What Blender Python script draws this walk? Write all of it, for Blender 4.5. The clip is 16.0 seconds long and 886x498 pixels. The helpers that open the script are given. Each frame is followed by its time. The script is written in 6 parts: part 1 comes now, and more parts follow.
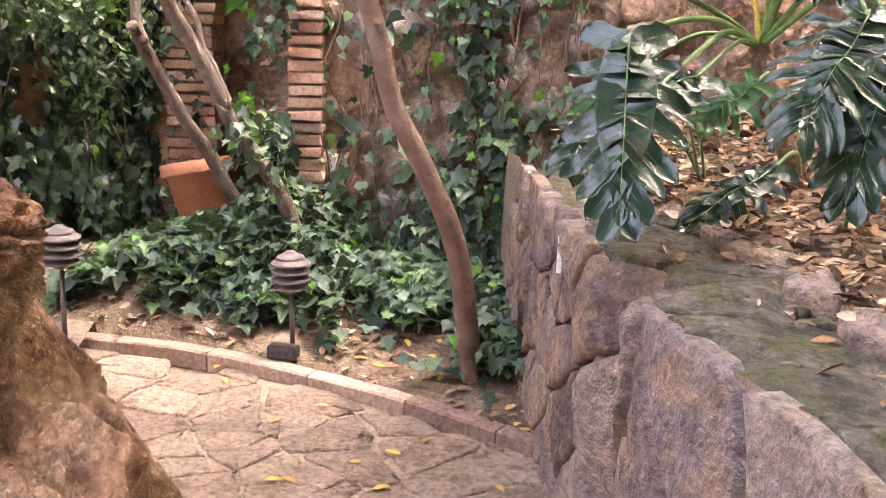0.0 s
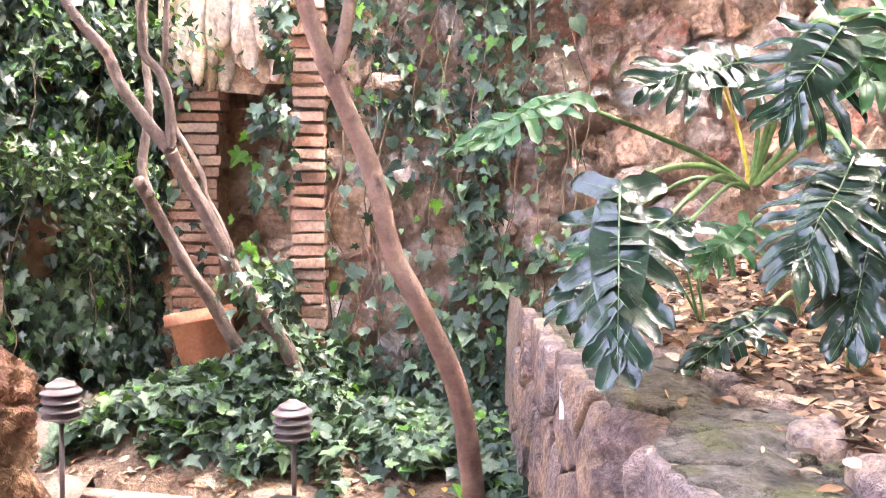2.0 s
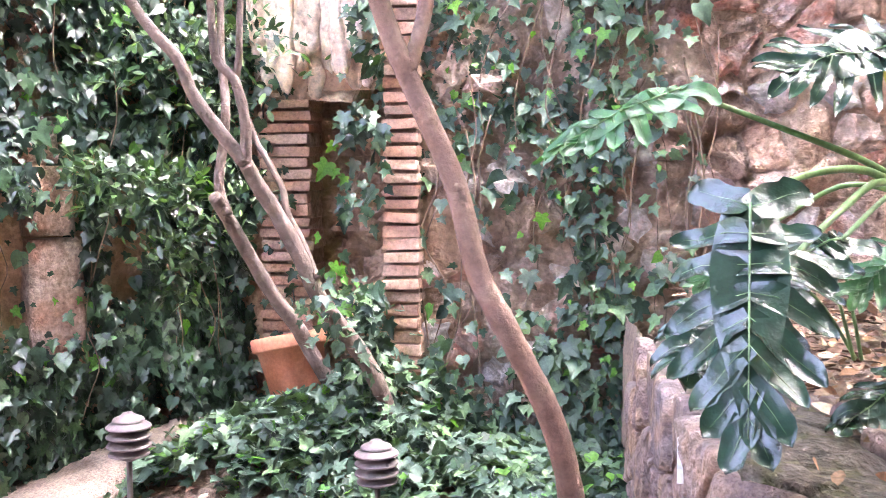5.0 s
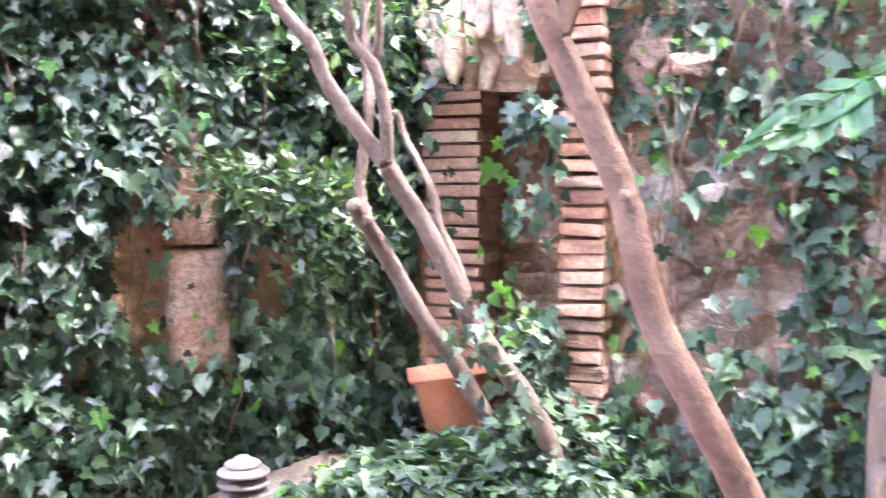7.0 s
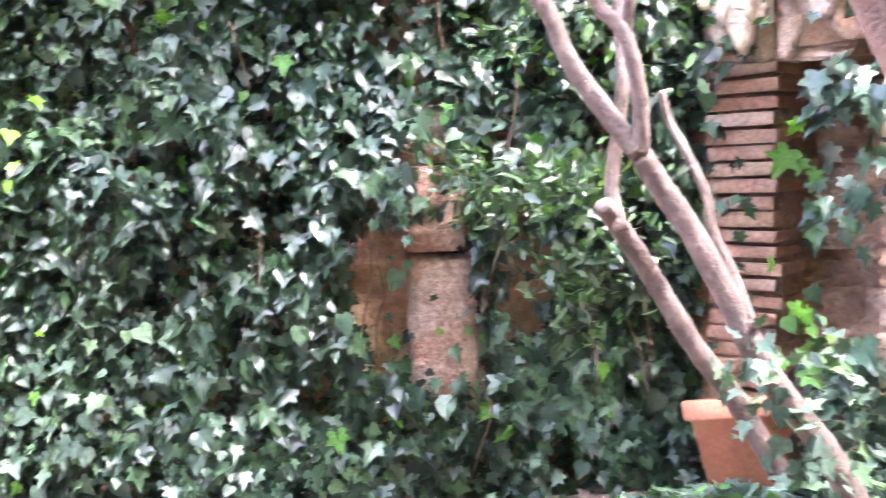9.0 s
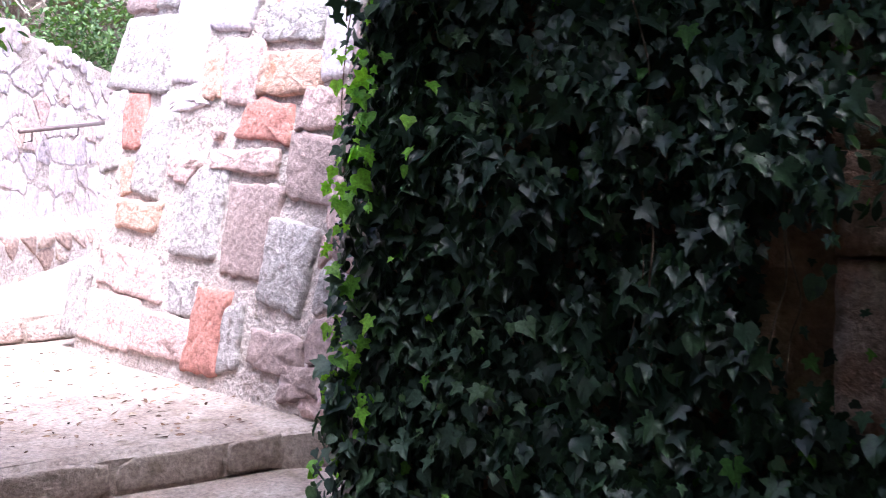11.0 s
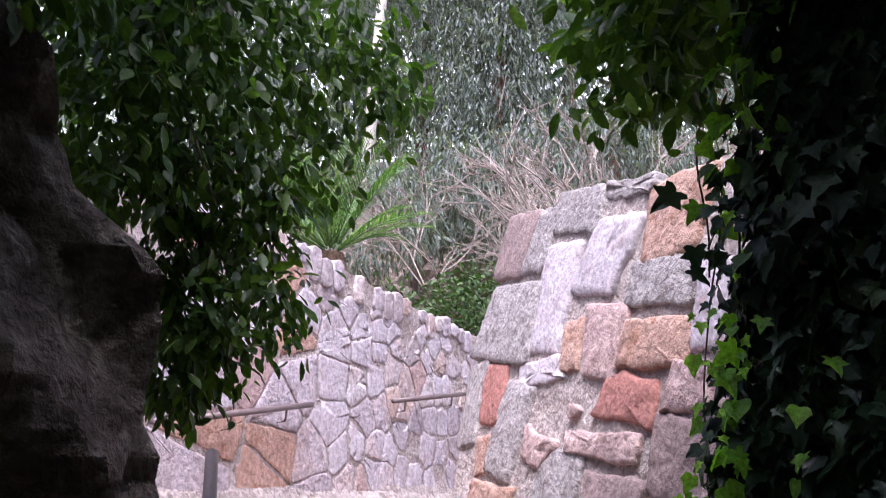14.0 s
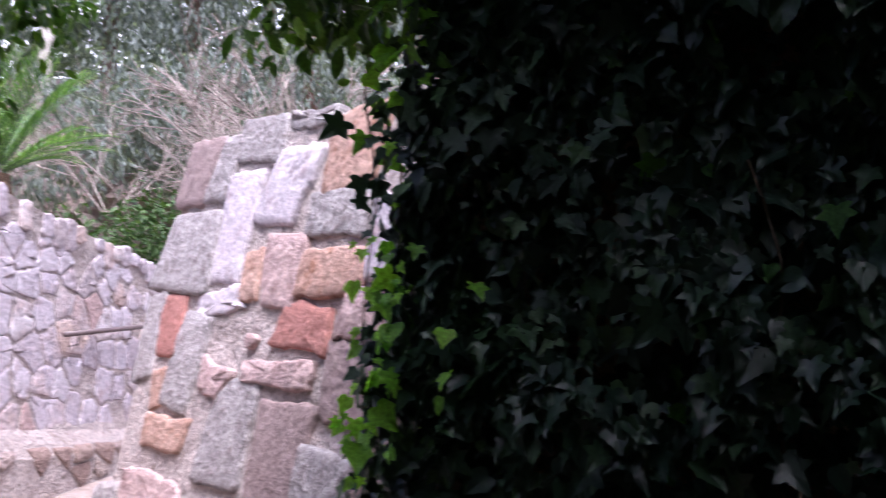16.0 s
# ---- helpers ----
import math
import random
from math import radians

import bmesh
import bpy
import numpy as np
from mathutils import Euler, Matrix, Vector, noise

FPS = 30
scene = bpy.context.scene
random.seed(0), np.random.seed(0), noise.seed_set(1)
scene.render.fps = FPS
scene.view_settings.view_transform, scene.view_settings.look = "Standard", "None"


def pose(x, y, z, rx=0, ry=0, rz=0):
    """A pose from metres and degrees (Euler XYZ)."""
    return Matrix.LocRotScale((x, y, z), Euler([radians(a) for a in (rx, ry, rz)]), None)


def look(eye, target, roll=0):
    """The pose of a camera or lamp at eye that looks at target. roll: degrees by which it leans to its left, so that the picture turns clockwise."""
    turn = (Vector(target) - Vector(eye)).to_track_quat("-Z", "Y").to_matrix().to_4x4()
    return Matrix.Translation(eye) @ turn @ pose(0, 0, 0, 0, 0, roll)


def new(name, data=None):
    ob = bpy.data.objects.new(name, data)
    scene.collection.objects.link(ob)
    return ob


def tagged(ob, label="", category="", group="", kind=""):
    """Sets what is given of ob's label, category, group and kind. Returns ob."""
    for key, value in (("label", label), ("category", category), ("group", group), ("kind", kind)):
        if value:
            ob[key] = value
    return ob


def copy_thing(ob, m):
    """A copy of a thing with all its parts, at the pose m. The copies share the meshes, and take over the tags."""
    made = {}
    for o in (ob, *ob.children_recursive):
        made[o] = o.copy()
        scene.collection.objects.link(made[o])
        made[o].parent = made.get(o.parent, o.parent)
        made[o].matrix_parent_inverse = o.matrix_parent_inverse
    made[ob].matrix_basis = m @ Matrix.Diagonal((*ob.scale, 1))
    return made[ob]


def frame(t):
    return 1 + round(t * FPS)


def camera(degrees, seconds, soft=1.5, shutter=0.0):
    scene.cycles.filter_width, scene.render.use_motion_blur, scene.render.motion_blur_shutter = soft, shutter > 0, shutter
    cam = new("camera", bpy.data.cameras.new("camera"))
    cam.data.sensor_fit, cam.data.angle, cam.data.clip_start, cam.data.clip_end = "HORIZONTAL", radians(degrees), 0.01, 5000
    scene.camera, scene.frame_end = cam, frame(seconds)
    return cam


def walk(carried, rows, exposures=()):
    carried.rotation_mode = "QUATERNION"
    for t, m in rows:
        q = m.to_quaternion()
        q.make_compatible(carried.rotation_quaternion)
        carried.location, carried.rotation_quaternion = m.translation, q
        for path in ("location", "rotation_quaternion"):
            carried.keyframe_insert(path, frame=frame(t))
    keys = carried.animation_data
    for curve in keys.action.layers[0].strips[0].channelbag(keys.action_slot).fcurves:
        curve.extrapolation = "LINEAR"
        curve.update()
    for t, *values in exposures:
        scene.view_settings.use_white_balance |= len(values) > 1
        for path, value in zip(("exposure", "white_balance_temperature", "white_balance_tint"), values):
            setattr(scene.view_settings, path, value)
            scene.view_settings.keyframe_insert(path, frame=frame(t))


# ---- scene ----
cam = camera(50.0, 16.0, soft=0.8, shutter=0.45)
PATH = [
    (0, (0.000, 0.000, 1.472), (-0.000, 1.945, 1.006), 1.9),
    (0.5, (0.004, 0.001, 1.476), (-0.006, 1.959, 1.069), 1.6),
    (1, (0.010, 0.000, 1.486), (-0.004, 1.971, 1.148), 1.4),
    (1.5, (0.013, -0.004, 1.498), (-0.003, 1.979, 1.243), 0.9),
    (2, (0.021, -0.007, 1.503), (0.001, 1.985, 1.323), 0.6),
    (2.5, (0.052, 0.001, 1.511), (0.000, 1.995, 1.368), 0.5),
    (3, (0.069, 0.042, 1.509), (-0.080, 2.030, 1.346), 0.2),
    (3.2, (0.076, 0.052, 1.515), (-0.113, 2.034, 1.320), -0.6),
    (5.3, (0.139, 0.604, 1.492), (-0.203, 2.569, 1.336), -0.2),
    (5.5, (0.154, 0.695, 1.486), (-0.261, 2.644, 1.317), -0.2),
    (6, (0.161, 0.906, 1.477), (-0.372, 2.823, 1.276), 0.2),
    (6.5, (0.154, 1.064, 1.494), (-0.432, 2.967, 1.304), -1.1),
    (7, (0.155, 1.241, 1.501), (-0.592, 3.090, 1.351), -0.4),
    (7.5, (0.199, 1.421, 1.499), (-0.818, 3.138, 1.369), -0.5),
    (8, (0.164, 1.536, 1.503), (-0.970, 3.175, 1.342), -0.3),
    (8.5, (0.100, 1.676, 1.513), (-1.080, 3.286, 1.387), -1.1),
    (9, (0.052, 1.847, 1.501), (-1.254, 3.354, 1.353), -1.7),
    (9.5, (0.116, 2.036, 1.495), (-1.496, 3.211, 1.343), -0.4),
    (9.7, (0.151, 2.105, 1.484), (-1.549, 3.145, 1.312), -0.9),
    (11.8, (-0.378, 2.392, 1.422), (-2.307, 2.909, 1.301), 0.3),
    (12, (-0.487, 2.420, 1.420), (-2.431, 2.875, 1.295), 0.4),
    (12.5, (-0.691, 2.460, 1.464), (-2.659, 2.817, 1.457), 0.2),
    (13, (-0.790, 2.504, 1.501), (-2.768, 2.748, 1.666), -0.3),
    (13.5, (-0.844, 2.561, 1.553), (-2.817, 2.602, 1.881), 1.0),
    (14, (-0.828, 2.609, 1.559), (-2.776, 2.493, 1.994), 1.5),
    (14.5, (-0.800, 2.638, 1.556), (-2.734, 2.530, 2.053), 0.3),
    (15, (-0.804, 2.647, 1.546), (-2.757, 2.659, 1.977), -0.2),
    (15.5, (-0.735, 2.646, 1.525), (-2.686, 2.922, 1.866), -0.9),
    (16, (-0.834, 2.700, 1.543), (-2.744, 3.211, 1.846), -0.5),
]

EXPOSURE = [(0.0, 5.6, 7200, 23), (1.5, 6.2, 6800, 24), (3.0, 6.4, 6300, 25), (6.0, 6.45, 5950, 25), (8.0, 6.7, 5800, 25), (9.7, 6.65, 5750, 27), (11.0, 2.4, 5300, 16), (11.8, 1.7, 5200, 24), (12.6, 1.5, 5150, 24), (13.5, 1.3, 5350, 22), (14.5, 1.2, 5500, 21), (16.0, 1.3, 5350, 22)]
walk(cam, [(t, look(eye, target, roll)) for t, eye, target, roll in PATH], EXPOSURE)

# ---- world and light ----
world = bpy.data.worlds.new("sky")
scene.world = world
world.use_nodes = True
wn = world.node_tree
sky = wn.nodes.new("ShaderNodeTexSky")
sky.sky_type, sky.sun_disc = "NISHITA", False
SUN_EL, SUN_AZ = radians(64), radians(92)
sky.sun_elevation, sky.sun_rotation = SUN_EL, SUN_AZ
sky.air_density, sky.dust_density, sky.ozone_density = 0.8, 9.0, 1.0
bg = wn.nodes["Background"]
bg.inputs["Strength"].default_value = 0.15
wn.links.new(sky.outputs[0], bg.inputs["Color"])
sun = new("sun", bpy.data.lights.new("sun", "SUN"))
sun.data.energy, sun.data.angle, sun.data.color = 2.0, radians(40), (1.0, 0.95, 0.88)
sun_from = Vector((math.sin(SUN_AZ) * math.cos(SUN_EL), math.cos(SUN_AZ) * math.cos(SUN_EL), math.sin(SUN_EL)))
sun.matrix_world = look(sun_from * 30, (0, 0, 0))


# ---- materials ----
def make_material(name, tones, scale=4.0, rough=0.85, bump=0.4, spots=None, per="none", fine=40.0, spec=0.3, translucent=0.0, vary=0.25, bump_size=0.02, grain=1.0):
    """Two-scale mottled surface: large blotches through a ramp of tones, fine grain in value and relief."""
    m = bpy.data.materials.new(name)
    m.use_nodes = True
    t = m.node_tree
    n, link = t.nodes, t.links.new
    bsdf = n["Principled BSDF"]
    co = n.new("ShaderNodeTexCoord")
    big = n.new("ShaderNodeTexNoise")
    big.inputs["Scale"].default_value, big.inputs["Detail"].default_value, big.inputs["Roughness"].default_value = scale, 6, 0.6
    link(co.outputs["Object"], big.inputs["Vector"])
    small = n.new("ShaderNodeTexNoise")
    small.inputs["Scale"].default_value, small.inputs["Detail"].default_value, small.inputs["Roughness"].default_value = fine, 5, 0.65
    link(co.outputs["Object"], small.inputs["Vector"])
    ramp = n.new("ShaderNodeValToRGB")
    cr = ramp.color_ramp
    while len(cr.elements) < len(tones):
        cr.elements.new(0.5)
    for i, c in enumerate(tones):
        cr.elements[i].position = 0.1 + 0.8 * i / max(1, len(tones) - 1) if per != "none" else 0.3 + 0.4 * i / max(1, len(tones) - 1)
        cr.elements[i].color = (*c, 1)
    if per == "object":
        src = n.new("ShaderNodeObjectInfo").outputs["Random"]
    elif per == "island":
        src = n.new("ShaderNodeNewGeometry").outputs["Random Per Island"]
    if per == "none":
        link(big.outputs["Fac"], ramp.inputs["Fac"])
    else:
        mix = n.new("ShaderNodeMath")
        mix.operation = "MULTIPLY_ADD"
        link(big.outputs["Fac"], mix.inputs[0])
        mix.inputs[1].default_value = vary
        sub = n.new("ShaderNodeMath")
        sub.operation = "SUBTRACT"
        link(src, sub.inputs[0])
        sub.inputs[1].default_value = vary * 0.5
        link(sub.outputs[0], mix.inputs[2])
        link(mix.outputs[0], ramp.inputs["Fac"])
    colour = ramp.outputs["Color"]
    if spots:
        sp_colour, low, high, sp_scale = spots
        s = n.new("ShaderNodeTexNoise")
        s.inputs["Scale"].default_value, s.inputs["Detail"].default_value = sp_scale, 8
        link(co.outputs["Object"], s.inputs["Vector"])
        r2 = n.new("ShaderNodeMapRange")
        r2.inputs["From Min"].default_value, r2.inputs["From Max"].default_value = low, high
        link(s.outputs["Fac"], r2.inputs["Value"])
        mx = n.new("ShaderNodeMix")
        mx.data_type = "RGBA"
        link(r2.outputs[0], mx.inputs[0])
        link(colour, mx.inputs[6])
        mx.inputs[7].default_value = (*sp_colour, 1)
        colour = mx.outputs[2]
    gr = n.new("ShaderNodeMapRange")
    gr.inputs["From Min"].default_value, gr.inputs["From Max"].default_value = 0.3, 0.7
    gr.inputs["To Min"].default_value, gr.inputs["To Max"].default_value = 1 - 0.42 * grain, 1 + 0.36 * grain
    link(small.outputs["Fac"], gr.inputs["Value"])
    mul = n.new("ShaderNodeMix")
    mul.data_type, mul.blend_type = "RGBA", "MULTIPLY"
    mul.inputs[0].default_value = 1.0
    link(colour, mul.inputs[6])
    link(gr.outputs[0], mul.inputs[7])
    link(mul.outputs[2], bsdf.inputs["Base Color"])
    bsdf.inputs["Roughness"].default_value = rough
    bsdf.inputs["Specular IOR Level"].default_value = spec
    if bump:
        add = n.new("ShaderNodeMath")
        add.operation = "MULTIPLY_ADD"
        link(big.outputs["Fac"], add.inputs[0])
        add.inputs[1].default_value = 1.6
        link(small.outputs["Fac"], add.inputs[2])
        b = n.new("ShaderNodeBump")
        b.inputs["Strength"].default_value, b.inputs["Distance"].default_value = bump, bump_size
        link(add.outputs[0], b.inputs["Height"])
        link(b.outputs["Normal"], bsdf.inputs["Normal"])
    if translucent:
        tr = n.new("ShaderNodeBsdfTranslucent")
        tl = n.new("ShaderNodeMix")
        tl.data_type, tl.blend_type = "RGBA", "MULTIPLY"
        tl.inputs[0].default_value = 1.0
        link(mul.outputs[2], tl.inputs[6])
        tl.inputs[7].default_value = (2.2, 2.6, 0.7, 1)
        link(tl.outputs[2], tr.inputs["Color"])
        ms = n.new("ShaderNodeMixShader")
        ms.inputs[0].default_value = translucent
        link(bsdf.outputs[0], ms.inputs[1])
        link(tr.outputs[0], ms.inputs[2])
        link(ms.outputs[0], n["Material Output"].inputs["Surface"])
    return m


M_SOIL = make_material("soil", [(0.08, 0.054, 0.037), (0.15, 0.107, 0.076), (0.21, 0.16, 0.12)], 5, 0.95, 0.8, fine=60, bump_size=0.03)
M_SAND = make_material("sandy_path", [(0.12, 0.090, 0.072), (0.185, 0.145, 0.118), (0.235, 0.19, 0.157)], 2.6, 0.95, 0.8, spots=((0.10, 0.072, 0.05), 0.55, 0.72, 5), fine=70)
M_FLAG = make_material("flagstone", [(0.150, 0.105, 0.083), (0.19, 0.136, 0.109), (0.23, 0.172, 0.138), (0.20, 0.138, 0.108)], 4, 0.85, 0.9, spots=((0.13, 0.09, 0.066), 0.52, 0.66, 7), per="object", fine=42, vary=0.7, bump_size=0.03, grain=1.15)
M_JOINT = make_material("path_mortar", [(0.21, 0.152, 0.118), (0.285, 0.215, 0.168)], 5, 0.95, 0.8, fine=60)
M_KERB = make_material("kerb_stone", [(0.17, 0.11, 0.088), (0.24, 0.165, 0.13), (0.29, 0.21, 0.17)], 5, 0.9, 0.5, per="object", fine=50, vary=0.5)
M_MORTAR = make_material("rubble_mortar", [(0.38, 0.245, 0.175), (0.53, 0.375, 0.285), (0.63, 0.50, 0.41)], 5, 0.95, 1.0, spots=((0.20, 0.125, 0.085), 0.56, 0.70, 8), fine=34, bump_size=0.10)
M_RUBBLE = make_material("rubble_stone", [(0.50, 0.31, 0.22), (0.58, 0.42, 0.33), (0.40, 0.36, 0.34), (0.64, 0.51, 0.42), (0.45, 0.20, 0.14), (0.60, 0.54, 0.50), (0.55, 0.40, 0.31)], 7, 0.9, 0.9, spots=((0.24, 0.15, 0.11), 0.55, 0.75, 9), per="object", fine=34, vary=0.35, bump_size=0.06)
M_PLANTER = make_material("planter_stone", [(0.12, 0.086, 0.079), (0.18, 0.130, 0.118), (0.235, 0.173, 0.152), (0.165, 0.130, 0.126), (0.26, 0.198, 0.168)], 9, 0.9, 1.0, spots=((0.27, 0.185, 0.13), 0.48, 0.62, 6), per="object", fine=30, vary=0.6, bump_size=0.035, grain=1.1)
M_MOSS = make_material("mossy_cap", [(0.044, 0.037, 0.030), (0.092, 0.078, 0.063), (0.17, 0.145, 0.122)], 13, 0.95, 1.0, spots=((0.078, 0.074, 0.036), 0.5, 0.62, 9), fine=48, bump_size=0.03)
M_BOULDER = make_material("red_boulder", [(0.20, 0.092, 0.055), (0.31, 0.155, 0.095), (0.40, 0.25, 0.17), (0.25, 0.118, 0.07)], 4.5, 0.85, 1.0, spots=((0.12, 0.06, 0.04), 0.53, 0.68, 9), fine=26, bump_size=0.05, grain=1.1)
M_DARKROCK = make_material("grey_rock", [(0.15, 0.115, 0.10), (0.30, 0.24, 0.21), (0.46, 0.39, 0.35)], 7, 0.95, 1.0, spots=((0.46, 0.39, 0.34), 0.56, 0.70, 9), fine=30, bump_size=0.09)
M_BRICK = make_material("thin_brick", [(0.36, 0.20, 0.145), (0.44, 0.28, 0.21), (0.50, 0.35, 0.27), (0.40, 0.24, 0.18)], 9, 0.9, 0.6, per="object", fine=60, vary=0.5, bump_size=0.012)
M_PLASTER = make_material("old_plaster", [(0.30, 0.175, 0.11), (0.42, 0.27, 0.18), (0.52, 0.37, 0.27)], 3, 0.92, 0.7, spots=((0.22, 0.12, 0.075), 0.52, 0.68, 5), fine=40, bump_size=0.03)
M_PILASTER = make_material("pilaster_stone", [(0.24, 0.14, 0.10), (0.34, 0.24, 0.19), (0.42, 0.33, 0.28)], 5, 0.92, 1.0, spots=((0.34, 0.17, 0.11), 0.5, 0.66, 4), fine=45, bump_size=0.03)
M_RECESS = make_material("recess_rock", [(0.26, 0.155, 0.10), (0.39, 0.25, 0.17), (0.50, 0.36, 0.26)], 4, 0.95, 1.0, fine=30, bump_size=0.04)
M_CORNICE = make_material("pale_tufa", [(0.72, 0.50, 0.38), (0.83, 0.66, 0.54), (0.87, 0.77, 0.67)], 5, 0.9, 0.8, spots=((0.50, 0.28, 0.17), 0.62, 0.78, 8), fine=30, bump_size=0.03)
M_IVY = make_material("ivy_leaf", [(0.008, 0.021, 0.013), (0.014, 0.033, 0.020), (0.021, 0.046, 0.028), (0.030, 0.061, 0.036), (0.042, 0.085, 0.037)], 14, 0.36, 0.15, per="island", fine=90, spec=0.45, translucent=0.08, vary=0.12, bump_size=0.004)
M_IVY_YOUNG = make_material("young_ivy_leaf", [(0.055, 0.13, 0.03), (0.095, 0.21, 0.035), (0.07, 0.16, 0.05)], 14, 0.55, 0.1, per="island", fine=90, spec=0.2, translucent=0.32, vary=0.12, bump_size=0.004)
# Brighter leaf copy: stair light on the young end shoots put into the colour.
M_IVY_LIT_YOUNG = make_material("lit_young_ivy_leaf", [(0.13, 0.28, 0.035), (0.24, 0.46, 0.05), (0.09, 0.20, 0.035)], 14, 0.5, 0.1, per="island", fine=90, spec=0.3, translucent=0.4, vary=0.12, bump_size=0.004)
M_IVY_PALE = make_material("paler_ivy_leaf", [(0.020, 0.038, 0.026), (0.032, 0.057, 0.039), (0.044, 0.075, 0.052), (0.056, 0.094, 0.060), (0.072, 0.125, 0.055)], 14, 0.5, 0.15, per="island", fine=90, spec=0.3, translucent=0.08, vary=0.12, bump_size=0.004)
M_SHRUB = make_material("glossy_shrub_leaf", [(0.012, 0.028, 0.014), (0.022, 0.046, 0.020), (0.034, 0.068, 0.025), (0.060, 0.115, 0.034)], 14, 0.36, 0.1, per="island", fine=80, spec=0.5, translucent=0.15, vary=0.12, bump_size=0.004)
M_BUSH = make_material("shrub_leaf", [(0.030, 0.062, 0.014), (0.055, 0.108, 0.020), (0.095, 0.165, 0.028)], 14, 0.42, 0.1, per="island", fine=80, spec=0.5, translucent=0.3, vary=0.12, bump_size=0.004)
M_PHILO = make_material("philodendron_leaf", [(0.006, 0.016, 0.011), (0.009, 0.024, 0.015), (0.013, 0.033, 0.019)], 6, 0.24, 0.3, fine=22, spec=0.34, translucent=0.03, bump_size=0.012)
M_PHILO_LIGHT = make_material("young_philodendron_leaf", [(0.014, 0.050, 0.022), (0.030, 0.092, 0.030), (0.02, 0.068, 0.026)], 6, 0.4, 0.25, fine=30, spec=0.3, translucent=0.2, bump_size=0.01)
M_STALK = make_material("green_stalk", [(0.05, 0.105, 0.03), (0.11, 0.19, 0.06)], 12, 0.45, 0.2, fine=50, spec=0.5, bump_size=0.005)
M_STALK_Y = make_material("yellow_stalk", [(0.42, 0.33, 0.05), (0.52, 0.42, 0.09)], 12, 0.5, 0.2, fine=50, bump_size=0.005)
M_PSTEM = make_material("scarred_stem", [(0.09, 0.055, 0.035), (0.18, 0.115, 0.075), (0.25, 0.17, 0.11)], 22, 0.9, 1.0, fine=60, bump_size=0.02)
M_BARK = make_material("smooth_bark", [(0.105, 0.062, 0.045), (0.165, 0.10, 0.075), (0.22, 0.145, 0.11)], 9, 0.8, 0.6, spots=((0.08, 0.05, 0.04), 0.6, 0.75, 14), fine=55, bump_size=0.015, grain=0.45)
M_BARK_GREY = make_material("grey_brown_bark", [(0.065, 0.046, 0.038), (0.108, 0.078, 0.065), (0.15, 0.114, 0.097)], 9, 0.85, 0.7, spots=((0.19, 0.15, 0.13), 0.6, 0.75, 12), fine=55, bump_size=0.015, grain=0.45)
M_TWIG = make_material("grey_twig", [(0.20, 0.155, 0.13), (0.42, 0.36, 0.32)], 20, 0.9, 0.3, fine=60, bump_size=0.005)
M_VINE = make_material("ivy_stem", [(0.12, 0.08, 0.055), (0.20, 0.14, 0.10)], 20, 0.9, 0.3, fine=60, bump_size=0.005)
M_TERRA = make_material("terracotta", [(0.40, 0.15, 0.085), (0.48, 0.20, 0.12), (0.52, 0.26, 0.17)], 6, 0.85, 0.25, fine=60, bump_size=0.006, grain=0.45)
M_LITTER = make_material("dry_leaf", [(0.050, 0.027, 0.017), (0.095, 0.051, 0.030), (0.15, 0.083, 0.048), (0.25, 0.168, 0.105), (0.13, 0.068, 0.04), (0.42, 0.33, 0.24), (0.21, 0.108, 0.052)], 14, 0.8, 0.3, per="island", fine=60, vary=0.2, bump_size=0.006)
M_YELLOW = make_material("yellow_leaf", [(0.38, 0.25, 0.05), (0.46, 0.33, 0.08), (0.32, 0.17, 0.05)], 14, 0.7, 0.2, per="object", fine=60, vary=0.2, bump_size=0.005)
M_LAMP = make_material("bronze_paint", [(0.036, 0.028, 0.028), (0.055, 0.043, 0.043)], 9, 0.55, 0.15, fine=70, spec=0.5, bump_size=0.003, grain=0.45)
# Lighter bronze tone for louvres, caps and the box light's plate.
M_LAMP_TOP = make_material("lighter_bronze_paint", [(0.06, 0.047, 0.049), (0.088, 0.070, 0.072)], 12, 0.65, 0.15, fine=70, spec=0.4, bump_size=0.003, grain=0.45)
M_BLACK = make_material("black_plastic", [(0.02, 0.02, 0.021), (0.035, 0.034, 0.034)], 9, 0.5, 0.1, fine=70, spec=0.5, bump_size=0.002)
M_LABEL = make_material("plastic_tag", [(0.66, 0.65, 0.60), (0.76, 0.75, 0.70)], 9, 0.5, 0.1, fine=70, bump_size=0.002, grain=0.45)
M_PIPE = make_material("brown_pipe", [(0.12, 0.085, 0.085), (0.165, 0.12, 0.115)], 8, 0.42, 0.15, fine=70, spec=0.5, bump_size=0.003, grain=0.45)
M_STEP = make_material("step_stone", [(0.25, 0.19, 0.163), (0.33, 0.265, 0.23), (0.39, 0.328, 0.293)], 3, 0.92, 0.7, spots=((0.20, 0.155, 0.12), 0.58, 0.74, 7), fine=45, bump_size=0.02)
M_WALLPINK = make_material("stair_wall_stone", [(0.46, 0.39, 0.41), (0.56, 0.49, 0.52), (0.52, 0.39, 0.36), (0.60, 0.54, 0.55), (0.56, 0.42, 0.36), (0.55, 0.48, 0.52), (0.44, 0.37, 0.37)], 5, 0.9, 0.9, spots=((0.30, 0.23, 0.22), 0.56, 0.76, 12), per="object", fine=26, vary=0.35, bump_size=0.025)
M_STONE_RED = make_material("red_sandstone", [(0.36, 0.155, 0.125), (0.43, 0.205, 0.17)], 6, 0.9, 0.7, fine=30, bump_size=0.02)
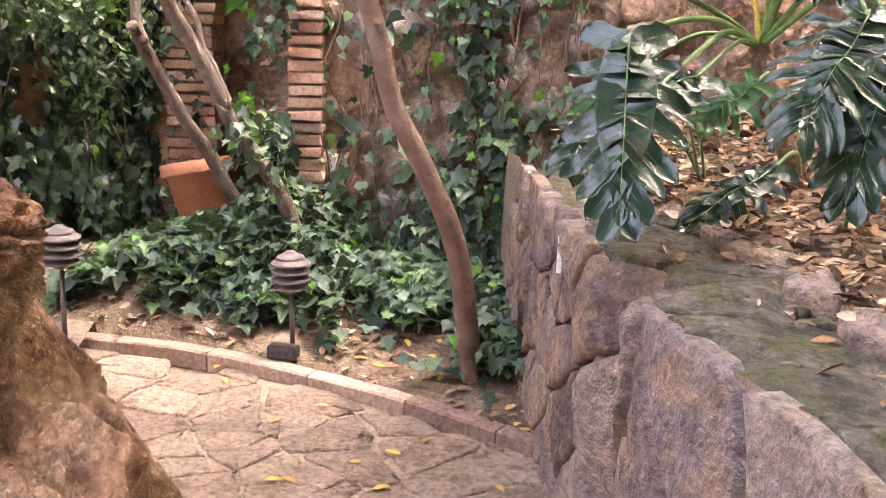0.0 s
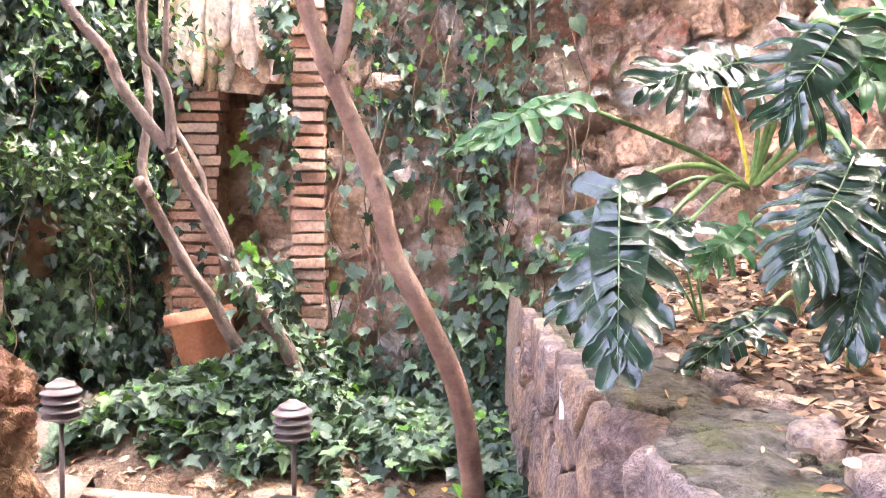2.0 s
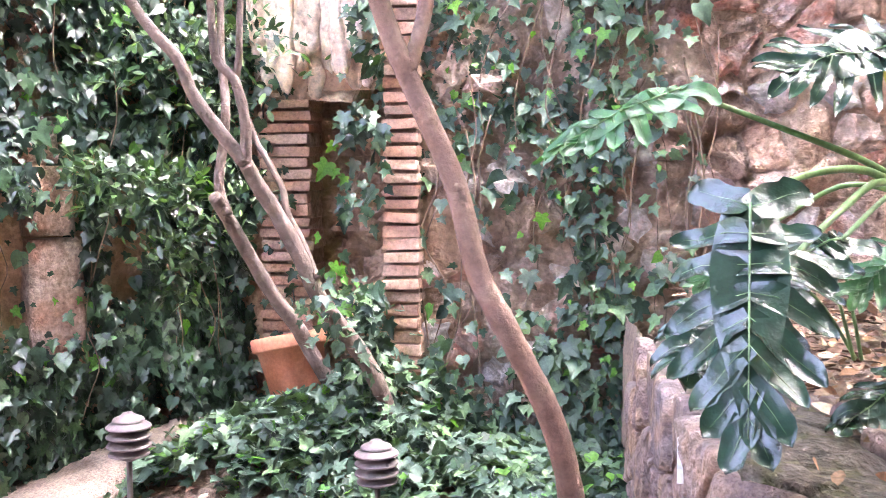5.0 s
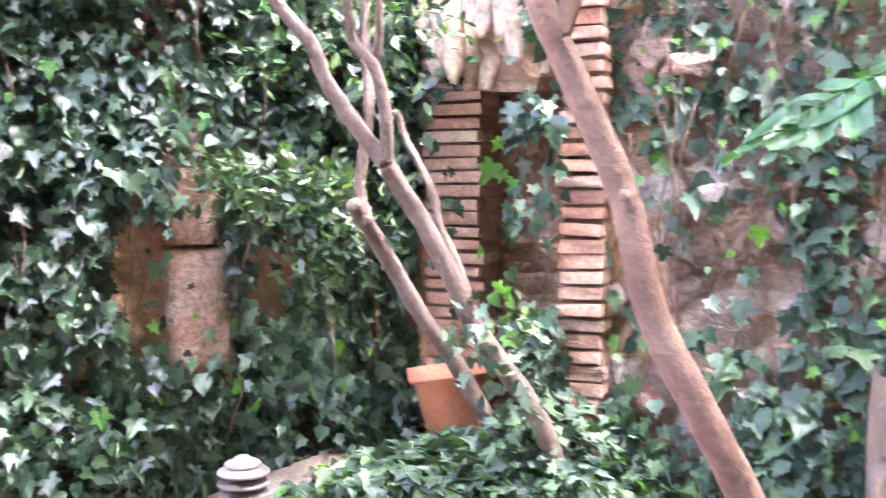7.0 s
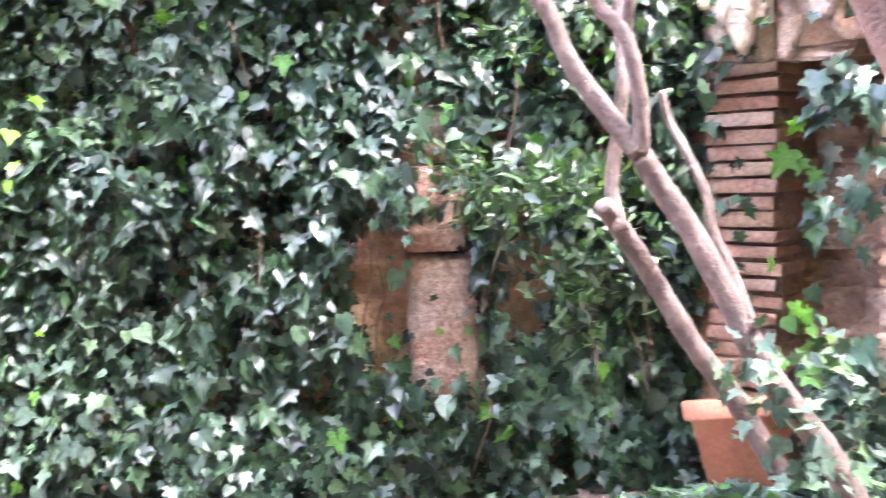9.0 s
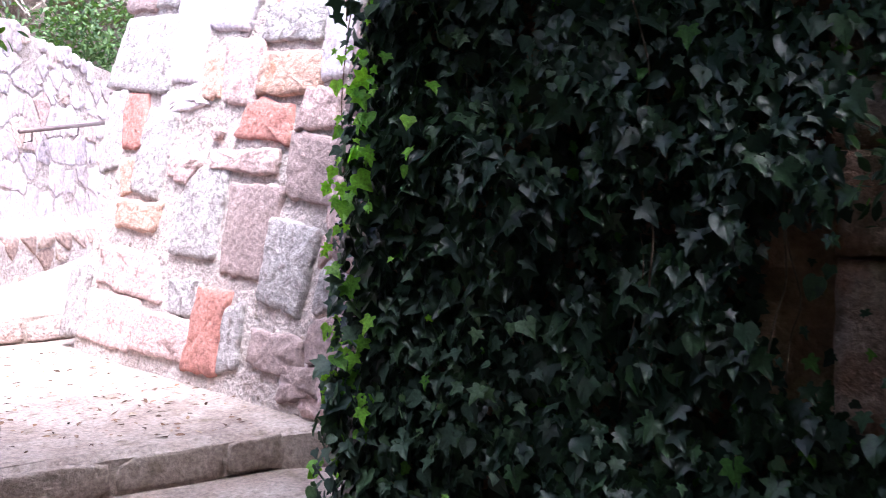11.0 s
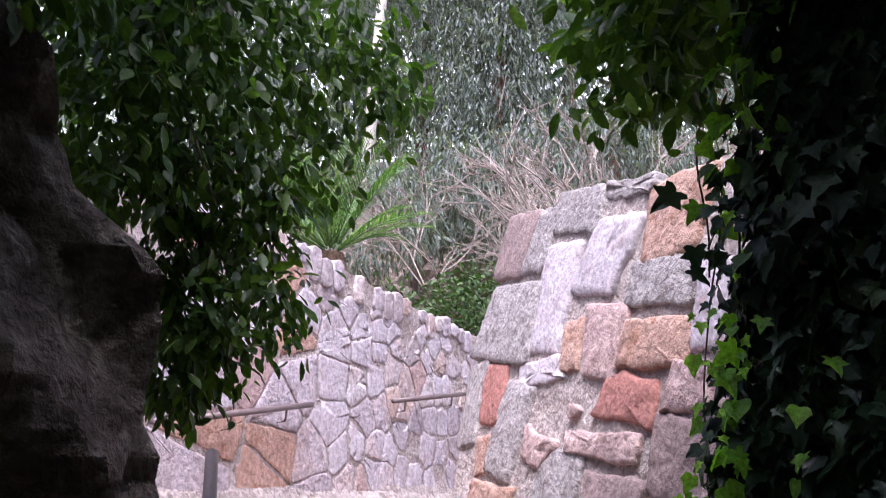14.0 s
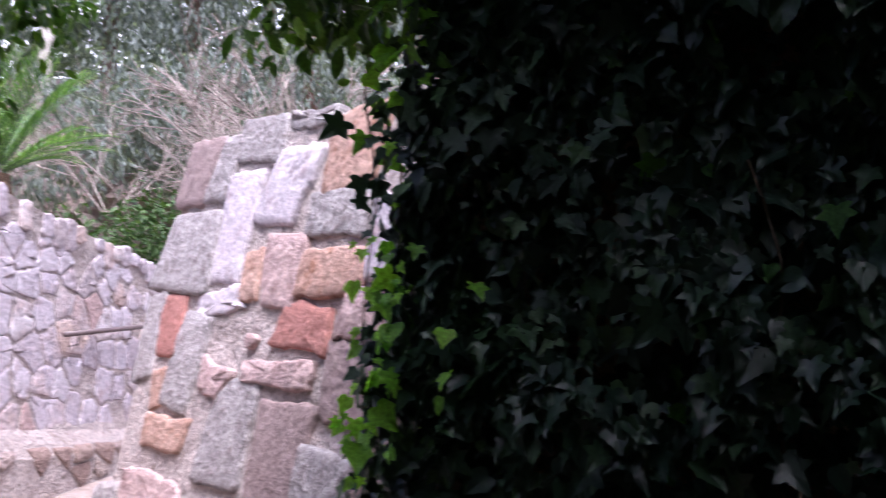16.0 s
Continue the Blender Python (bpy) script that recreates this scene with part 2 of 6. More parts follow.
M_STONE_ORANGE = make_material("orange_sandstone", [(0.43, 0.26, 0.20), (0.51, 0.34, 0.27)], 6, 0.9, 0.8, spots=((0.34, 0.17, 0.11), 0.55, 0.7, 10), fine=30, bump_size=0.025)
M_STONE_LILAC = make_material("lilac_stone", [(0.50, 0.43, 0.46), (0.60, 0.54, 0.56)], 5, 0.9, 0.6, spots=((0.42, 0.33, 0.33), 0.55, 0.7, 9), fine=30, bump_size=0.02)
M_STONE_GREY = make_material("grey_stone", [(0.33, 0.29, 0.28), (0.45, 0.41, 0.40)], 8, 0.92, 0.9, spots=((0.22, 0.18, 0.17), 0.5, 0.68, 16), fine=30, bump_size=0.025)
M_STONE_BROWN = make_material("brown_purple_stone", [(0.27, 0.195, 0.185), (0.35, 0.26, 0.24)], 6, 0.9, 0.8, fine=30, bump_size=0.02)
M_STONE_PINK = make_material("pink_stone", [(0.45, 0.31, 0.29), (0.54, 0.40, 0.37)], 6, 0.9, 0.8, spots=((0.34, 0.22, 0.20), 0.56, 0.7, 12), fine=30, bump_size=0.025)
M_MORTAR_PALE = make_material("pale_mortar", [(0.40, 0.325, 0.295), (0.50, 0.42, 0.39), (0.56, 0.485, 0.45)], 6, 0.95, 1.0, spots=((0.25, 0.19, 0.155), 0.57, 0.72, 14), fine=30, bump_size=0.04)
M_GRASS = make_material("hill_ground", [(0.06, 0.06, 0.03), (0.12, 0.10, 0.055), (0.17, 0.13, 0.08)], 1.2, 0.95, 0.5, fine=20)
M_FARWALL = make_material("far_rock", [(0.13, 0.10, 0.09), (0.20, 0.155, 0.14), (0.25, 0.20, 0.185)], 0.9, 0.95, 0.8, spots=((0.12, 0.09, 0.07), 0.5, 0.68, 2), fine=9, bump_size=0.1)
# Greyed tones: the haze over the far trees is put into the leaf colour.
M_FARLEAF = make_material("haze_grey_foliage", [(0.085, 0.10, 0.095), (0.14, 0.16, 0.15), (0.20, 0.225, 0.215)], 3, 0.7, 0.1, per="island", fine=20, translucent=0.25, vary=0.15)
M_HEDGE = make_material("dark_hedge_leaf", [(0.03, 0.06, 0.022), (0.055, 0.095, 0.03), (0.08, 0.13, 0.045)], 5, 0.6, 0.1, per="island", fine=30, translucent=0.15, vary=0.15)
M_PALM = make_material("palm_frond", [(0.06, 0.13, 0.03), (0.11, 0.21, 0.05), (0.18, 0.29, 0.09)], 5, 0.45, 0.1, per="island", fine=40, spec=0.5, translucent=0.2, vary=0.15)
M_HAZE = bpy.data.materials.new("overcast_haze")
M_HAZE.use_nodes = True
hz = M_HAZE.node_tree.nodes["Principled BSDF"]
hz.inputs["Base Color"].default_value = (0.8, 0.8, 0.8, 1)
hz.inputs["Emission Color"].default_value = (0.95, 0.95, 1.0, 1)
hz.inputs["Emission Strength"].default_value = 0.45
M_PLINTH = make_material("plinth_rubble", [(0.34, 0.235, 0.20), (0.45, 0.33, 0.28), (0.40, 0.30, 0.28), (0.50, 0.40, 0.35)], 6, 0.92, 1.0, spots=((0.22, 0.15, 0.12), 0.54, 0.7, 11), per="object", fine=24, vary=0.5, bump_size=0.04)
M_PALETRUNK = make_material("pale_bark", [(0.42, 0.38, 0.33), (0.56, 0.52, 0.46)], 2, 0.85, 0.4, fine=20)


# ---- mesh helpers ----
def mesh_from(name, verts, faces, material, parent=None, label="", smooth=False):
    me = bpy.data.meshes.new(name)
    me.from_pydata([tuple(map(float, v)) for v in verts], [], [tuple(map(int, f)) for f in faces])
    me.materials.append(material)
    if smooth:
        me.shade_smooth()
    me.update()
    ob = new(name, me)
    if parent is not None:
        ob.parent = parent
    if label:
        ob["label"] = label
    return ob


def part(name, bm, material, parent, label="", smooth=False):
    me = bpy.data.meshes.new(name)
    bmesh.ops.recalc_face_normals(bm, faces=bm.faces)
    bm.to_mesh(me)
    bm.free()
    me.materials.append(material)
    if smooth:
        me.shade_smooth()
    ob = new(name, me)
    if parent is not None:
        ob.parent = parent
    if label:
        ob["label"] = label
    return ob


def holder(name, place=(0, 0, 0)):
    ob = new(name)
    ob.location = place
    ob.empty_display_size = 0.1
    return ob


def rough_box(bm, size, at, cut=0.0, jitter=0.0, seed=0):
    """A box with bevelled edges, its corners knocked about a little."""
    made = bmesh.ops.create_cube(bm, size=1.0)["verts"]
    rnd = random.Random(seed)
    for v in made:
        v.co = Vector((v.co.x * size[0] + rnd.uniform(-jitter, jitter), v.co.y * size[1] + rnd.uniform(-jitter, jitter), v.co.z * size[2] + rnd.uniform(-jitter, jitter))) + Vector(at)
    if cut:
        edges = list({e for v in made for e in v.link_edges})
        bmesh.ops.bevel(bm, geom=edges, offset=cut, segments=2, affect="EDGES")
    return bm


def voronoi(x0, x1, y0, y1, points):
    """Cells of the given points inside a rectangle, as lists of 2D corners."""
    pts = np.array(points, float)
    cells = []
    for i, p in enumerate(pts):
        poly = [np.array(q, float) for q in ((x0, y0), (x1, y0), (x1, y1), (x0, y1))]
        order = np.argsort(((pts - p) ** 2).sum(1))[1:22]
        for j in order:
            mid, d = (pts[j] + p) / 2, pts[j] - p
            out = []
            for a, b in zip(poly, poly[1:] + poly[:1]):
                da, db = (a - mid) @ d, (b - mid) @ d
                if da <= 0:
                    out.append(a)
                if da * db < 0:
                    out.append(a + (b - a) * da / (da - db))
            poly = out
            if len(poly) < 3:
                break
        if len(poly) >= 3:
            cells.append(poly)
    return cells


def spread(x0, x1, y0, y1, dx, dy, rnd, wobble=0.36):
    """Seeds in staggered, wobbling rows, so that cells of about dx by dy come out."""
    out, row = [], 0
    y = y0 + dy * 0.5
    while y < y1 + dy * 0.3:
        x = x0 + dx * (0.5 if row % 2 else 0.05)
        while x < x1 + dx * 0.3:
            out.append((x + rnd.uniform(-wobble, wobble) * dx, y + rnd.uniform(-wobble, wobble) * dy))
            x += dx * rnd.uniform(0.75, 1.3)
        y += dy
        row += 1
    return out


def stone_piece(name, poly, place, material, parent, joint=0.012, proud=0.03, sink=0.02, rnd=random, dome=0.3, label=""):
    """One stone: a polygon in wall coordinates, drawn in by the joint, corners cut, standing proud with a worn edge."""
    p = np.array(poly, float)
    c = p.mean(0)
    r = np.linalg.norm(p - c, axis=1)
    if len(p) < 3 or r.mean() < joint * 2.2:
        return None
    p = c + (p - c) * np.clip((r - joint) / np.maximum(r, 1e-6), 0.3, 1)[:, None]
    ring = []
    for a, b, d in zip(np.roll(p, 1, 0), p, np.roll(p, -1, 0)):
        k = rnd.uniform(0.07, 0.18)
        ring += [b + (a - b) * k, b + (d - b) * k]
    full = []
    for a, b in zip(ring, ring[1:] + ring[:1]):
        cuts = 1 + int(np.linalg.norm(b - a) > 0.075)
        full += [a + (b - a) * k / cuts for k in range(cuts)]
    ring = np.array(full)
    ring += np.array([[rnd.gauss(0, 1), rnd.gauss(0, 1)] for _ in ring]) * min(r.mean() * 0.035, 0.006)
    n = len(ring)
    lift = proud * rnd.uniform(0.6, 1.3)
    tilt = np.array([rnd.uniform(-1, 1), rnd.uniform(-1, 1)]) * lift * 0.35 / max(r.mean(), 1e-3)
    verts = [place(q[0], q[1], -sink) for q in ring]
    for shrink, high, rough in ((0.985, 0.45, 0.08), (0.92, 0.92, 0.10), (0.74, 1.0, 0.16), (0.40, 1.0 + dome * 0.2, 0.16)):
        verts += [place(q[0], q[1], lift * high + (q - c) @ tilt + rnd.gauss(0, 1) * lift * rough) for q in c + (ring - c) * shrink]
    verts.append(place(c[0], c[1], lift * (1 + dome * 0.35)))
    faces = []
    for k in range(n):
        j = (k + 1) % n
        faces += [(m * n + k, m * n + j, (m + 1) * n + j, (m + 1) * n + k) for m in range(4)] + [(4 * n + k, 4 * n + j, 5 * n)]
    return mesh_from(name, verts, faces, material, parent, label, True)


def flat_place(origin, along, up):
    """Wall coordinates: u along, v up the face, w out of it."""
    o, a, b = (np.array(q, float) for q in (origin, along, up))
    out = np.cross(a, b)
    out /= np.linalg.norm(out)
    return lambda u, v, w: o + a * u + b * v + out * w


def tube(bm, points, radii, sides=8, caps=True):
    """A tapered, smoothly bent tube along the points."""
    rings = []
    pts = [Vector(p) for p in points]
    side = Vector((0.31, 0.77, 0.55))
    for i, p in enumerate(pts):
        d = (pts[min(i + 1, len(pts) - 1)] - pts[max(i - 1, 0)]).normalized()
        x = d.cross(side)
        x = x.normalized() if x.length > 1e-4 else d.orthogonal().normalized()
        y = d.cross(x)
        rings.append([bm.verts.new(p + (x * math.cos(a) + y * math.sin(a)) * radii[i]) for a in (2 * math.pi * k / sides for k in range(sides))])
    for a, b in zip(rings, rings[1:]):
        for k in range(sides):
            bm.faces.new((a[k], a[(k + 1) % sides], b[(k + 1) % sides], b[k]))
    if caps:
        bm.faces.new(rings[0][::-1])
        bm.faces.new(rings[-1])
    return bm


def curve_points(knots, count):
    """A smooth line through the knots (Catmull-Rom)."""
    k = np.array([knots[0], *knots, knots[-1]], float)
    out = []
    for t in np.linspace(0, len(knots) - 1 - 1e-6, count):
        i, f = int(t), t - int(t)
        a, b, c, d = k[i : i + 4]
        out.append(0.5 * (2 * b + (c - a) * f + (2 * a - 5 * b + 4 * c - d) * f * f + (3 * b - a - 3 * c + d) * f**3))
    return np.array(out)


# leaf outlines in the leaf's own plane: x across, y towards the tip; z is the fold
def ivy_outline():
    """Three leaf forms with equal corner counts: five sharp lobes, three blunt lobes, and the heart shape of old shoots."""
    halves = (
        ((0.10, -0.10), (0.28, -0.14), (0.42, -0.03), (0.31, 0.14), (0.56, 0.38), (0.40, 0.42), (0.23, 0.45), (0.17, 0.66), (0.08, 0.88)),
        ((0.12, -0.09), (0.28, -0.09), (0.39, 0.03), (0.44, 0.19), (0.50, 0.34), (0.38, 0.42), (0.29, 0.53), (0.19, 0.72), (0.08, 0.90)),
        ((0.12, -0.07), (0.27, -0.05), (0.38, 0.07), (0.42, 0.22), (0.41, 0.36), (0.36, 0.50), (0.27, 0.66), (0.16, 0.82), (0.06, 0.93)),
    )
    forms = []
    for half in halves:
        rise = lambda x, y: 0.16 * abs(x) - 0.14 * max(0.0, y - 0.2) ** 2 + 0.03 * math.sin(9 * y)  # noqa: E731
        ring = [(0, 0.0, 0)] + [(x, y, rise(x, y)) for x, y in half] + [(0, 1.0, -0.14)] + [(-x, y, rise(x, y)) for x, y in reversed(half)]
        forms.append([(0, 0.28, -0.03)] + ring)
    n = len(forms[0]) - 1
    return np.array(forms), np.array([(0, 1 + k, 1 + (k + 1) % n) for k in range(n)])


def oval_outline():
    ring = [(0, 0, 0), (0.16, 0.2, 0.03), (0.23, 0.5, 0.04), (0.14, 0.8, 0.0), (0, 1.0, -0.08), (-0.14, 0.8, 0.0), (-0.23, 0.5, 0.04), (-0.16, 0.2, 0.03)]
    verts = np.array([(0, 0.5, -0.03)] + ring)
    n = len(ring)
    return verts, np.array([(0, 1 + k, 1 + (k + 1) % n) for k in range(n)])


IVY, OVAL = ivy_outline(), oval_outline()


def leaf_mesh(name, outline, places, tips, outs, sizes, material, parent=None, kind="stuff"):
    """Many leaves as one mesh: at each place a leaf whose tip points along tips and whose face looks along outs."""
    tv, tf = outline
    y = tips / np.linalg.norm(tips, axis=1)[:, None]
    x = np.cross(y, outs)
    x /= np.maximum(np.linalg.norm(x, axis=1), 1e-6)[:, None]
    z = np.cross(x, y)
    if tv.ndim == 3:
        tv = tv[np.random.RandomState(len(places)).choice(len(tv), len(places), p=(0.7, 0.22, 0.08))]
    else:
        tv = np.repeat(tv[None], len(places), 0)
    local = tv * sizes[:, None, None]
    verts = places[:, None] + local[..., :1] * x[:, None] + local[..., 1:2] * y[:, None] + local[..., 2:] * z[:, None]
    faces = tf[None] + (np.arange(len(places)) * tv.shape[1])[:, None, None]
    me = bpy.data.meshes.new(name)
    me.vertices.add(verts.size // 3)
    me.vertices.foreach_set("co", verts.reshape(-1).astype(np.float32))
    f = faces.reshape(-1, 3)
    me.loops.add(f.size)
    me.loops.foreach_set("vertex_index", f.reshape(-1).astype(np.int32))
    me.polygons.add(len(f))
    me.polygons.foreach_set("loop_start", np.arange(0, f.size, 3, dtype=np.int32))
    me.update(calc_edges=True)
    me.materials.append(material)
    ob = new(name, me)
    if parent is not None:
        ob.parent = parent
    if kind:
        ob["kind"] = kind
    return ob


def noise2(u, v, scale, seed):
    return np.array([noise.noise(Vector((a * scale, b * scale, seed * 7.3))) for a, b in zip(u, v)])


def wall_leaves(name, place, u0, u1, v0, v1, count, size, seed, cover=None, deep=0.10, material=None, outline=None, droop=1.0, parent=None, turn=None):
    """Leaves lying on a face in overlapping layers, tips hanging, where cover(u, v) lets them; turn(u): how far they turn back along the wall, to the light."""
    r = np.random.RandomState(seed)
    u, v = r.uniform(u0, u1, count), r.uniform(v0, v1, count)
    if cover is not None:
        keep = np.array([r.rand() < cover(a, b) for a, b in zip(u, v)])
        u, v = u[keep], v[keep]
    n = len(u)
    bulge = (noise2(u, v, 1.7, seed) * 0.5 + 0.5) * deep + r.uniform(0.01, 0.06, n)
    places = np.array([place(a, b, w) for a, b, w in zip(u, v, bulge)])
    e = 0.01
    along, up, out = (np.array(place(*q)) - np.array(place(0, 0, 0)) for q in ((e, 0, 0), (0, e, 0), (0, 0, e)))
    along, up, out = along / np.linalg.norm(along), up / np.linalg.norm(up), out / np.linalg.norm(out)
    tips = -up[None] * droop + along[None] * r.normal(0, 0.75, n)[:, None] + out[None] * r.normal(0.3, 0.45, n)[:, None]
    outs = out[None] + along[None] * r.normal(0, 0.6, n)[:, None] + up[None] * r.normal(0.6, 0.6, n)[:, None]
    if turn is not None:
        lean = np.array([turn(a) for a in u])[:, None]
        outs = outs - along[None] * lean
        tips = tips + out[None] * lean * 0.3
    sizes = size * np.clip(np.exp(r.normal(0.0, 0.34, n)), 0.45, 1.9)
    return leaf_mesh(name, outline or IVY, places, tips, outs, sizes, material or M_IVY, parent)


# ---- ground ----
def bank(x, y):
    """The trodden earth rises towards the corner behind the planting bed."""
    return 0.26 * min(1.0, max(0.0, (x + 2.95) / 1.0)) * min(1.0, max(0.0, (y - 3.7) / 1.0))


KERB_LINE = curve_points([(-2.02, 4.46), (-1.92, 4.14), (-1.62, 4.05), (-1.07, 3.93), (-0.34, 3.58), (0.10, 3.29), (0.50, 2.98)], 61)


def bed_depth(x, y):
    """How far a point lies inside the planting bed behind the kerb (positive inside)."""
    d = KERB_LINE - np.array((x, y))
    i = int((d * d).sum(1).argmin())
    a, b = KERB_LINE[max(i - 1, 0)], KERB_LINE[min(i + 1, len(KERB_LINE) - 1)]
    t = (b - a) / np.linalg.norm(b - a)
    return float(t[0] * (y - KERB_LINE[i][1]) - t[1] * (x - KERB_LINE[i][0]))


def ground_height(x, y):
    far = max(0.0, math.hypot(x + 2, y - 2) - 14)
    z = -0.035 + min(far * 0.02, 1.5)
    if -2.2 < x < 0.7 and 2.9 < y < 5.6:
        b = bed_depth(x, y)
        if b > 0.03:
            z = 0.035 + 0.07 * min(1, b / 0.5) + 0.30 * math.exp(-((x + 1.15) ** 2 / 0.35 + (y - 4.62) ** 2 / 0.16))
            z += 0.012 * noise.noise(Vector((x * 5, y * 5, 0)))
    elif x < -1.9 and y > 3.6:
        z = bank(x, y)
    return z


def grid_sheet(name, xs, ys, height, material):
    verts = [(x, y, height(x, y)) for y in ys for x in xs]
    n = len(xs)
    faces = [(j * n + i, j * n + i + 1, (j + 1) * n + i + 1, (j + 1) * n + i) for j in range(len(ys) - 1) for i in range(n - 1)]
    return mesh_from(name, verts, faces, material, None, "", True)


def steps_of(*marks):
    out = []
    for a, b, d in marks:
        out += list(np.arange(a, b, d))
    return out + [marks[-1][1]]


ground = grid_sheet("ground", steps_of((-400, -40, 60), (-40, -12, 4), (-12, -2.4, 0.6), (-2.4, 0.9, 0.06), (0.9, 6, 0.5), (6, 40, 6), (40, 401, 60)), steps_of((-400, -40, 60), (-40, -4, 4), (-4, 2.8, 0.5), (2.8, 5.7, 0.06), (5.7, 9, 0.5), (9, 40, 6), (40, 401, 60)), ground_height, M_SOIL)
tagged(ground, "brown garden soil with scattered dry leaves", "ground", kind="structure")

# sandy strip past the ivy wall, leading to the steps
sand = grid_sheet("pavement", list(np.arange(-4.2, -1.55, 0.12)), list(np.arange(1.2, 5.7, 0.12)), lambda x, y: bank(x, y) + 0.012 + 0.01 * noise.noise(Vector((x * 3, y * 3, 2))) - (0.35 if x > -1.85 and y < 4.35 + 0.6 * (x + 1.85) and y > 4.1 else 0), M_SAND)
tagged(sand, "pale trodden sand path beside the ivy wall", "path", kind="structure")


# ---- back wall of the garden ----
def wall_body(name, a, b, thick, z0, z1, material, batter=0.0, rough=0.03, seed=1, label="", step=0.12):
    """A thick wall whose front runs from a to b with its outside on the right of that way, uneven by rough."""
    a, b = Vector((*a, 0)), Vector((*b, 0))
    t = (b - a).normalized()
    out = Vector((t.y, -t.x, 0))
    nu, nv = max(2, int((b - a).length / step)), max(2, int((z1 - z0) / step))
    verts, faces = [], []
    for j in range(nv + 1):
        for i in range(nu + 1):
            z = z0 + (z1 - z0) * j / nv
            p = a + (b - a) * i / nu - out * batter * (z - z0)
            p += out * rough * (noise.fractal(Vector((p.x * 3.1, p.y * 3.1, z * 3.1 + seed)), 0.8, 2.0, 4))
            verts.append((p.x, p.y, z))
    m = nu + 1
    for j in range(nv):
        for i in range(nu):
            faces.append((j * m + i, j * m + i + 1, (j + 1) * m + i + 1, (j + 1) * m + i))
    k = len(verts)
    for z in (z0, z1):
        for p in (a, b):
            q = p - out * thick
            verts.append((q.x, q.y, z))
    faces.append((k + 1, k, k + 2, k + 3))
    faces.append(tuple([nv * m + i for i in range(m)] + [k + 3, k + 2]))
    faces.append(tuple([j * m for j in range(nv, -1, -1)] + [k, k + 2]))
    faces.append(tuple([j * m + nu for j in range(nv + 1)] + [k + 3, k + 1]))
    ob = mesh_from(name, verts, faces, material, None, "", False)
    tagged(ob, label, "wall", kind="structure")
    return ob


WALL_N = ((-0.60, 4.97), (4.2, 4.42))
wall_north = wall_body("wall_north", *WALL_N, 0.5, -0.1, 4.6, M_MORTAR, 0.02, 0.11, 3, "old rubble wall of reddish stone and crumbling mortar hung with ivy", 0.045)
n_t = (Vector((*WALL_N[1], 0)) - Vector((*WALL_N[0], 0))).normalized()
NORTH = flat_place((-0.60, 4.97, 0), n_t, (-0.02 * n_t.y * -1, 0.02 * n_t.x, 1))

# facade with the recess, its brick piers, and the back of the recess
wall_recess = wall_body("wall_recess", (-1.34, 5.46), (-0.55, 5.40), 0.4, -0.1, 2.6, M_RECESS, 0.0, 0.20, 5, "rough earthen back of a dark wall recess", 0.05)
wall_recess_side = wall_body("wall_recess_side", (-0.66, 5.8), (-0.66, 4.96), 0.25, -0.1, 3.0, M_RECESS, 0.0, 0.03, 6, "brown side of the wall recess")
wall_recess_west = wall_body("wall_recess_west", (-1.27, 5.40), (-1.27, 5.8), 0.2, -0.1, 3.0, M_RECESS, 0.0, 0.03, 7, "brown side of the wall recess beside thin bricks")
wall_lintel = wall_body("wall_lintel", (-1.9, 5.30), (-0.62, 5.10), 0.45, 1.92, 4.6, M_PLASTER, 0.0, 0.05, 8, "weathered plaster over a wall recess")
wall_facade = wall_body("wall_facade", (-2.0, 5.34), (-1.54, 5.26), 0.5, -0.1, 4.6, M_PLASTER, 0.0, 0.05, 9, "weathered plaster wall beside a recess, under ivy")

# ivy wall towards the steps
IVY_A, IVY_B = (-3.53, 3.25), (-1.80, 5.24)
wall_ivy = wall_body("wall_ivy", IVY_A, IVY_B, 0.6, -0.1, 4.4, M_PLASTER, 0.0, 0.06, 11, "plastered garden wall almost hidden by ivy", 0.08)
iv_t = (Vector((*IVY_B, 0)) - Vector((*IVY_A, 0))).normalized()
IVYW = flat_place((*IVY_A, 0), iv_t, (0, 0, 1))
IVY_LEN = (Vector(IVY_B) - Vector(IVY_A)).length
# its end, turning towards the stairs
for q in wall_ivy.data.vertices:
    d = (q.co - Vector((*IVY_A, 0))).dot(iv_t)
    q.co += iv_t * 0.12 * max(0, q.co.z) * max(0.0, 1 - d / IVY_LEN)
wall_ivy_end = wall_body("wall_ivy_end", (-3.95, 3.75), (-3.53, 3.25), 0.5, -0.1, 4.2, M_PLASTER, 0.0, 0.05, 12, "end of the ivy wall at the steps")
for q in wall_ivy_end.data.vertices:
    q.co += iv_t * 0.12 * max(0, q.co.z)
END_T = (Vector((-3.53, 3.25, 0)) - Vector((-3.95, 3.75, 0))).normalized()
IVYE = flat_place((-3.95, 3.75, 0), END_T, Vector((0, 0, 1)) + iv_t * 0.12)

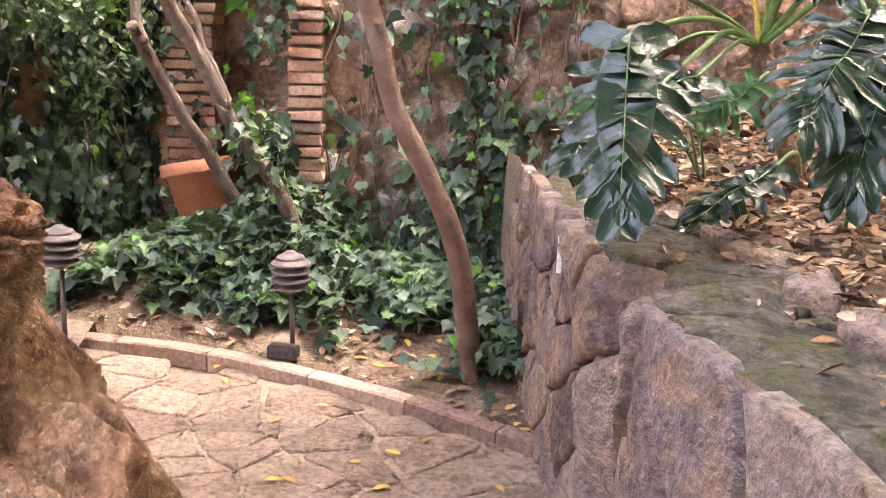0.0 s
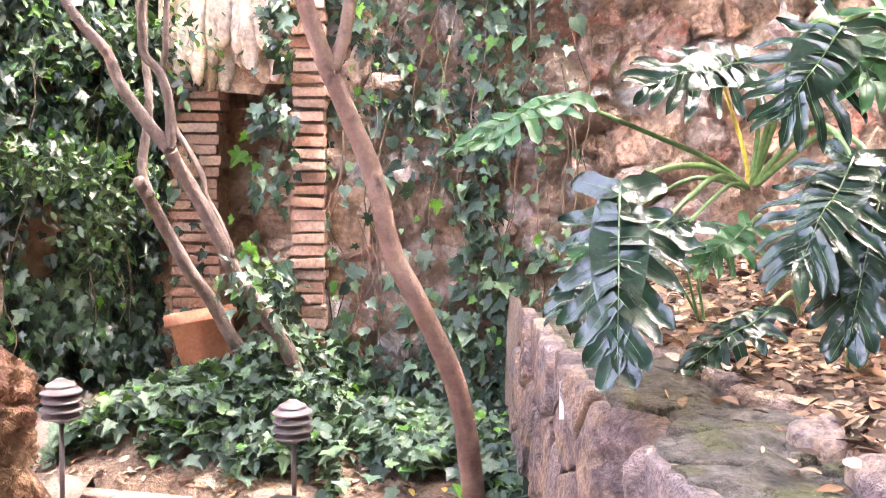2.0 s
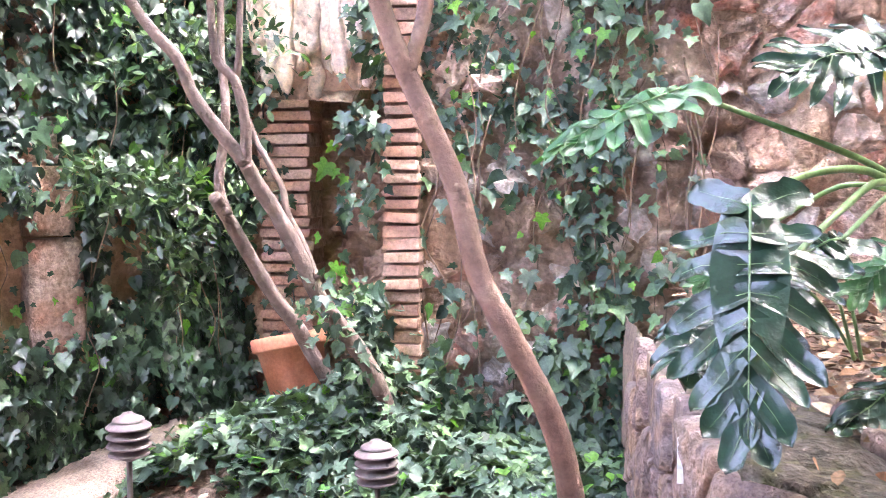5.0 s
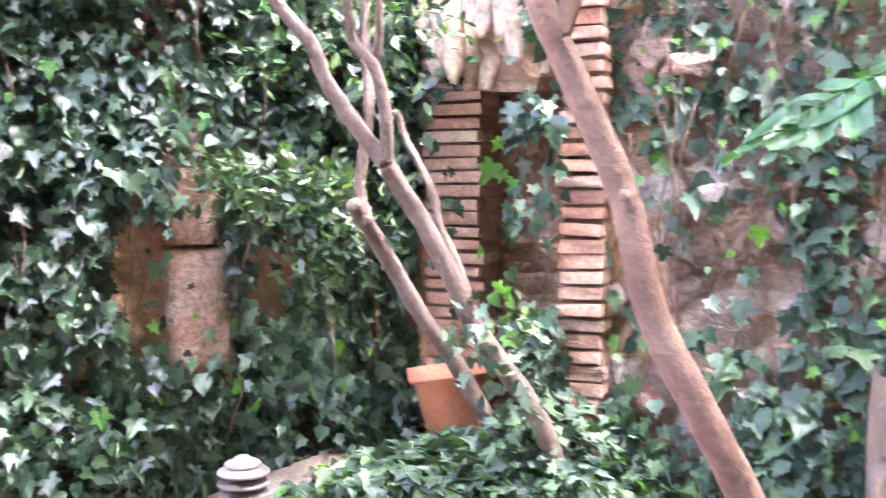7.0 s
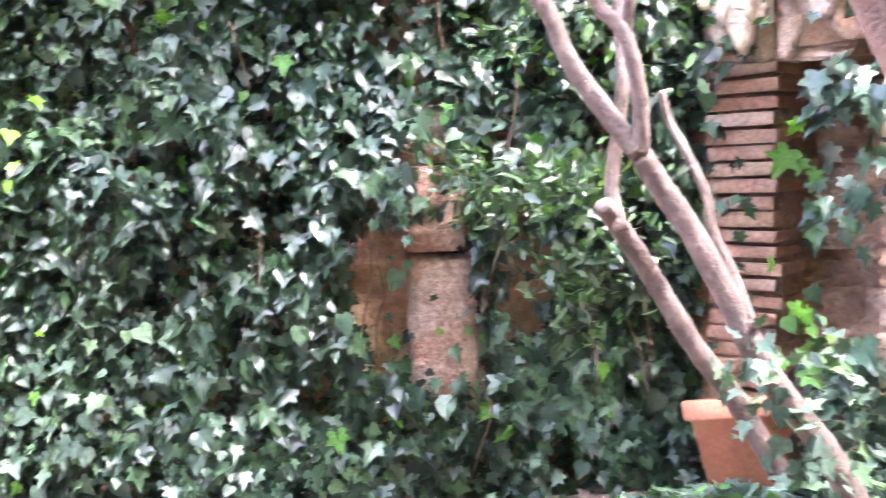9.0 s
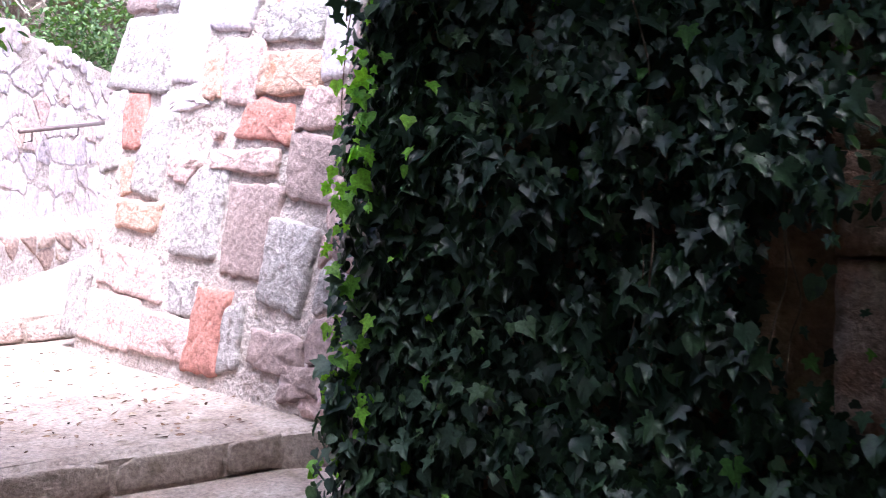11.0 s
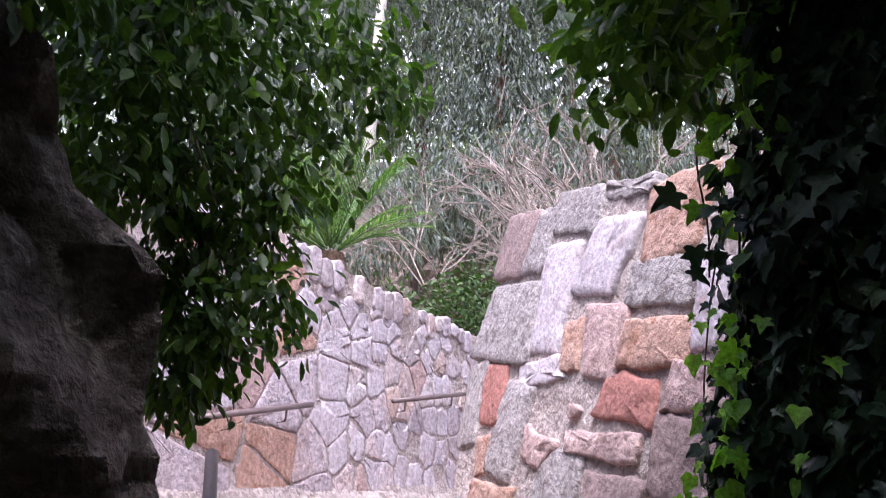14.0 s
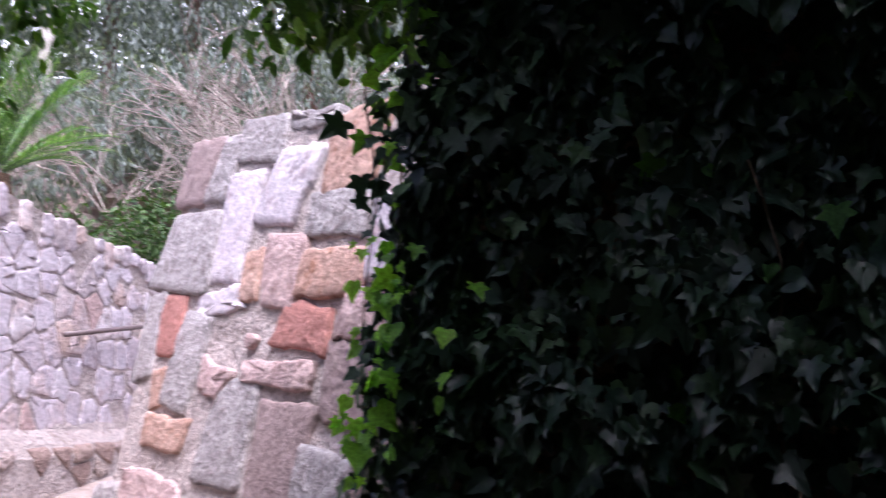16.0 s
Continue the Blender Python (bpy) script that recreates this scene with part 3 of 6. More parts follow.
# worn pilaster of stacked blocks standing out of the ivy wall
wall_pilaster = holder("wall_pilaster", IVYW(1.76, 0, 0))
tagged(wall_pilaster, "worn pilaster of rough pinkish blocks between curtains of ivy", "pilaster", kind="structure")
pil_origin = Vector(IVYW(1.76, 0, 0))
rpil = random.Random(14)
for u0, u1, v0, v1, deep in ((1.68, 1.90, -0.05, 0.60, 0.04), (1.665, 1.91, 0.61, 1.217, 0.13), (1.66, 1.87, 1.23, 1.55, 0.14), (1.635, 1.82, 1.56, 1.775, 0.11), (1.645, 1.80, 1.79, 1.945, 0.10), (1.65, 1.805, 1.955, 2.42, 0.08), (1.65, 1.80, 2.43, 3.1, 0.05)):
    bm = bmesh.new()
    nu, nv = 7, max(4, int((v1 - v0) / 0.035))
    rows = []
    for j in range(nv + 1):
        row = []
        for i in range(-3, nu + 4):
            f, g = min(max(i / nu, 0.0), 1.0), j / nv
            u, v = u0 + (u1 - u0) * f, v0 + (v1 - v0) * g
            edge = min(f, 1 - f, 0.5) * (u1 - u0)
            tip = min(g, 1 - g) * (v1 - v0)
            w = deep - 0.020 * max(0.0, 1 - edge / 0.03) - 0.016 * max(0.0, 1 - tip / 0.03) + 0.016 * noise.fractal(Vector((u * 9, v * 9, 2)), 0.8, 2, 4)
            if i < 0 or i > nu:
                w = deep * (0.66, 0.33, -0.2)[(-i if i < 0 else i - nu) - 1]
            row.append(bm.verts.new(Vector(IVYW(u + 0.02 * noise.noise(Vector((f * 2, v * 7, 9))), v, w)) - pil_origin))
        rows.append(row)
    for a, b in zip(rows, rows[1:]):
        for k in range(len(a) - 1):
            bm.faces.new((a[k], a[k + 1], b[k + 1], b[k]))
    bm.faces.new(rows[-1])
    part("block", bm, M_PILASTER, wall_pilaster, "", True)

# ---- planter wall ----
PLANTER_FRONT = [(0.30, 4.75), (0.33, 4.05), (0.40, 3.05), (0.44, 2.44), (0.54, 2.36), (0.54, 2.20), (0.455, 2.07), (0.48, 1.8), (0.58, 1.42), (0.66, 0.6), (0.70, -1.2)]


def planter_front(y):
    pts = sorted(PLANTER_FRONT, key=lambda q: q[1])
    return float(np.interp(y, [q[1] for q in pts], [q[0] for q in pts]))


def planter_top(x, y):
    z = 0.885 - 0.058 * max(0.0, y - 2.7) + 0.012 * noise.noise(Vector((x * 6, y * 6, 4)))
    return z


def build_planter():
    ys = list(np.arange(-1.2, 4.76, 0.06))
    verts, faces = [], []
    zs = [-0.1, 0.1, 0.25, 0.4, 0.55, 0.7, 0.82, 0.87]
    m = len(zs) + 6
    for y in ys:
        f = planter_front(y)
        for z in zs:
            verts.append((f + 0.05 * (0.87 - z) * -0.9 + 0.012 + 0.016 * noise.fractal(Vector((y * 4, z * 2.0, 1)), 0.8, 2, 4), y, z))
        for k in range(1, 7):
            x = f + 0.42 * k / 6
            verts.append((x, y, planter_top(x, y) + 0.032 * noise.fractal(Vector((x * 7, y * 7, 9)), 0.7, 2, 4)))
    for j in range(len(ys) - 1):
        for i in range(m - 1):
            faces.append((j * m + i, j * m + i + 1, (j + 1) * m + i + 1, (j + 1) * m + i))
    ob = mesh_from("wall_planter", verts, faces, M_MOSS, None)
    ob.data.materials.append(M_JOINT)
    for k, f in enumerate(ob.data.polygons):
        f.material_index = 1 if k % (m - 1) < len(zs) - 1 else 0
    tagged(ob, "low retaining wall of upright purplish stones with a mossy top", "wall", kind="structure")
    return ob


wall_planter = build_planter()


def bed_height(x, y):
    return 0.86 + 0.10 * max(0.0, min(1, (x - planter_front(y) - 0.3) / 0.8)) + 0.06 * max(0, (y - 3.0)) + 0.03 * noise.fractal(Vector((x * 3, y * 3, 5)), 0.8, 2, 3)


def build_bed():
    ys, ks = list(np.arange(-1.2, 4.95, 0.1)), list(np.linspace(0, 1, 36))
    pts = [(planter_front(y) + 0.33 + 3.4 * k, y) for y in ys for k in ks]
    n = len(ks)
    faces = [(j * n + i, j * n + i + 1, (j + 1) * n + i + 1, (j + 1) * n + i) for j in range(len(ys) - 1) for i in range(n - 1)]
    return mesh_from("ground_raised_bed", [(x, y, bed_height(x, y)) for x, y in pts], faces, M_SOIL, None, "", True)


raised_bed = build_bed()
tagged(raised_bed, "raised bed of dark soil under dry fallen leaves", "soil bed", kind="structure")

# ---- steps, landing and stair walls ----
def slab(name, poly, z0, z1, label, seed, cut=0.02):
    """A thick tread with a worn, uneven front."""
    bm = bmesh.new()
    rnd = random.Random(seed)
    pts = []
    for a, b in zip(poly, poly[1:] + poly[:1]):
        n = max(1, int(math.dist(a, b) / 0.16))
        for k in range(n):
            f = k / n
            pts.append((a[0] + (b[0] - a[0]) * f + rnd.uniform(-0.012, 0.012), a[1] + (b[1] - a[1]) * f + rnd.uniform(-0.012, 0.012)))
    low = [bm.verts.new((x, y, z0)) for x, y in pts]
    mid = [bm.verts.new((x, y, z1 - cut + rnd.uniform(-0.012, 0.006))) for x, y in pts]
    c = np.mean(pts, 0)
    high = [bm.verts.new((x + (c[0] - x) * 0.03, y + (c[1] - y) * 0.03, z1 + rnd.uniform(-0.006, 0.006))) for x, y in pts]
    n = len(pts)
    for k in range(n):
        j = (k + 1) % n
        bm.faces.new((low[k], low[j], mid[j], mid[k]))
        bm.faces.new((mid[k], mid[j], high[j], high[k]))
    bm.faces.new(high)
    ob = part(name, bm, M_STEP, None)
    tagged(ob, label, "step", kind="structure")
    return ob


slab("step_1", [(-3.62, 1.2), (-3.72, 3.35), (-5.2, 3.6), (-5.2, 1.0)], -0.1, 0.19, "worn stone step at the foot of the stairs", 1)
slab("step_2", [(-4.10, 1.2), (-4.14, 1.83), (-4.36, 3.02), (-4.25, 3.6), (-8.4, 3.2), (-8.4, 0.0), (-5.0, 0.4)], -0.1, 0.365, "wide sandy stone landing between two steps", 2)


def ramp_height(x, y):
    return 0.585 + max(0, (-7.9 - x)) * 0.135 + 0.012 * noise.noise(Vector((x * 3, y * 3, 2)))


def build_upper_step():
    xs = [-7.66, -7.70] + list(np.arange(-7.8, -13.5, -0.25))
    ys = list(np.arange(-1.2, 4.6, 0.2))
    verts, faces = [], []
    for y in ys:
        shift = -0.42 * (y - 1.25)
        verts.append((xs[0] + shift * 0.9, y, 0.2))
        for x in xs:
            verts.append((x + shift * 0.9 + 0.02 * noise.noise(Vector((y * 4, x, 3))), y, ramp_height(x, y) - (0.02 if x == xs[0] else 0)))
    m = len(xs) + 1
    for j in range(len(ys) - 1):
        for i in range(m - 1):
            faces.append((j * m + i, j * m + i + 1, (j + 1) * m + i + 1, (j + 1) * m + i))
    ob = mesh_from("step_3", verts, faces, M_STEP, None)
    tagged(ob, "rough stone step leading to a rising sandy path", "step", kind="structure")


build_upper_step()

# battered stone wall beside the stairs
W2_O, W2_U, W2_OUT = np.array((-5.74, 2.75, 0.38)), np.array((-0.93, -0.367, 0)), np.array((0.367, -0.93, 0))


def STAIRW(u, v, w):
    """u away from the garden along the foot, v up, w out of the leaning face."""
    return W2_O + W2_U * u + np.array((0, 0, 1.0)) * v - W2_OUT * 0.22 * v + W2_OUT * w * 0.976 + np.array((0, 0, 0.215)) * w


def stair_wall_top(u):
    return float(np.interp(u, [-2.2, -0.85, -0.37, 0.8, 1.25, 1.7], [2.7, 2.62, 2.62, 2.80, 2.76, 2.50]))


def build_stair_wall():
    us = list(np.arange(-2.2, 1.71, 0.1)) + [1.74]
    nv = 26
    verts, faces = [], []
    for u in us:
        top = stair_wall_top(u) - 0.05
        for j in range(nv + 1):
            v = -0.45 + (top + 0.45) * j / nv
            verts.append(STAIRW(u, v, -0.012 + 0.014 * noise.fractal(Vector((u * 4, v * 4, 3)), 0.8, 2, 4)))
        verts.append(STAIRW(u, top + 0.02, -0.3))
        verts.append(STAIRW(u, top, -0.7))
    m = nv + 3
    for i in range(len(us) - 1):
        for j in range(m - 1):
            faces.append((i * m + j, (i + 1) * m + j, (i + 1) * m + j + 1, i * m + j + 1))
    # far end, turning back from the face
    k = len(verts)
    for j in range(nv + 1):
        v = -0.45 + (stair_wall_top(1.74) - 0.05 + 0.45) * j / nv
        verts.append(STAIRW(1.74 + 0.10, v, -1.6))
    i0 = (len(us) - 1) * m
    for j in range(nv):
        faces.append((i0 + j, k + j, k + j + 1, i0 + j + 1))
    ob = mesh_from("wall_stair", verts, faces, M_MORTAR_PALE, None)
    tagged(ob, "leaning stair wall of large mixed stones in pale mortar", "wall", kind="structure")
    return ob


wall_stair = build_stair_wall()

# wall with the handrails across the landing
W3_A, W3_B = np.array((-4.94, -0.39, 0.0)), np.array((-12.75, 3.07, 0.0))
W3_T = (W3_B - W3_A) / np.linalg.norm(W3_B - W3_A)
W3_LEN = float(np.linalg.norm(W3_B - W3_A))


def RAILW(u, v, w):
    return W3_A + W3_T * u + np.array((0, 0, 1.0)) * v + np.array((W3_T[1], -W3_T[0], 0)) * w * (1.0)


def rail_top(u):
    return float(np.interp(u, [0, 2.7, 3.7, 5.0, 6.8, 8.5], [3.4, 3.24, 3.22, 3.06, 2.93, 2.85]))


def plinth(u, v):
    """How far the rough footing stands out, sloping back under the wall."""
    edge = 1.20 + 0.10 * noise.noise(Vector((u * 1.7, 0, 0)))
    return 0.14 * max(0.0, min(1.0, (edge - v) / 0.20 + 0.5))


def build_rail_wall():
    us = list(np.arange(0, W3_LEN + 0.1, 0.12))
    nv = 26
    verts, faces = [], []
    m = nv + 3
    for u in us:
        top = rail_top(u) - 0.03
        for j in range(nv + 1):
            v = top * j / nv
            ledge = plinth(u, v)
            verts.append(RAILW(u, v, ledge - 0.004 + 0.010 * noise.fractal(Vector((u * 4, v * 4, 6)), 0.8, 2, 4)))
        verts.append(RAILW(u, top, -0.35))
        verts.append(RAILW(u, 0, -0.35))
    for i in range(len(us) - 1):
        for j in range(m - 1):
            faces.append((i * m + j, (i + 1) * m + j, (i + 1) * m + j + 1, i * m + j + 1))
    ob = mesh_from("wall_rail", verts, faces, M_MORTAR_PALE, None)
    tagged(ob, "sloping wall of lilac and pink rubble with a mortar plinth", "wall", kind="structure")
    return ob


wall_rail = build_rail_wall()


# ---- rocks beside the path ----
def rock_mass(name, centre, radii, lumps, seed, material, label, sub=4, amount=0.28):
    bm = bmesh.new()
    bmesh.ops.create_icosphere(bm, subdivisions=sub, radius=1.0)
    for v in bm.verts:
        p = v.co.normalized()
        q = p * lumps + Vector((seed * 3.1, 0, 0))
        d = 1 + amount * noise.fractal(q, 0.7, 2.1, 7) * 0.8 + amount * 0.12 * noise.fractal(q * 6, 0.7, 2.0, 3)
        cell = noise.voronoi(q * 1.3)[0]
        d -= 0.55 * amount * max(0, 0.18 - (cell[1] - cell[0])) / 0.18
        chip = noise.voronoi(q * 3.6 + Vector((noise.noise(q * 3), noise.noise(q * 3 + Vector((5, 0, 0))), 0)) * 0.6)[0]
        d += amount * (0.5 * min(0.5, chip[0]) - 0.45 * max(0, 0.12 - (chip[1] - chip[0])) / 0.12)
        v.co = Vector((p.x * radii[0] * d, p.y * radii[1] * d, p.z * radii[2] * d)) + Vector(centre)
    ob = part(name, bm, material, None, "", True)
    tagged(ob, label, "rock")
    return ob


big_boulder = rock_mass("boulder", (-0.995, 1.25, 0.42), (0.68, 0.46, 0.82), 2.0, 4, M_BOULDER, "cracked reddish-brown boulder beside the flagstone path", 5, 0.15)
for q in big_boulder.data.vertices:
    q.co.x -= 0.13 * max(0.0, q.co.z - 0.55) + 0.26 * max(0.0, q.co.z - 0.85)
rock_mass("boulder", (-0.87, 1.30, 1.13), (0.29, 0.25, 0.13), 1.2, 5, M_BOULDER, "smooth orange-red rock resting on a larger boulder", 5, 0.18)
rock_mass("boulder", (-1.10, 1.36, 1.46), (0.38, 0.30, 0.34), 1.3, 9, M_BOULDER, "dark red rock on top of a boulder pile", 5, 0.22)

wall_south = wall_body("wall_south", (-1.2, 1.25), (-2.86, 2.065), 1.0, -0.1, 2.5, M_DARKROCK, 0.14, 0.13, 21, "dark pitted rock face under hanging shrubs", 0.05)
for q in wall_south.data.vertices:
    # its end draws back above head height
    f = min(1.0, max(0.0, (-1.2 - q.co.x) / 1.6))
    q.co += Vector((0.90, -0.44, 0)) * (0.14 * max(0.0, q.co.z - 1.5) + 0.5 * max(0.0, q.co.z - 1.95)) * f * f
wall_rail_low = wall_body("wall_rail_low", (-2.7, 1.80), (-5.0, 1.02), 0.5, -0.1, 1.0, M_DARKROCK, 0.05, 0.06, 22, "low rough wall under a pipe handrail", 0.09)

# unseen sides added to close the garden; heights set to hold out sky light
for a, b, z1 in (((-5.2, -0.3), (-5.2, -6.0), 3.0), ((-5.2, -5.0), (4.4, -5.0), 4.8), ((4.2, -5.0), (4.2, 4.6), 4.8)):
    wall_body("wall_boundary", a, b, 0.4, -0.1, z1, M_MORTAR, 0.0, 0.06, 31, "plain unseen wall added to hold out sky light", 0.4)


# ---- hillside beyond the stair ----
def hill_west(x, y):
    d = max(0.0, (np.array((x, y, 0)) - W3_A) @ np.array((-W3_T[1], W3_T[0], 0)) - 0.3)
    u = float((np.array((x, y, 0)) - W3_A) @ W3_T)
    return rail_top(u) - 0.12 + min(d, 6) * 0.10 + max(0, d - 6) * 0.28 + 0.15 * min(1, d) * noise.noise(Vector((x * 0.5, y * 0.5, 0)))


def build_hill():
    verts, faces = [], []
    us, ws = list(np.arange(-4, 16.1, 0.7)), [0.3, 0.8, 1.6, 2.6, 4, 6, 8, 11, 14, 18, 23, 30, 40]
    for u in us:
        for w in ws:
            p = RAILW(u, 0, -w)
            verts.append((p[0], p[1], hill_west(p[0], p[1])))
    m = len(ws)
    for i in range(len(us) - 1):
        for j in range(m - 1):
            faces.append((i * m + j, i * m + j + 1, (i + 1) * m + j + 1, (i + 1) * m + j))
    ob = mesh_from("ground_hill", verts, faces, M_GRASS, None, "", True)
    tagged(ob, "dry brown hillside above the stair wall", "hillside", kind="structure")
    verts, faces = [], []
    us, ws = list(np.arange(-2.2, 1.9, 0.3)), [0.6, 1.0, 1.6, 2.5, 4, 7]
    for u in us:
        for w in ws:
            p = STAIRW(u, stair_wall_top(u) - 0.06, -w)
            verts.append((p[0], p[1], 0.38 + stair_wall_top(u) - 0.06 + 0.12 * w + 0.05 * noise.noise(Vector((u * 3, w * 3, 0)))))
    m = len(ws)
    for i in range(len(us) - 1):
        for j in range(m - 1):
            faces.append((i * m + j, i * m + j + 1, (i + 1) * m + j + 1, (i + 1) * m + j))
    ob = mesh_from("ground_terrace", verts, faces, M_GRASS, None, "", True)
    tagged(ob, "earth terrace held up by the stair wall", "hillside", kind="structure")


build_hill()

haze = mesh_from("backdrop", [(-95, -120, -5), (-95, 120, -5), (-95, 120, 70), (-95, -120, 70)], [(0, 1, 2, 3)], M_HAZE)
tagged(haze, "pale overcast sky behind distant trees", "sky", kind="structure")


# ---- path lights ----
def path_light(x, y, z, tall, lean):
    thing = holder("path_light", (x, y, z))
    bm = bmesh.new()
    tube(bm, [(0, 0, -0.06), (0, 0, tall - 0.14)], [0.011, 0.011], 12)
    part("pole", bm, M_LAMP, thing, "", True)
    top = tall
    for k, (r, dz) in enumerate(((0.083, 0.036), (0.083, 0.072), (0.083, 0.108), (0.076, 0.140))):
        bm = bmesh.new()
        zc = top - dz
        prof = [(0.034, zc + 0.022), (r * 0.72, zc + 0.012), (r, zc - 0.004), (r, zc - 0.010), (r * 0.7, zc + 0.002), (0.03, zc + 0.008)]
        spin_profile(bm, prof, 28)
        part("louvre", bm, M_LAMP_TOP, thing, "lighter bronze louvre ring", False)
    bm = bmesh.new()
    spin_profile(bm, [(0.0, top + 0.012), (0.018, top + 0.010), (0.030, top), (0.056, top - 0.012), (0.060, top - 0.018), (0.03, top - 0.016)], 28)
    part("cap", bm, M_LAMP_TOP, thing, "domed bronze cap")
    bm = bmesh.new()
    tube(bm, [(0, 0, top - 0.155), (0, 0, top - 0.012)], [0.032, 0.032], 16)
    part("lens", bm, M_LABEL, thing, "clouded plastic lens", True)
    bm = bmesh.new()
    spin_profile(bm, [(0.012, top - 0.175), (0.03, top - 0.168), (0.055, top - 0.152), (0.05, top - 0.148), (0.0, top - 0.15)], 24)
    part("collar", bm, M_LAMP, thing)
    thing.rotation_euler = (radians(lean[0]), radians(lean[1]), 0)
    return tagged(thing, "bronze path light with stacked louvre rings on a thin pole", "path light", "path lights")


def spin_profile(bm, profile, sides):
    rings = []
    for r, z in profile:
        rings.append([bm.verts.new((max(r, 0.0005) * math.cos(a), max(r, 0.0005) * math.sin(a), z)) for a in (2 * math.pi * k / sides for k in range(sides))])
    for a, b in zip(rings, rings[1:]):
        for k in range(sides):
            bm.faces.new((a[k], a[(k + 1) % sides], b[(k + 1) % sides], b[k]))


path_light(-0.635, 3.89, 0.055, 0.445, (0, -1.0))
path_light(-1.572, 3.775, 0.0, 0.605, (0, 0.5))

# small black box spotlight by the kerb
spot_box = holder("box_light", (-0.665, 3.82, 0.05))
part("housing", rough_box(bmesh.new(), (0.125, 0.07, 0.06), (0, 0, 0.035), 0.006, 0, 1), M_BLACK, spot_box)
part("face_plate", rough_box(bmesh.new(), (0.100, 0.006, 0.042), (0, -0.036, 0.036), 0.002, 0, 2), M_LAMP_TOP, spot_box, "grey front plate")
for k in range(3):
    part("louvre", rough_box(bmesh.new(), (0.022, 0.005, 0.024), (-0.03 + 0.03 * k, -0.041, 0.036), 0.001, 0, 3), M_BLACK, spot_box)
spot_box.rotation_euler = (radians(-6), 0, radians(-12))
tagged(spot_box, "small black box light lying in the soil by the kerb", "ground light")

# terracotta pot half sunk in the ivy
pot = holder("plant_pot", (-1.235, 4.90, 0.315))
bm = bmesh.new()
spin_profile(bm, [(0.0, 0.0), (0.105, 0.0), (0.115, 0.01), (0.165, 0.34), (0.185, 0.345), (0.19, 0.355), (0.192, 0.405), (0.186, 0.412), (0.172, 0.410), (0.165, 0.40), (0.155, 0.33), (0.0, 0.33)], 40)
part("body", bm, M_TERRA, pot, "", True)
bm = bmesh.new()
spin_profile(bm, [(0.0, 0.365), (0.06, 0.37), (0.163, 0.36)], 24)
part("soil", bm, M_SOIL, pot, "dry brown potting soil")
pot.rotation_euler = (radians(-8), radians(-11), 0.0)
tagged(pot, "terracotta plant pot tilted among ivy", "plant pot")

pot_b = holder("plant_pot", (-1.02, 5.12, 0.18))
bm = bmesh.new()
spin_profile(bm, [(0.0, 0.0), (0.10, 0.0), (0.14, 0.24), (0.155, 0.245), (0.158, 0.29), (0.15, 0.295), (0.135, 0.28), (0.125, 0.2), (0.0, 0.2)], 36)
part("body", bm, M_CORNICE, pot_b, "", True)
tagged(pot_b, "pale clay pot standing at the mouth of the recess", "plant pot")

# plastic tag on the planter wall
tag = part("plant_tag", rough_box(bmesh.new(), (0.016, 0.004, 0.12), (0.365, 2.885, 0.775), 0.001, 0, 4), M_LABEL, None)
tagged(tag, "narrow white plastic plant tag on the planter wall", "plant tag")


# ---- trees ----
def limb(bm, knots, r0, r1, sides=10, bumps=0.06, seed=0):
    pts = curve_points(knots, max(6, len(knots) * 5))
    n = len(pts)
    radii = [(r0 + (r1 - r0) * i / (n - 1)) * (1 + bumps * noise.noise(Vector((i * 0.55, seed, 0)))) for i in range(n)]
    tube(bm, pts, radii, sides)


def cluster(centre, radii, count, rnd, shell=0.35):
    p = rnd.normal(size=(count, 3))
    p /= np.linalg.norm(p, axis=1)[:, None]
    p *= (rnd.uniform(shell, 1, count) ** 0.5)[:, None]
    return np.array(centre) + p * np.array(radii)


def crown(name, blobs, size, material, parent, seed, outline=None, hang=0.5):
    """Foliage: leaves in clumps inside the given ellipsoids, with gaps between the clumps."""
    r = np.random.RandomState(seed)
    spots, norms = [], []
    for centre, radii, count in blobs:
        clumps = cluster(centre, radii, max(4, count // 26), r, 0.15)
        k = r.randint(0, len(clumps), count)
        spread_by = 0.26 * min(radii) + 0.04
        p = clumps[k] + r.normal(size=(count, 3)) * spread_by * np.array((0.8, 0.8, 0.6))
        spots.append(p)
        norms.append((p - np.array(centre)) / np.array(radii))
    p, q = np.concatenate(spots), np.concatenate(norms)
    n = len(p)
    tips = q * 0.5 + r.normal(size=(n, 3)) * 0.6 + np.array((0, 0, -hang))
    outs = q * 0.3 + r.normal(size=(n, 3)) * 0.5 + np.array((0, 0, 0.8))
    return leaf_mesh(name, outline or OVAL, p, tips, outs, size * r.uniform(0.6, 1.25, n), material, parent, "")


slim = holder("slim_tree", (0.14, 3.62, 0.08))
bm = bmesh.new()
base = np.array((0.14, 3.62, 0.08))
limb(bm, [np.array(q) - base for q in ((0.14, 3.62, 0.0), (0.10, 3.52, 0.34), (0.07, 3.46, 0.56), (0.015, 3.40, 0.76), (-0.095, 3.34, 1.0), (-0.195, 3.33, 1.2), (-0.26, 3.33, 1.46), (-0.36, 3.31, 1.70), (-0.45, 3.28, 1.92), (-0.52, 3.25, 2.2), (-0.56, 3.22, 2.7), (-0.5, 3.1, 3.5), (-0.4, 2.9, 4.6))], 0.045, 0.026, 14, 0.10, 3)
part("trunk", bm, M_BARK, slim, "", True)
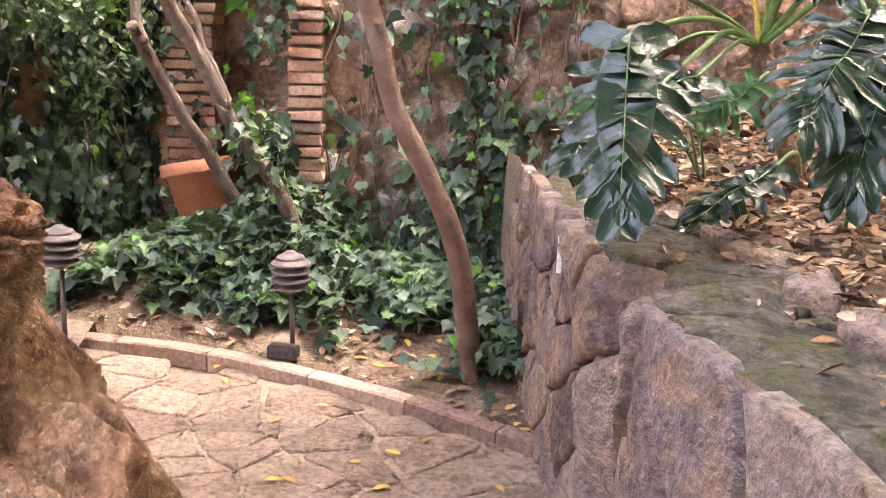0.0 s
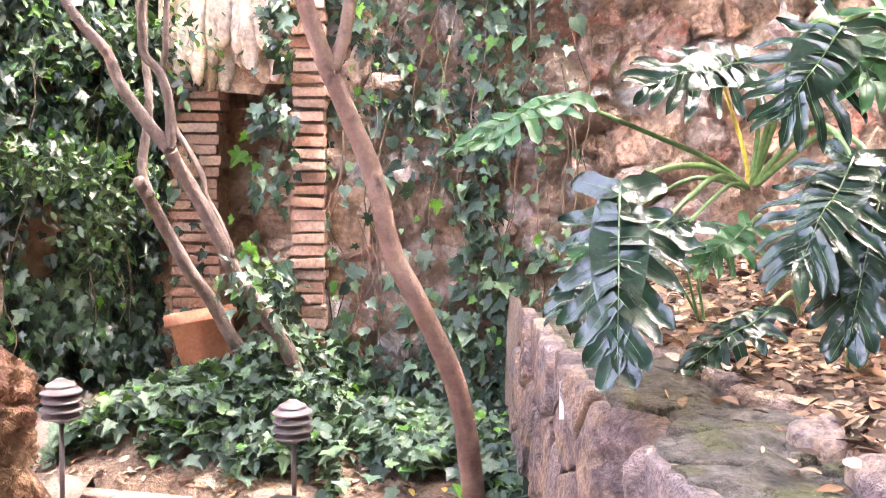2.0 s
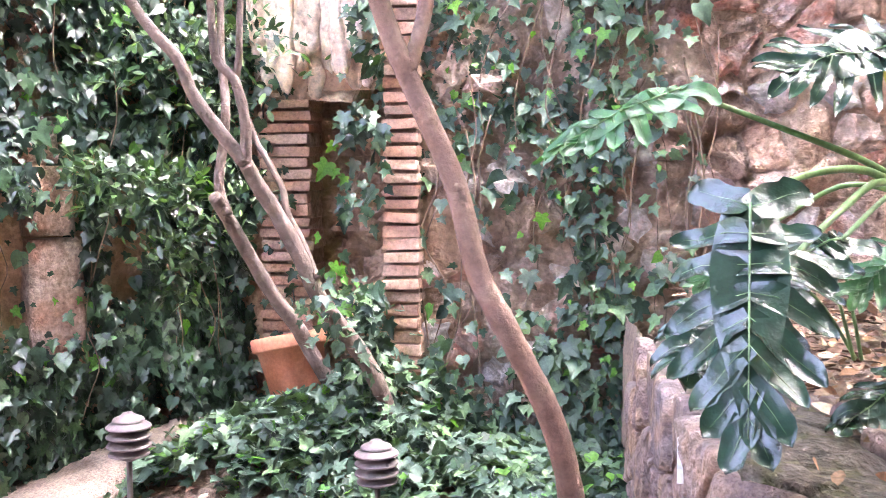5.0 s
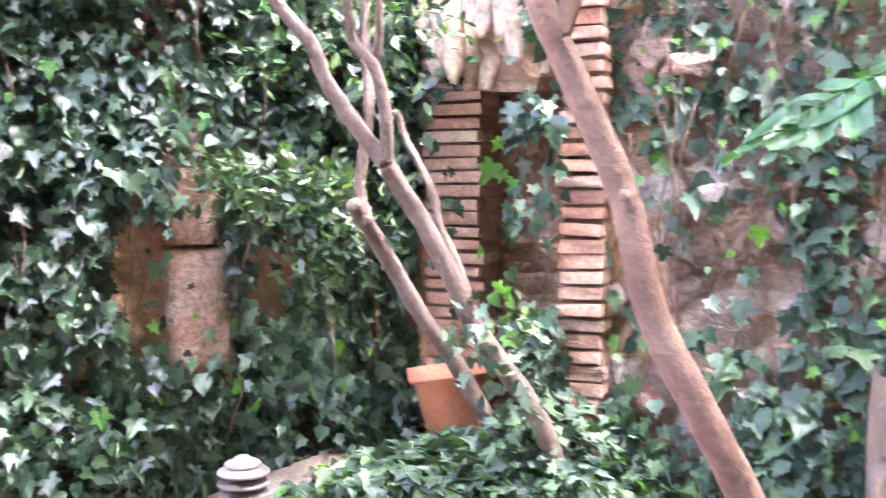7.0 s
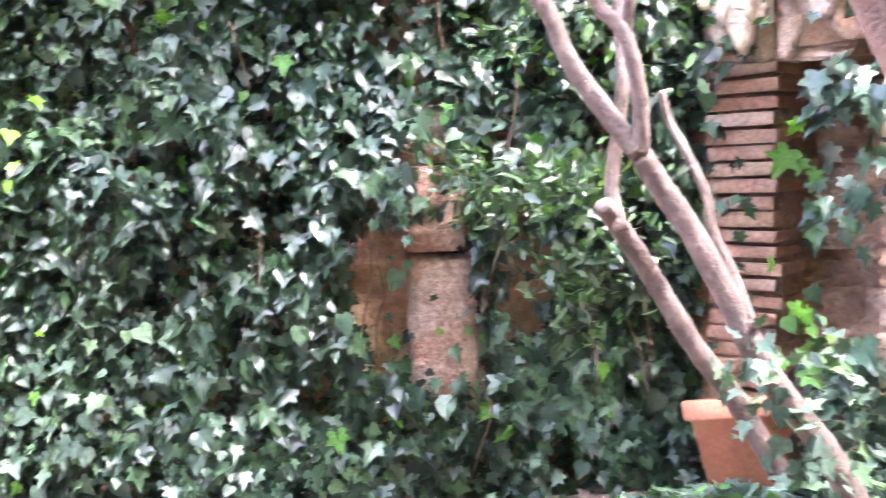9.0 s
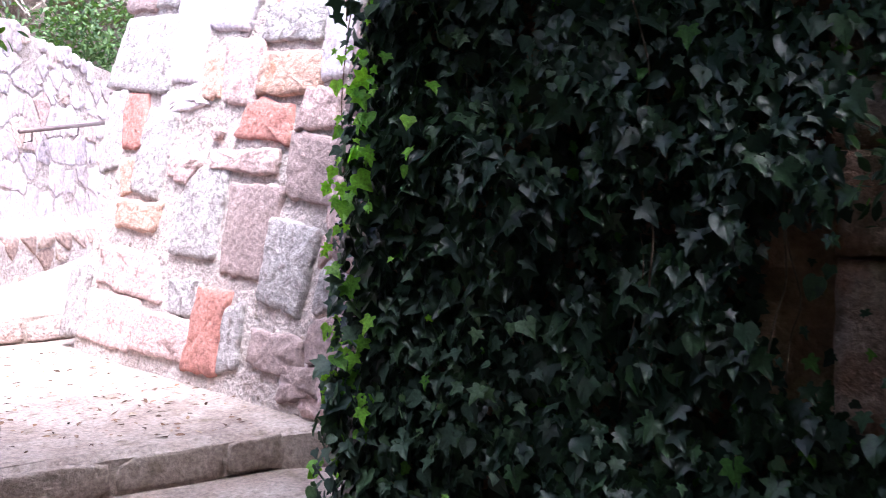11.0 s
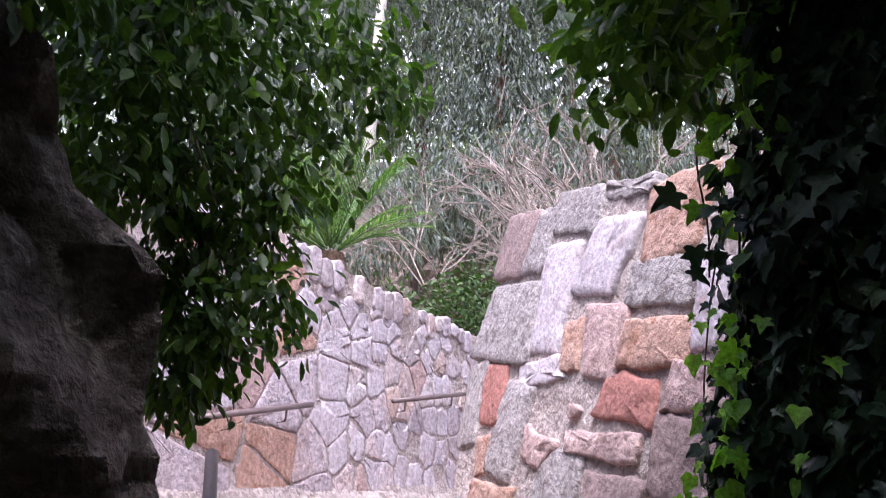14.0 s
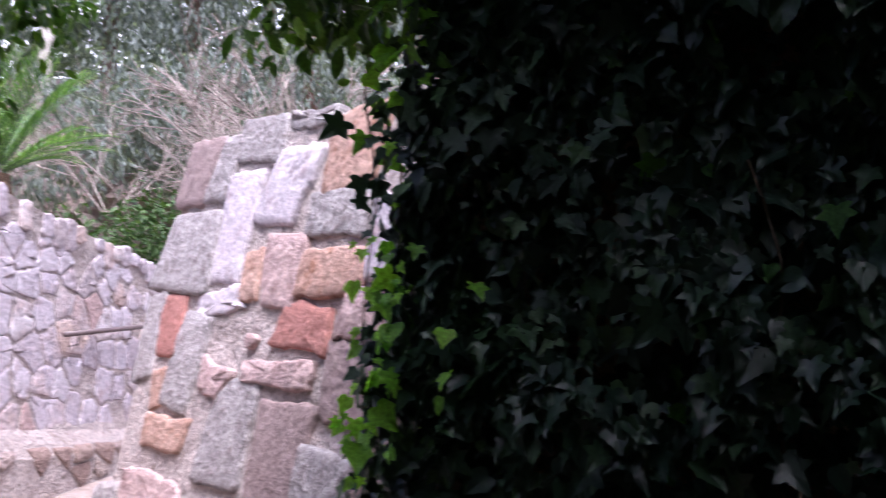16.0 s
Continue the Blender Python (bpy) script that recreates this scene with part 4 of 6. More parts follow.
for kn, out in (((-0.262, 3.297, 1.46), (-0.5, -0.8, 0.1)), ((-0.125, 3.318, 1.10), (0.3, -0.9, 0.0)), ((0.10, 3.478, 0.36), (0.2, -0.95, 0.0))):
    bm = bmesh.new()
    a, d = np.array(kn) - base, np.array(out)
    tube(bm, [a - d * 0.03, a - d * 0.012, a + d * 0.001, a + d * 0.003], [0.021, 0.019, 0.014, 0.006], 12)
    part("knot", bm, M_BARK, slim, "darker pruned knot", True)
bm = bmesh.new()
limb(bm, [np.array(q) - base for q in ((-0.40, 3.29, 1.80), (-0.36, 3.33, 1.95), (-0.33, 3.36, 2.15), (-0.25, 3.4, 2.6), (-0.1, 3.5, 3.4))], 0.026, 0.018, 10, 0.06, 5)
part("limb", bm, M_BARK, slim, "", True)
crown("crown", [((-0.5 - 0.14, 3.0 - 3.62, 4.9), (1.0, 1.0, 0.6), 700)], 0.12, M_BUSH, slim, 41)
tagged(slim, "slender curved tree with smooth brown bark and pruned knots", "tree")

multi = holder("multi_stemmed_tree", (-0.79, 4.52, 0.25))
bm = bmesh.new()
limb(bm, [(0.130, -0.020, -0.050), (0.058, -0.070, 0.280), (-0.022, -0.125, 0.482), (-0.176, -0.180, 0.709), (-0.250, -0.235, 0.902), (-0.332, -0.290, 1.090), (-0.392, -0.345, 1.212), (-0.419, -0.400, 1.296)], 0.040, 0.031, 12, 0.10, 7)
part("trunk", bm, M_BARK_GREY, multi, "", True)
bm = bmesh.new()
limb(bm, [(-0.419, -0.400, 1.296), (-0.519, -0.428, 1.430), (-0.607, -0.457, 1.567), (-0.652, -0.485, 1.700), (-0.729, -0.513, 1.796), (-0.804, -0.542, 1.909), (-0.886, -0.570, 2.096), (-0.960, -0.620, 2.850)], 0.030, 0.017, 12, 0.10, 11)
part("limb", bm, M_BARK_GREY, multi, "", True)
bm = bmesh.new()
limb(bm, [(-0.419, -0.400, 1.296), (-0.409, -0.424, 1.465), (-0.439, -0.448, 1.617), (-0.499, -0.472, 1.693), (-0.504, -0.496, 1.784), (-0.505, -0.520, 2.000), (-0.510, -0.570, 2.650)], 0.024, 0.013, 12, 0.10, 8)
part("limb", bm, M_BARK_GREY, multi, "", True)
bm = bmesh.new()
limb(bm, [(-0.444, -0.430, 1.610), (-0.421, -0.443, 1.711), (-0.413, -0.457, 1.784), (-0.394, -0.470, 2.038), (-0.360, -0.470, 2.650)], 0.016, 0.011, 12, 0.10, 12)
part("limb", bm, M_BARK_GREY, multi, "", True)
bm = bmesh.new()
limb(bm, [(-0.070, 0.200, 0.000), (-0.278, 0.100, 0.387), (-0.349, 0.012, 0.574), (-0.429, -0.076, 0.730), (-0.514, -0.164, 0.935), (-0.561, -0.252, 1.078), (-0.577, -0.340, 1.164)], 0.036, 0.028, 12, 0.10, 9)
part("trunk", bm, M_BARK_GREY, multi, "", True)
bm = bmesh.new()
limb(bm, [(-0.538, -0.300, 1.087), (-0.578, -0.287, 1.214), (-0.554, -0.273, 1.418), (-0.551, -0.260, 1.561), (-0.570, -0.247, 1.705), (-0.576, -0.233, 1.828), (-0.574, -0.220, 2.071), (-0.560, -0.220, 2.650)], 0.023, 0.014, 12, 0.10, 13)
part("limb", bm, M_BARK_GREY, multi, "", True)
bm = bmesh.new()
limb(bm, [(-0.188, -0.220, 0.819), (-0.258, -0.207, 0.982), (-0.316, -0.193, 1.085), (-0.340, -0.180, 1.188), (-0.409, -0.167, 1.314), (-0.458, -0.153, 1.388), (-0.495, -0.140, 1.484)], 0.018, 0.011, 12, 0.10, 10)
part("limb", bm, M_BARK_GREY, multi, "pale crooked side limb", True)
crown("crown", [((-1.12, -0.07, 1.22), (0.38, 0.13, 0.13), 420), ((-0.80, -0.02, 1.12), (0.24, 0.16, 0.20), 260), ((-0.84, 0.12, 0.82), (0.26, 0.16, 0.16), 200), ((-0.85, 0.15, 1.75), (0.45, 0.25, 0.35), 420), ((-1.1, -0.1, 3.2), (0.8, 0.7, 0.6), 700)], 0.056, M_SHRUB, multi, 42, None, -0.2)
tagged(multi, "small tree with several crossing brown stems beside a pot", "tree")


# ---- split-leaf philodendron ----
def split_leaf(name, base, tip, width, facing, material, parent, seed, lobes=8, droop=0.12, cup=0.12, label=""):
    """A long blade cut into wavy lobes on each side of a pale midrib."""
    rnd = random.Random(seed)
    b, t = np.array(base, float), np.array(tip, float)
    y = t - b
    length = np.linalg.norm(y)
    y /= length
    z = np.array(facing, float)
    x = np.cross(y, z)
    x /= np.linalg.norm(x)
    z = np.cross(x, y)

    def put(px, py):
        s = py
        h = -droop * length * s * s + droop * length * 0.35 * s - cup * abs(px) ** 1.3 / max(width, 0.01) * 1.6 + 0.016 * math.sin(px * 38 + seed) * math.sin(py * 11 + seed)
        return b + x * px + y * (py * length) + z * h

    verts, faces, veins = [], [], []

    def strip(sections):
        k = len(verts)
        for left, mid, right in sections:
            verts.extend((put(*left) + z * 0.006, put(*mid) - z * 0.004, put(*right) + z * 0.006))
        for i in range(len(sections) - 1):
            a = k + 3 * i
            faces.extend(((a, a + 1, a + 4, a + 3), (a + 1, a + 2, a + 5, a + 4)))

    def envelope(s):
        return width * 0.5 * (math.sin(math.pi * min(1, 0.18 + 0.86 * s) ** 0.85) * 0.95 + 0.1)

    n = 14
    strip([((-envelope(i / n) * 0.44 - 0.004, i / n * 0.95), (0, i / n), (envelope(i / n) * 0.44 + 0.004, i / n * 0.95)) for i in range(n + 1)])
    for side in (-1, 1):
        for i in range(lobes):
            f = i / (lobes - 1)
            s0 = 0.02 + 0.86 * f
            ang = radians(138 - 112 * f**0.75 + rnd.uniform(-5, 5))
            ln = (width * 0.5 * (1.0 + 0.12 * math.sin(math.pi * f)) * (1.0 - 0.42 * f**2)) * rnd.uniform(0.95, 1.12)
            half = 0.86 / lobes * length * (0.57 if i else 0.72)
            dx, dy = math.sin(ang) * side, math.cos(ang)
            nx, ny = -dy * side, dx * side
            sec = []
            for q, wq in ((0.0, 0.75), (0.25, 0.95), (0.45, 1.0), (0.62, 0.84), (0.74, 0.92), (0.86, 0.74), (0.95, 0.46), (1.0, 0.10)):
                bend = 0.16 * q * q * ln
                cx, cy = dx * ln * q, s0 * length + dy * ln * q + bend
                wl, wr = half * wq * rnd.uniform(0.86, 1.1), half * wq * rnd.uniform(0.86, 1.1)
                sec.append(((cx + nx * wl, (cy + ny * wl) / length), (cx, cy / length), (cx - nx * wr, (cy - ny * wr) / length)))
            strip(sec)
            vein = [put(dx * ln * q, (s0 * length + dy * ln * q + 0.16 * q * q * ln) / length) + z * 0.001 for q in (0.0, 0.3, 0.6, 0.85)]
            veins.append(vein)
    ob = mesh_from(name, verts, faces, material, parent, label, True)
    bm = bmesh.new()
    tube(bm, [put(0, s) + z * 0.002 for s in np.linspace(0, 0.96, 9)], list(np.linspace(0.0030, 0.0008, 9)), 6)
    for vein in veins:
        tube(bm, vein, [0.0010, 0.0008, 0.0006, 0.0003], 4)
    part("midrib", bm, M_STALK, ob, "pale green midrib and side veins", True)
    return ob


def stalk(knots, r0, r1, parent, material=None, label=""):
    bm = bmesh.new()
    pts = curve_points(knots, 14)
    tube(bm, pts, list(np.linspace(r0, r1, 14)), 9)
    return part("stalk", bm, material or M_STALK, parent, label, True)


philo = holder("philodendron", (0, 0, 0))
crown_at = (1.06, 3.33, 1.42)
bm = bmesh.new()
pts = curve_points([(1.26, 3.28, 0.88), (1.22, 3.30, 1.02), (1.14, 3.32, 1.2), (1.08, 3.33, 1.36), (1.06, 3.33, 1.44)], 24)
tube(bm, pts, [0.048 + 0.005 * math.sin(i * 1.9) - 0.0005 * i for i in range(24)], 16)
part("stem", bm, M_PSTEM, philo, "brown stem ringed with old leaf scars", True)
split_leaf("leaf", (0.445, 2.42, 1.43), (0.395, 2.10, 1.05), 0.30, (-0.15, -0.93, 0.28), M_PHILO, philo, 1, 8, 0.10, 0.14)
stalk([crown_at, (0.85, 3.1, 1.50), (0.62, 2.75, 1.49), (0.445, 2.42, 1.43)], 0.013, 0.007, philo)
split_leaf("leaf", (0.56, 2.62, 1.30), (0.30, 2.32, 1.16), 0.30, (-0.2, -0.5, 0.85), M_PHILO, philo, 2, 8, 0.12, 0.12)
stalk([crown_at, (0.90, 3.15, 1.47), (0.72, 2.85, 1.40), (0.56, 2.62, 1.30)], 0.013, 0.007, philo)
split_leaf("leaf", (0.36, 2.98, 1.71), (0.03, 2.80, 1.58), 0.24, (0.0, -0.35, 0.93), M_PHILO_LIGHT, philo, 3, 8, 0.15, 0.10)
stalk([crown_at, (0.90, 3.25, 1.52), (0.62, 3.10, 1.62), (0.36, 2.98, 1.71)], 0.012, 0.006, philo)
split_leaf("leaf", (0.98, 3.22, 1.84), (0.64, 3.06, 1.78), 0.36, (0.0, -0.75, 0.66), M_PHILO, philo, 4, 8, 0.12, 0.10, "pale sheen on a raised leaf")
stalk([crown_at, (1.07, 3.31, 1.6), (1.05, 3.27, 1.75), (0.98, 3.22, 1.84)], 0.011, 0.006, philo)
stalk([crown_at, (1.03, 3.32, 1.55), (0.98, 3.30, 1.68), (0.93, 3.28, 1.80)], 0.010, 0.005, philo, M_STALK_Y, "yellowed stalk")
split_leaf("leaf", (1.16, 2.72, 1.52), (0.92, 2.50, 1.24), 0.36, (-0.3, -0.6, 0.7), M_PHILO, philo, 5, 9, 0.12, 0.12)
split_leaf("leaf", (1.22, 2.66, 1.46), (1.05, 2.45, 1.05), 0.34, (-0.4, -0.7, 0.5), M_PHILO, philo, 6, 9, 0.12, 0.12)
split_leaf("leaf", (1.02, 2.50, 1.86), (0.84, 2.38, 1.64), 0.34, (0.1, -0.6, 0.75), M_PHILO, philo, 7, 8, 0.12, 0.12)
split_leaf("leaf", (1.22, 2.60, 1.92), (1.04, 2.40, 1.72), 0.30, (0.1, -0.6, 0.75), M_PHILO_LIGHT, philo, 12, 8, 0.12, 0.12)
stalk([crown_at, (1.14, 3.1, 1.62), (1.16, 2.9, 1.62), (1.16, 2.72, 1.52)], 0.012, 0.007, philo)
stalk([crown_at, (1.18, 3.05, 1.6), (1.22, 2.85, 1.58), (1.22, 2.66, 1.46)], 0.012, 0.007, philo)
stalk([crown_at, (1.08, 3.1, 1.8), (1.06, 2.8, 1.92), (1.02, 2.50, 1.86)], 0.012, 0.007, philo)
stalk([crown_at, (1.12, 3.1, 1.8), (1.2, 2.85, 1.95), (1.22, 2.60, 1.92)], 0.012, 0.007, philo)
split_leaf("leaf", (0.98, 3.10, 1.30), (0.80, 3.02, 1.19), 0.22, (0, -0.6, 0.8), M_PHILO_LIGHT, philo, 8, 7, 0.1, 0.1)
stalk([(1.1, 3.31, 1.3), (1.06, 3.22, 1.34), (0.98, 3.10, 1.30)], 0.008, 0.005, philo)
split_leaf("leaf", (0.98, 2.86, 1.06), (0.70, 2.72, 0.93), 0.20, (-0.1, -0.4, 0.9), M_PHILO, philo, 9, 7, 0.1, 0.1)
stalk([(1.22, 3.25, 1.0), (1.12, 3.05, 1.10), (0.98, 2.86, 1.06)], 0.008, 0.005, philo)
split_leaf("leaf", (0.74, 2.90, 1.33), (0.47, 2.74, 1.27), 0.22, (0, -0.4, 0.9), M_PHILO, philo, 10, 7, 0.1, 0.1)
stalk([crown_at, (0.95, 3.2, 1.44), (0.74, 2.90, 1.33)], 0.010, 0.006, philo)
split_leaf("leaf", (0.62, 3.22, 1.34), (0.42, 3.12, 1.20), 0.18, (0, -0.5, 0.8), M_PHILO_LIGHT, philo, 11, 7, 0.1, 0.1)
stalk([crown_at, (0.85, 3.3, 1.46), (0.62, 3.22, 1.34)], 0.010, 0.006, philo)
for k, (a, b) in enumerate((((0.86, 3.2, 0.98), (0.74, 3.12, 1.3)), ((0.88, 3.2, 0.98), (0.80, 3.22, 1.34)), ((0.87, 3.22, 0.98), (0.68, 3.2, 1.22)), ((1.30, 3.2, 0.95), (1.34, 3.1, 1.3)), ((1.12, 2.6, 0.95), (1.10, 2.55, 1.15)), ((1.15, 2.58, 0.95), (1.22, 2.5, 1.2)))):
    stalk([a, ((a[0] + b[0]) / 2, (a[1] + b[1]) / 2, (a[2] + b[2]) / 2 + 0.03), b], 0.006, 0.003, philo)
tagged(philo, "split-leaf philodendron with glossy dark green leaves on a scarred stem", "plant")


# ---- ivy ----
def ellipse(u, v, cu, cv, ru, rv):
    return (u - cu) ** 2 / ru**2 + (v - cv) ** 2 / rv**2


def ivy_wall_cover(u, v):
    if u < -0.13 + 0.11 * v:
        return 0.0
    c = 1.0
    gap = min(ellipse(u, v, 1.55, 1.08, 0.12, 0.28), ellipse(u, v, 1.78, 1.14, 0.14, 0.36), ellipse(u, v, 1.73, 1.95, 0.10, 0.75), ellipse(u, v, 2.12, 1.12, 0.10, 0.22))
    if gap < 1:
        c = 0.06 if v < 1.6 else 0.34
    elif gap < 1.6:
        c = 0.45
    k = noise.noise(Vector((u * 2.3, v * 2.3, 5)))
    if u > 1.95:
        c *= 1.0 if k > -0.3 else 0.55
    elif k < -0.42:
        c *= 0.8
    return c


def ivy_dense(u, v):
    return ivy_wall_cover(u, v) * (1.0 if u < 1.5 else 0.85)


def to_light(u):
    """Turns leaves near the wall's open end so they catch stair light."""
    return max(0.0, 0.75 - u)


def ivy_tufts(u, v):
    """The outer shoots hang in tufts, with dark hollows between them."""
    k = noise.noise(Vector((u * 6.5, v * 4.0, 3))) + 0.6 * noise.noise(Vector((u * 15, v * 9, 6)))
    return ivy_wall_cover(u, v) * (1.0 if k > 0.0 else 0.30 if k > -0.25 else 0.05)


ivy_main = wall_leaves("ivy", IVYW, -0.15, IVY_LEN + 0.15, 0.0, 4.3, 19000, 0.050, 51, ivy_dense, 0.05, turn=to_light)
tagged(ivy_main, "thick curtain of dark green ivy over the garden wall", "ivy")
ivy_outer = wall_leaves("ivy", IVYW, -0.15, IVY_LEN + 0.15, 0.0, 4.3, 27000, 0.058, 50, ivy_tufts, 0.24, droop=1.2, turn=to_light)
tagged(ivy_outer, "glossy outer ivy shoots hanging in tufts", "ivy")


ivy_edge = wall_leaves("ivy", IVYE, 0.20, 0.70, 0.0, 4.2, 5100, 0.050, 52, None, 0.12)
tagged(ivy_edge, "ivy wrapping the end of the wall by the steps", "ivy")
lit_young_edge = wall_leaves("ivy", IVYE, 0.40, 0.70, 0.05, 3.2, 110, 0.058, 53, None, 0.20, M_IVY_LIT_YOUNG)
tagged(lit_young_edge, "young ivy shoots at the wall end, coloured brighter for stair light", "ivy")
lit_young_rim = wall_leaves("ivy", IVYW, -0.22, 0.42, 0.05, 3.3, 1500, 0.050, 63, lambda u, v: (0.5 if noise.noise(Vector((u * 4, v * 4, 2))) > -0.1 else 0.12) if -0.19 + 0.11 * v < u < 0.02 + 0.11 * v else (0.025 if u > 0 else 0.0), 0.36, M_IVY_LIT_YOUNG)
tagged(lit_young_rim, "young ivy leaves along the wall end, coloured brighter for stair light", "ivy")
# Paler leaf layer: stair light at the open end is put into the colour.
lit_rim = wall_leaves("ivy", IVYW, -0.2, 0.75, 0.05, 3.4, 2700, 0.052, 66, lambda u, v: max(0.0, min(1.0, 1.1 - 1.3 * (u - 0.11 * v))) * (1.0 if u > -0.17 + 0.11 * v else 0.0), 0.27, M_IVY_PALE, turn=to_light)
tagged(lit_rim, "ivy near the open wall end, coloured paler for stair light", "ivy")
young_face = wall_leaves("ivy", IVYW, 0.0, 2.7, 0.2, 3.6, 150, 0.055, 54, None, 0.2, M_IVY_YOUNG)
tagged(young_face, "pale young ivy leaves among the old", "ivy")


def north_cover(u, v):
    k = noise.noise(Vector((u * 2.0, v * 2.0, 8)))
    low = 1.0 if v < 0.62 + 0.35 * k and u < 1.12 else 0.0
    strip = 0.62 if abs(u - 0.82 - 0.06 * math.sin(v * 3)) < 0.16 + 0.08 * k and v > 0.4 else 0.0
    mid = 0.5 if 0.25 < u < 1.0 and k > 0.22 else (0.10 if u < 1.25 else 0.0)
    top = 0.5 if v > 1.75 and u < 1.05 and k > -0.05 else 0.0
    left = 0.35 if u < 0.2 and v > 1.5 else 0.0
    side = 0.30 if 1.05 < u < 1.25 and k > 0.0 else 0.0
    return max(low, strip, mid, top, left, side)


ivy_north = wall_leaves("ivy", NORTH, -0.28, 1.35, 0.0, 3.4, 6200, 0.060, 55, north_cover, 0.16, M_IVY_PALE)
tagged(ivy_north, "ivy trailing over the old rubble wall", "ivy")
young_north = wall_leaves("ivy", NORTH, 0.0, 1.3, 0.3, 2.6, 140, 0.042, 56, lambda u, v: 0.1 + north_cover(u, v) * 0.8, 0.2, M_IVY_YOUNG)
tagged(young_north, "light green ivy shoots on the rubble wall", "ivy")
FACADE = flat_place((-2.0, 5.34, 0), Vector((0.64, -0.12, 0)).normalized(), (0, 0, 1))
ivy_facade = wall_leaves("ivy", FACADE, -0.1, 0.72, 0.2, 3.4, 2900, 0.056, 57, lambda u, v: 0.9 if u < 0.42 + 0.1 * noise.noise(Vector((u * 3, v * 3, 1))) else 0.12, 0.14)
tagged(ivy_facade, "ivy beside the brick edge of the recess", "ivy")
PIERF = flat_place((-0.86, 4.80, 0), (1, 0, 0), (0, 0, 1))
ivy_pier = wall_leaves("ivy", PIERF, -0.14, 0.10, 0.35, 2.6, 420, 0.058, 58, lambda u, v: 0.8 if noise.noise(Vector((u * 4, v * 3, 3))) > -0.05 else 0.1, 0.12)
tagged(ivy_pier, "ivy hanging in the mouth of the recess", "ivy")
young_pier = wall_leaves("ivy", PIERF, -0.22, -0.02, 0.8, 1.7, 14, 0.055, 59, None, 0.16, M_IVY_YOUNG)
tagged(young_pier, "large pale ivy leaves in the mouth of the recess", "ivy")


def ground_ivy(name, count, seed, inside, size, material, label, lift=0.20):
    r = np.random.RandomState(seed)
    pts = []
    while len(pts) < count:
        x, y = r.uniform(-2.0, 0.55), r.uniform(3.0, 5.2)
        if r.rand() < inside(x, y):
            low = 0.45 if x < -1.0 and y > 4.4 else 1.0
            pts.append((x, y, ground_height(x, y) + low * lift * (0.25 + 0.75 * r.rand()) * min(1.0, 0.3 + 2.2 * bed_depth(x, y))))
    p = np.array(pts)
    n = len(p)
    tips = r.normal(size=(n, 3)) * 0.7 + np.array((0, -0.6, -0.25))
    outs = r.normal(size=(n, 3)) * 0.32 + np.array((0, -0.25, 1.0))
    ob = leaf_mesh(name, IVY, p, tips, outs, size * r.uniform(0.6, 1.3, n), material)
    return tagged(ob, label, "ivy")


def mound(x, y):
    b = bed_depth(x, y)
    if b < 0.12:
        return 0.0
    if x < -1.38 and y < 4.33 + 0.5 * (x + 1.38):
        return 0.01
    if abs(x + 0.68) < 0.16 and y < 4.06:
        return 0.0
    k = noise.noise(Vector((x * 3, y * 3, 4)))
    left = 1.0 if x < -0.55 + 0.25 * k and b > 0.17 + 0.08 * k else 0.0
    right = 0.9 if x > -0.75 and b > 0.55 + 0.2 * k else 0.0
    foot = 0.7 if x > 0.06 and b > 0.22 else 0.0
    return max(left, right, foot, 0.025)


ground_ivy("ivy", 6200, 61, mound, 0.074, M_IVY_PALE, "low mound of ivy covering the planting bed")
ground_ivy("ivy", 300, 62, mound, 0.065, M_IVY_YOUNG, "fresh green leaves scattered over the ivy mound", 0.22)


def vine(name, knots, r, owner):
    bm = bmesh.new()
    tube(bm, curve_points(knots, 18), [r] * 18, 5)
    return part(name, bm, M_VINE, owner, "thin brown stem", True)


rv = random.Random(77)
for k in range(30):
    u, v = rv.uniform(0.05, 1.3), rv.uniform(1.2, 2.8)
    knots = []
    for j in range(6):
        knots.append(NORTH(u, v, 0.09 + 0.03 * rv.random()))
        u, v = u + rv.uniform(-0.08, 0.08), v - rv.uniform(0.1, 0.28)
    vine("stem", knots, rv.uniform(0.002, 0.005), ivy_north)
for k in range(20):
    u, v = rv.uniform(0.05, 2.7), rv.uniform(1.2, 3.2)
    knots = []
    for j in range(6):
        knots.append(IVYW(u, v, 0.09 + 0.08 * rv.random()))
        u, v = u + rv.uniform(-0.05, 0.05), v - rv.uniform(0.1, 0.3)
    vine("stem", knots, rv.uniform(0.002, 0.004), ivy_main)


def ivy_clump(blobs, seed, label):
    thing = crown("ivy", blobs, 0.056, M_IVY_PALE, None, seed, IVY, 0.5)
    thing["kind"] = "stuff"
    return tagged(thing, label, "ivy")


ivy_clump([((-0.98, 4.26, 0.98), (0.15, 0.05, 0.06), 24), ((-0.80, 4.26, 0.76), (0.08, 0.05, 0.14), 26), ((-0.98, 4.34, 0.84), (0.07, 0.05, 0.08), 14), ((-0.72, 4.36, 0.40), (0.18, 0.07, 0.14), 220), ((-0.86, 4.60, 0.56), (0.16, 0.14, 0.20), 260), ((-0.70, 4.66, 0.50), (0.26, 0.16, 0.20), 400), ((-1.30, 4.62, 0.30), (0.25, 0.12, 0.06), 60), ((-0.85, 4.60, 0.85), (0.16, 0.10, 0.14), 70)], 64, "ivy climbing round the tree stems and the pot")
ivy_clump([((-1.78, 3.92, 0.10), (0.10, 0.10, 0.10), 60)], 65, "fresh green ivy tuft at the foot of a path light")


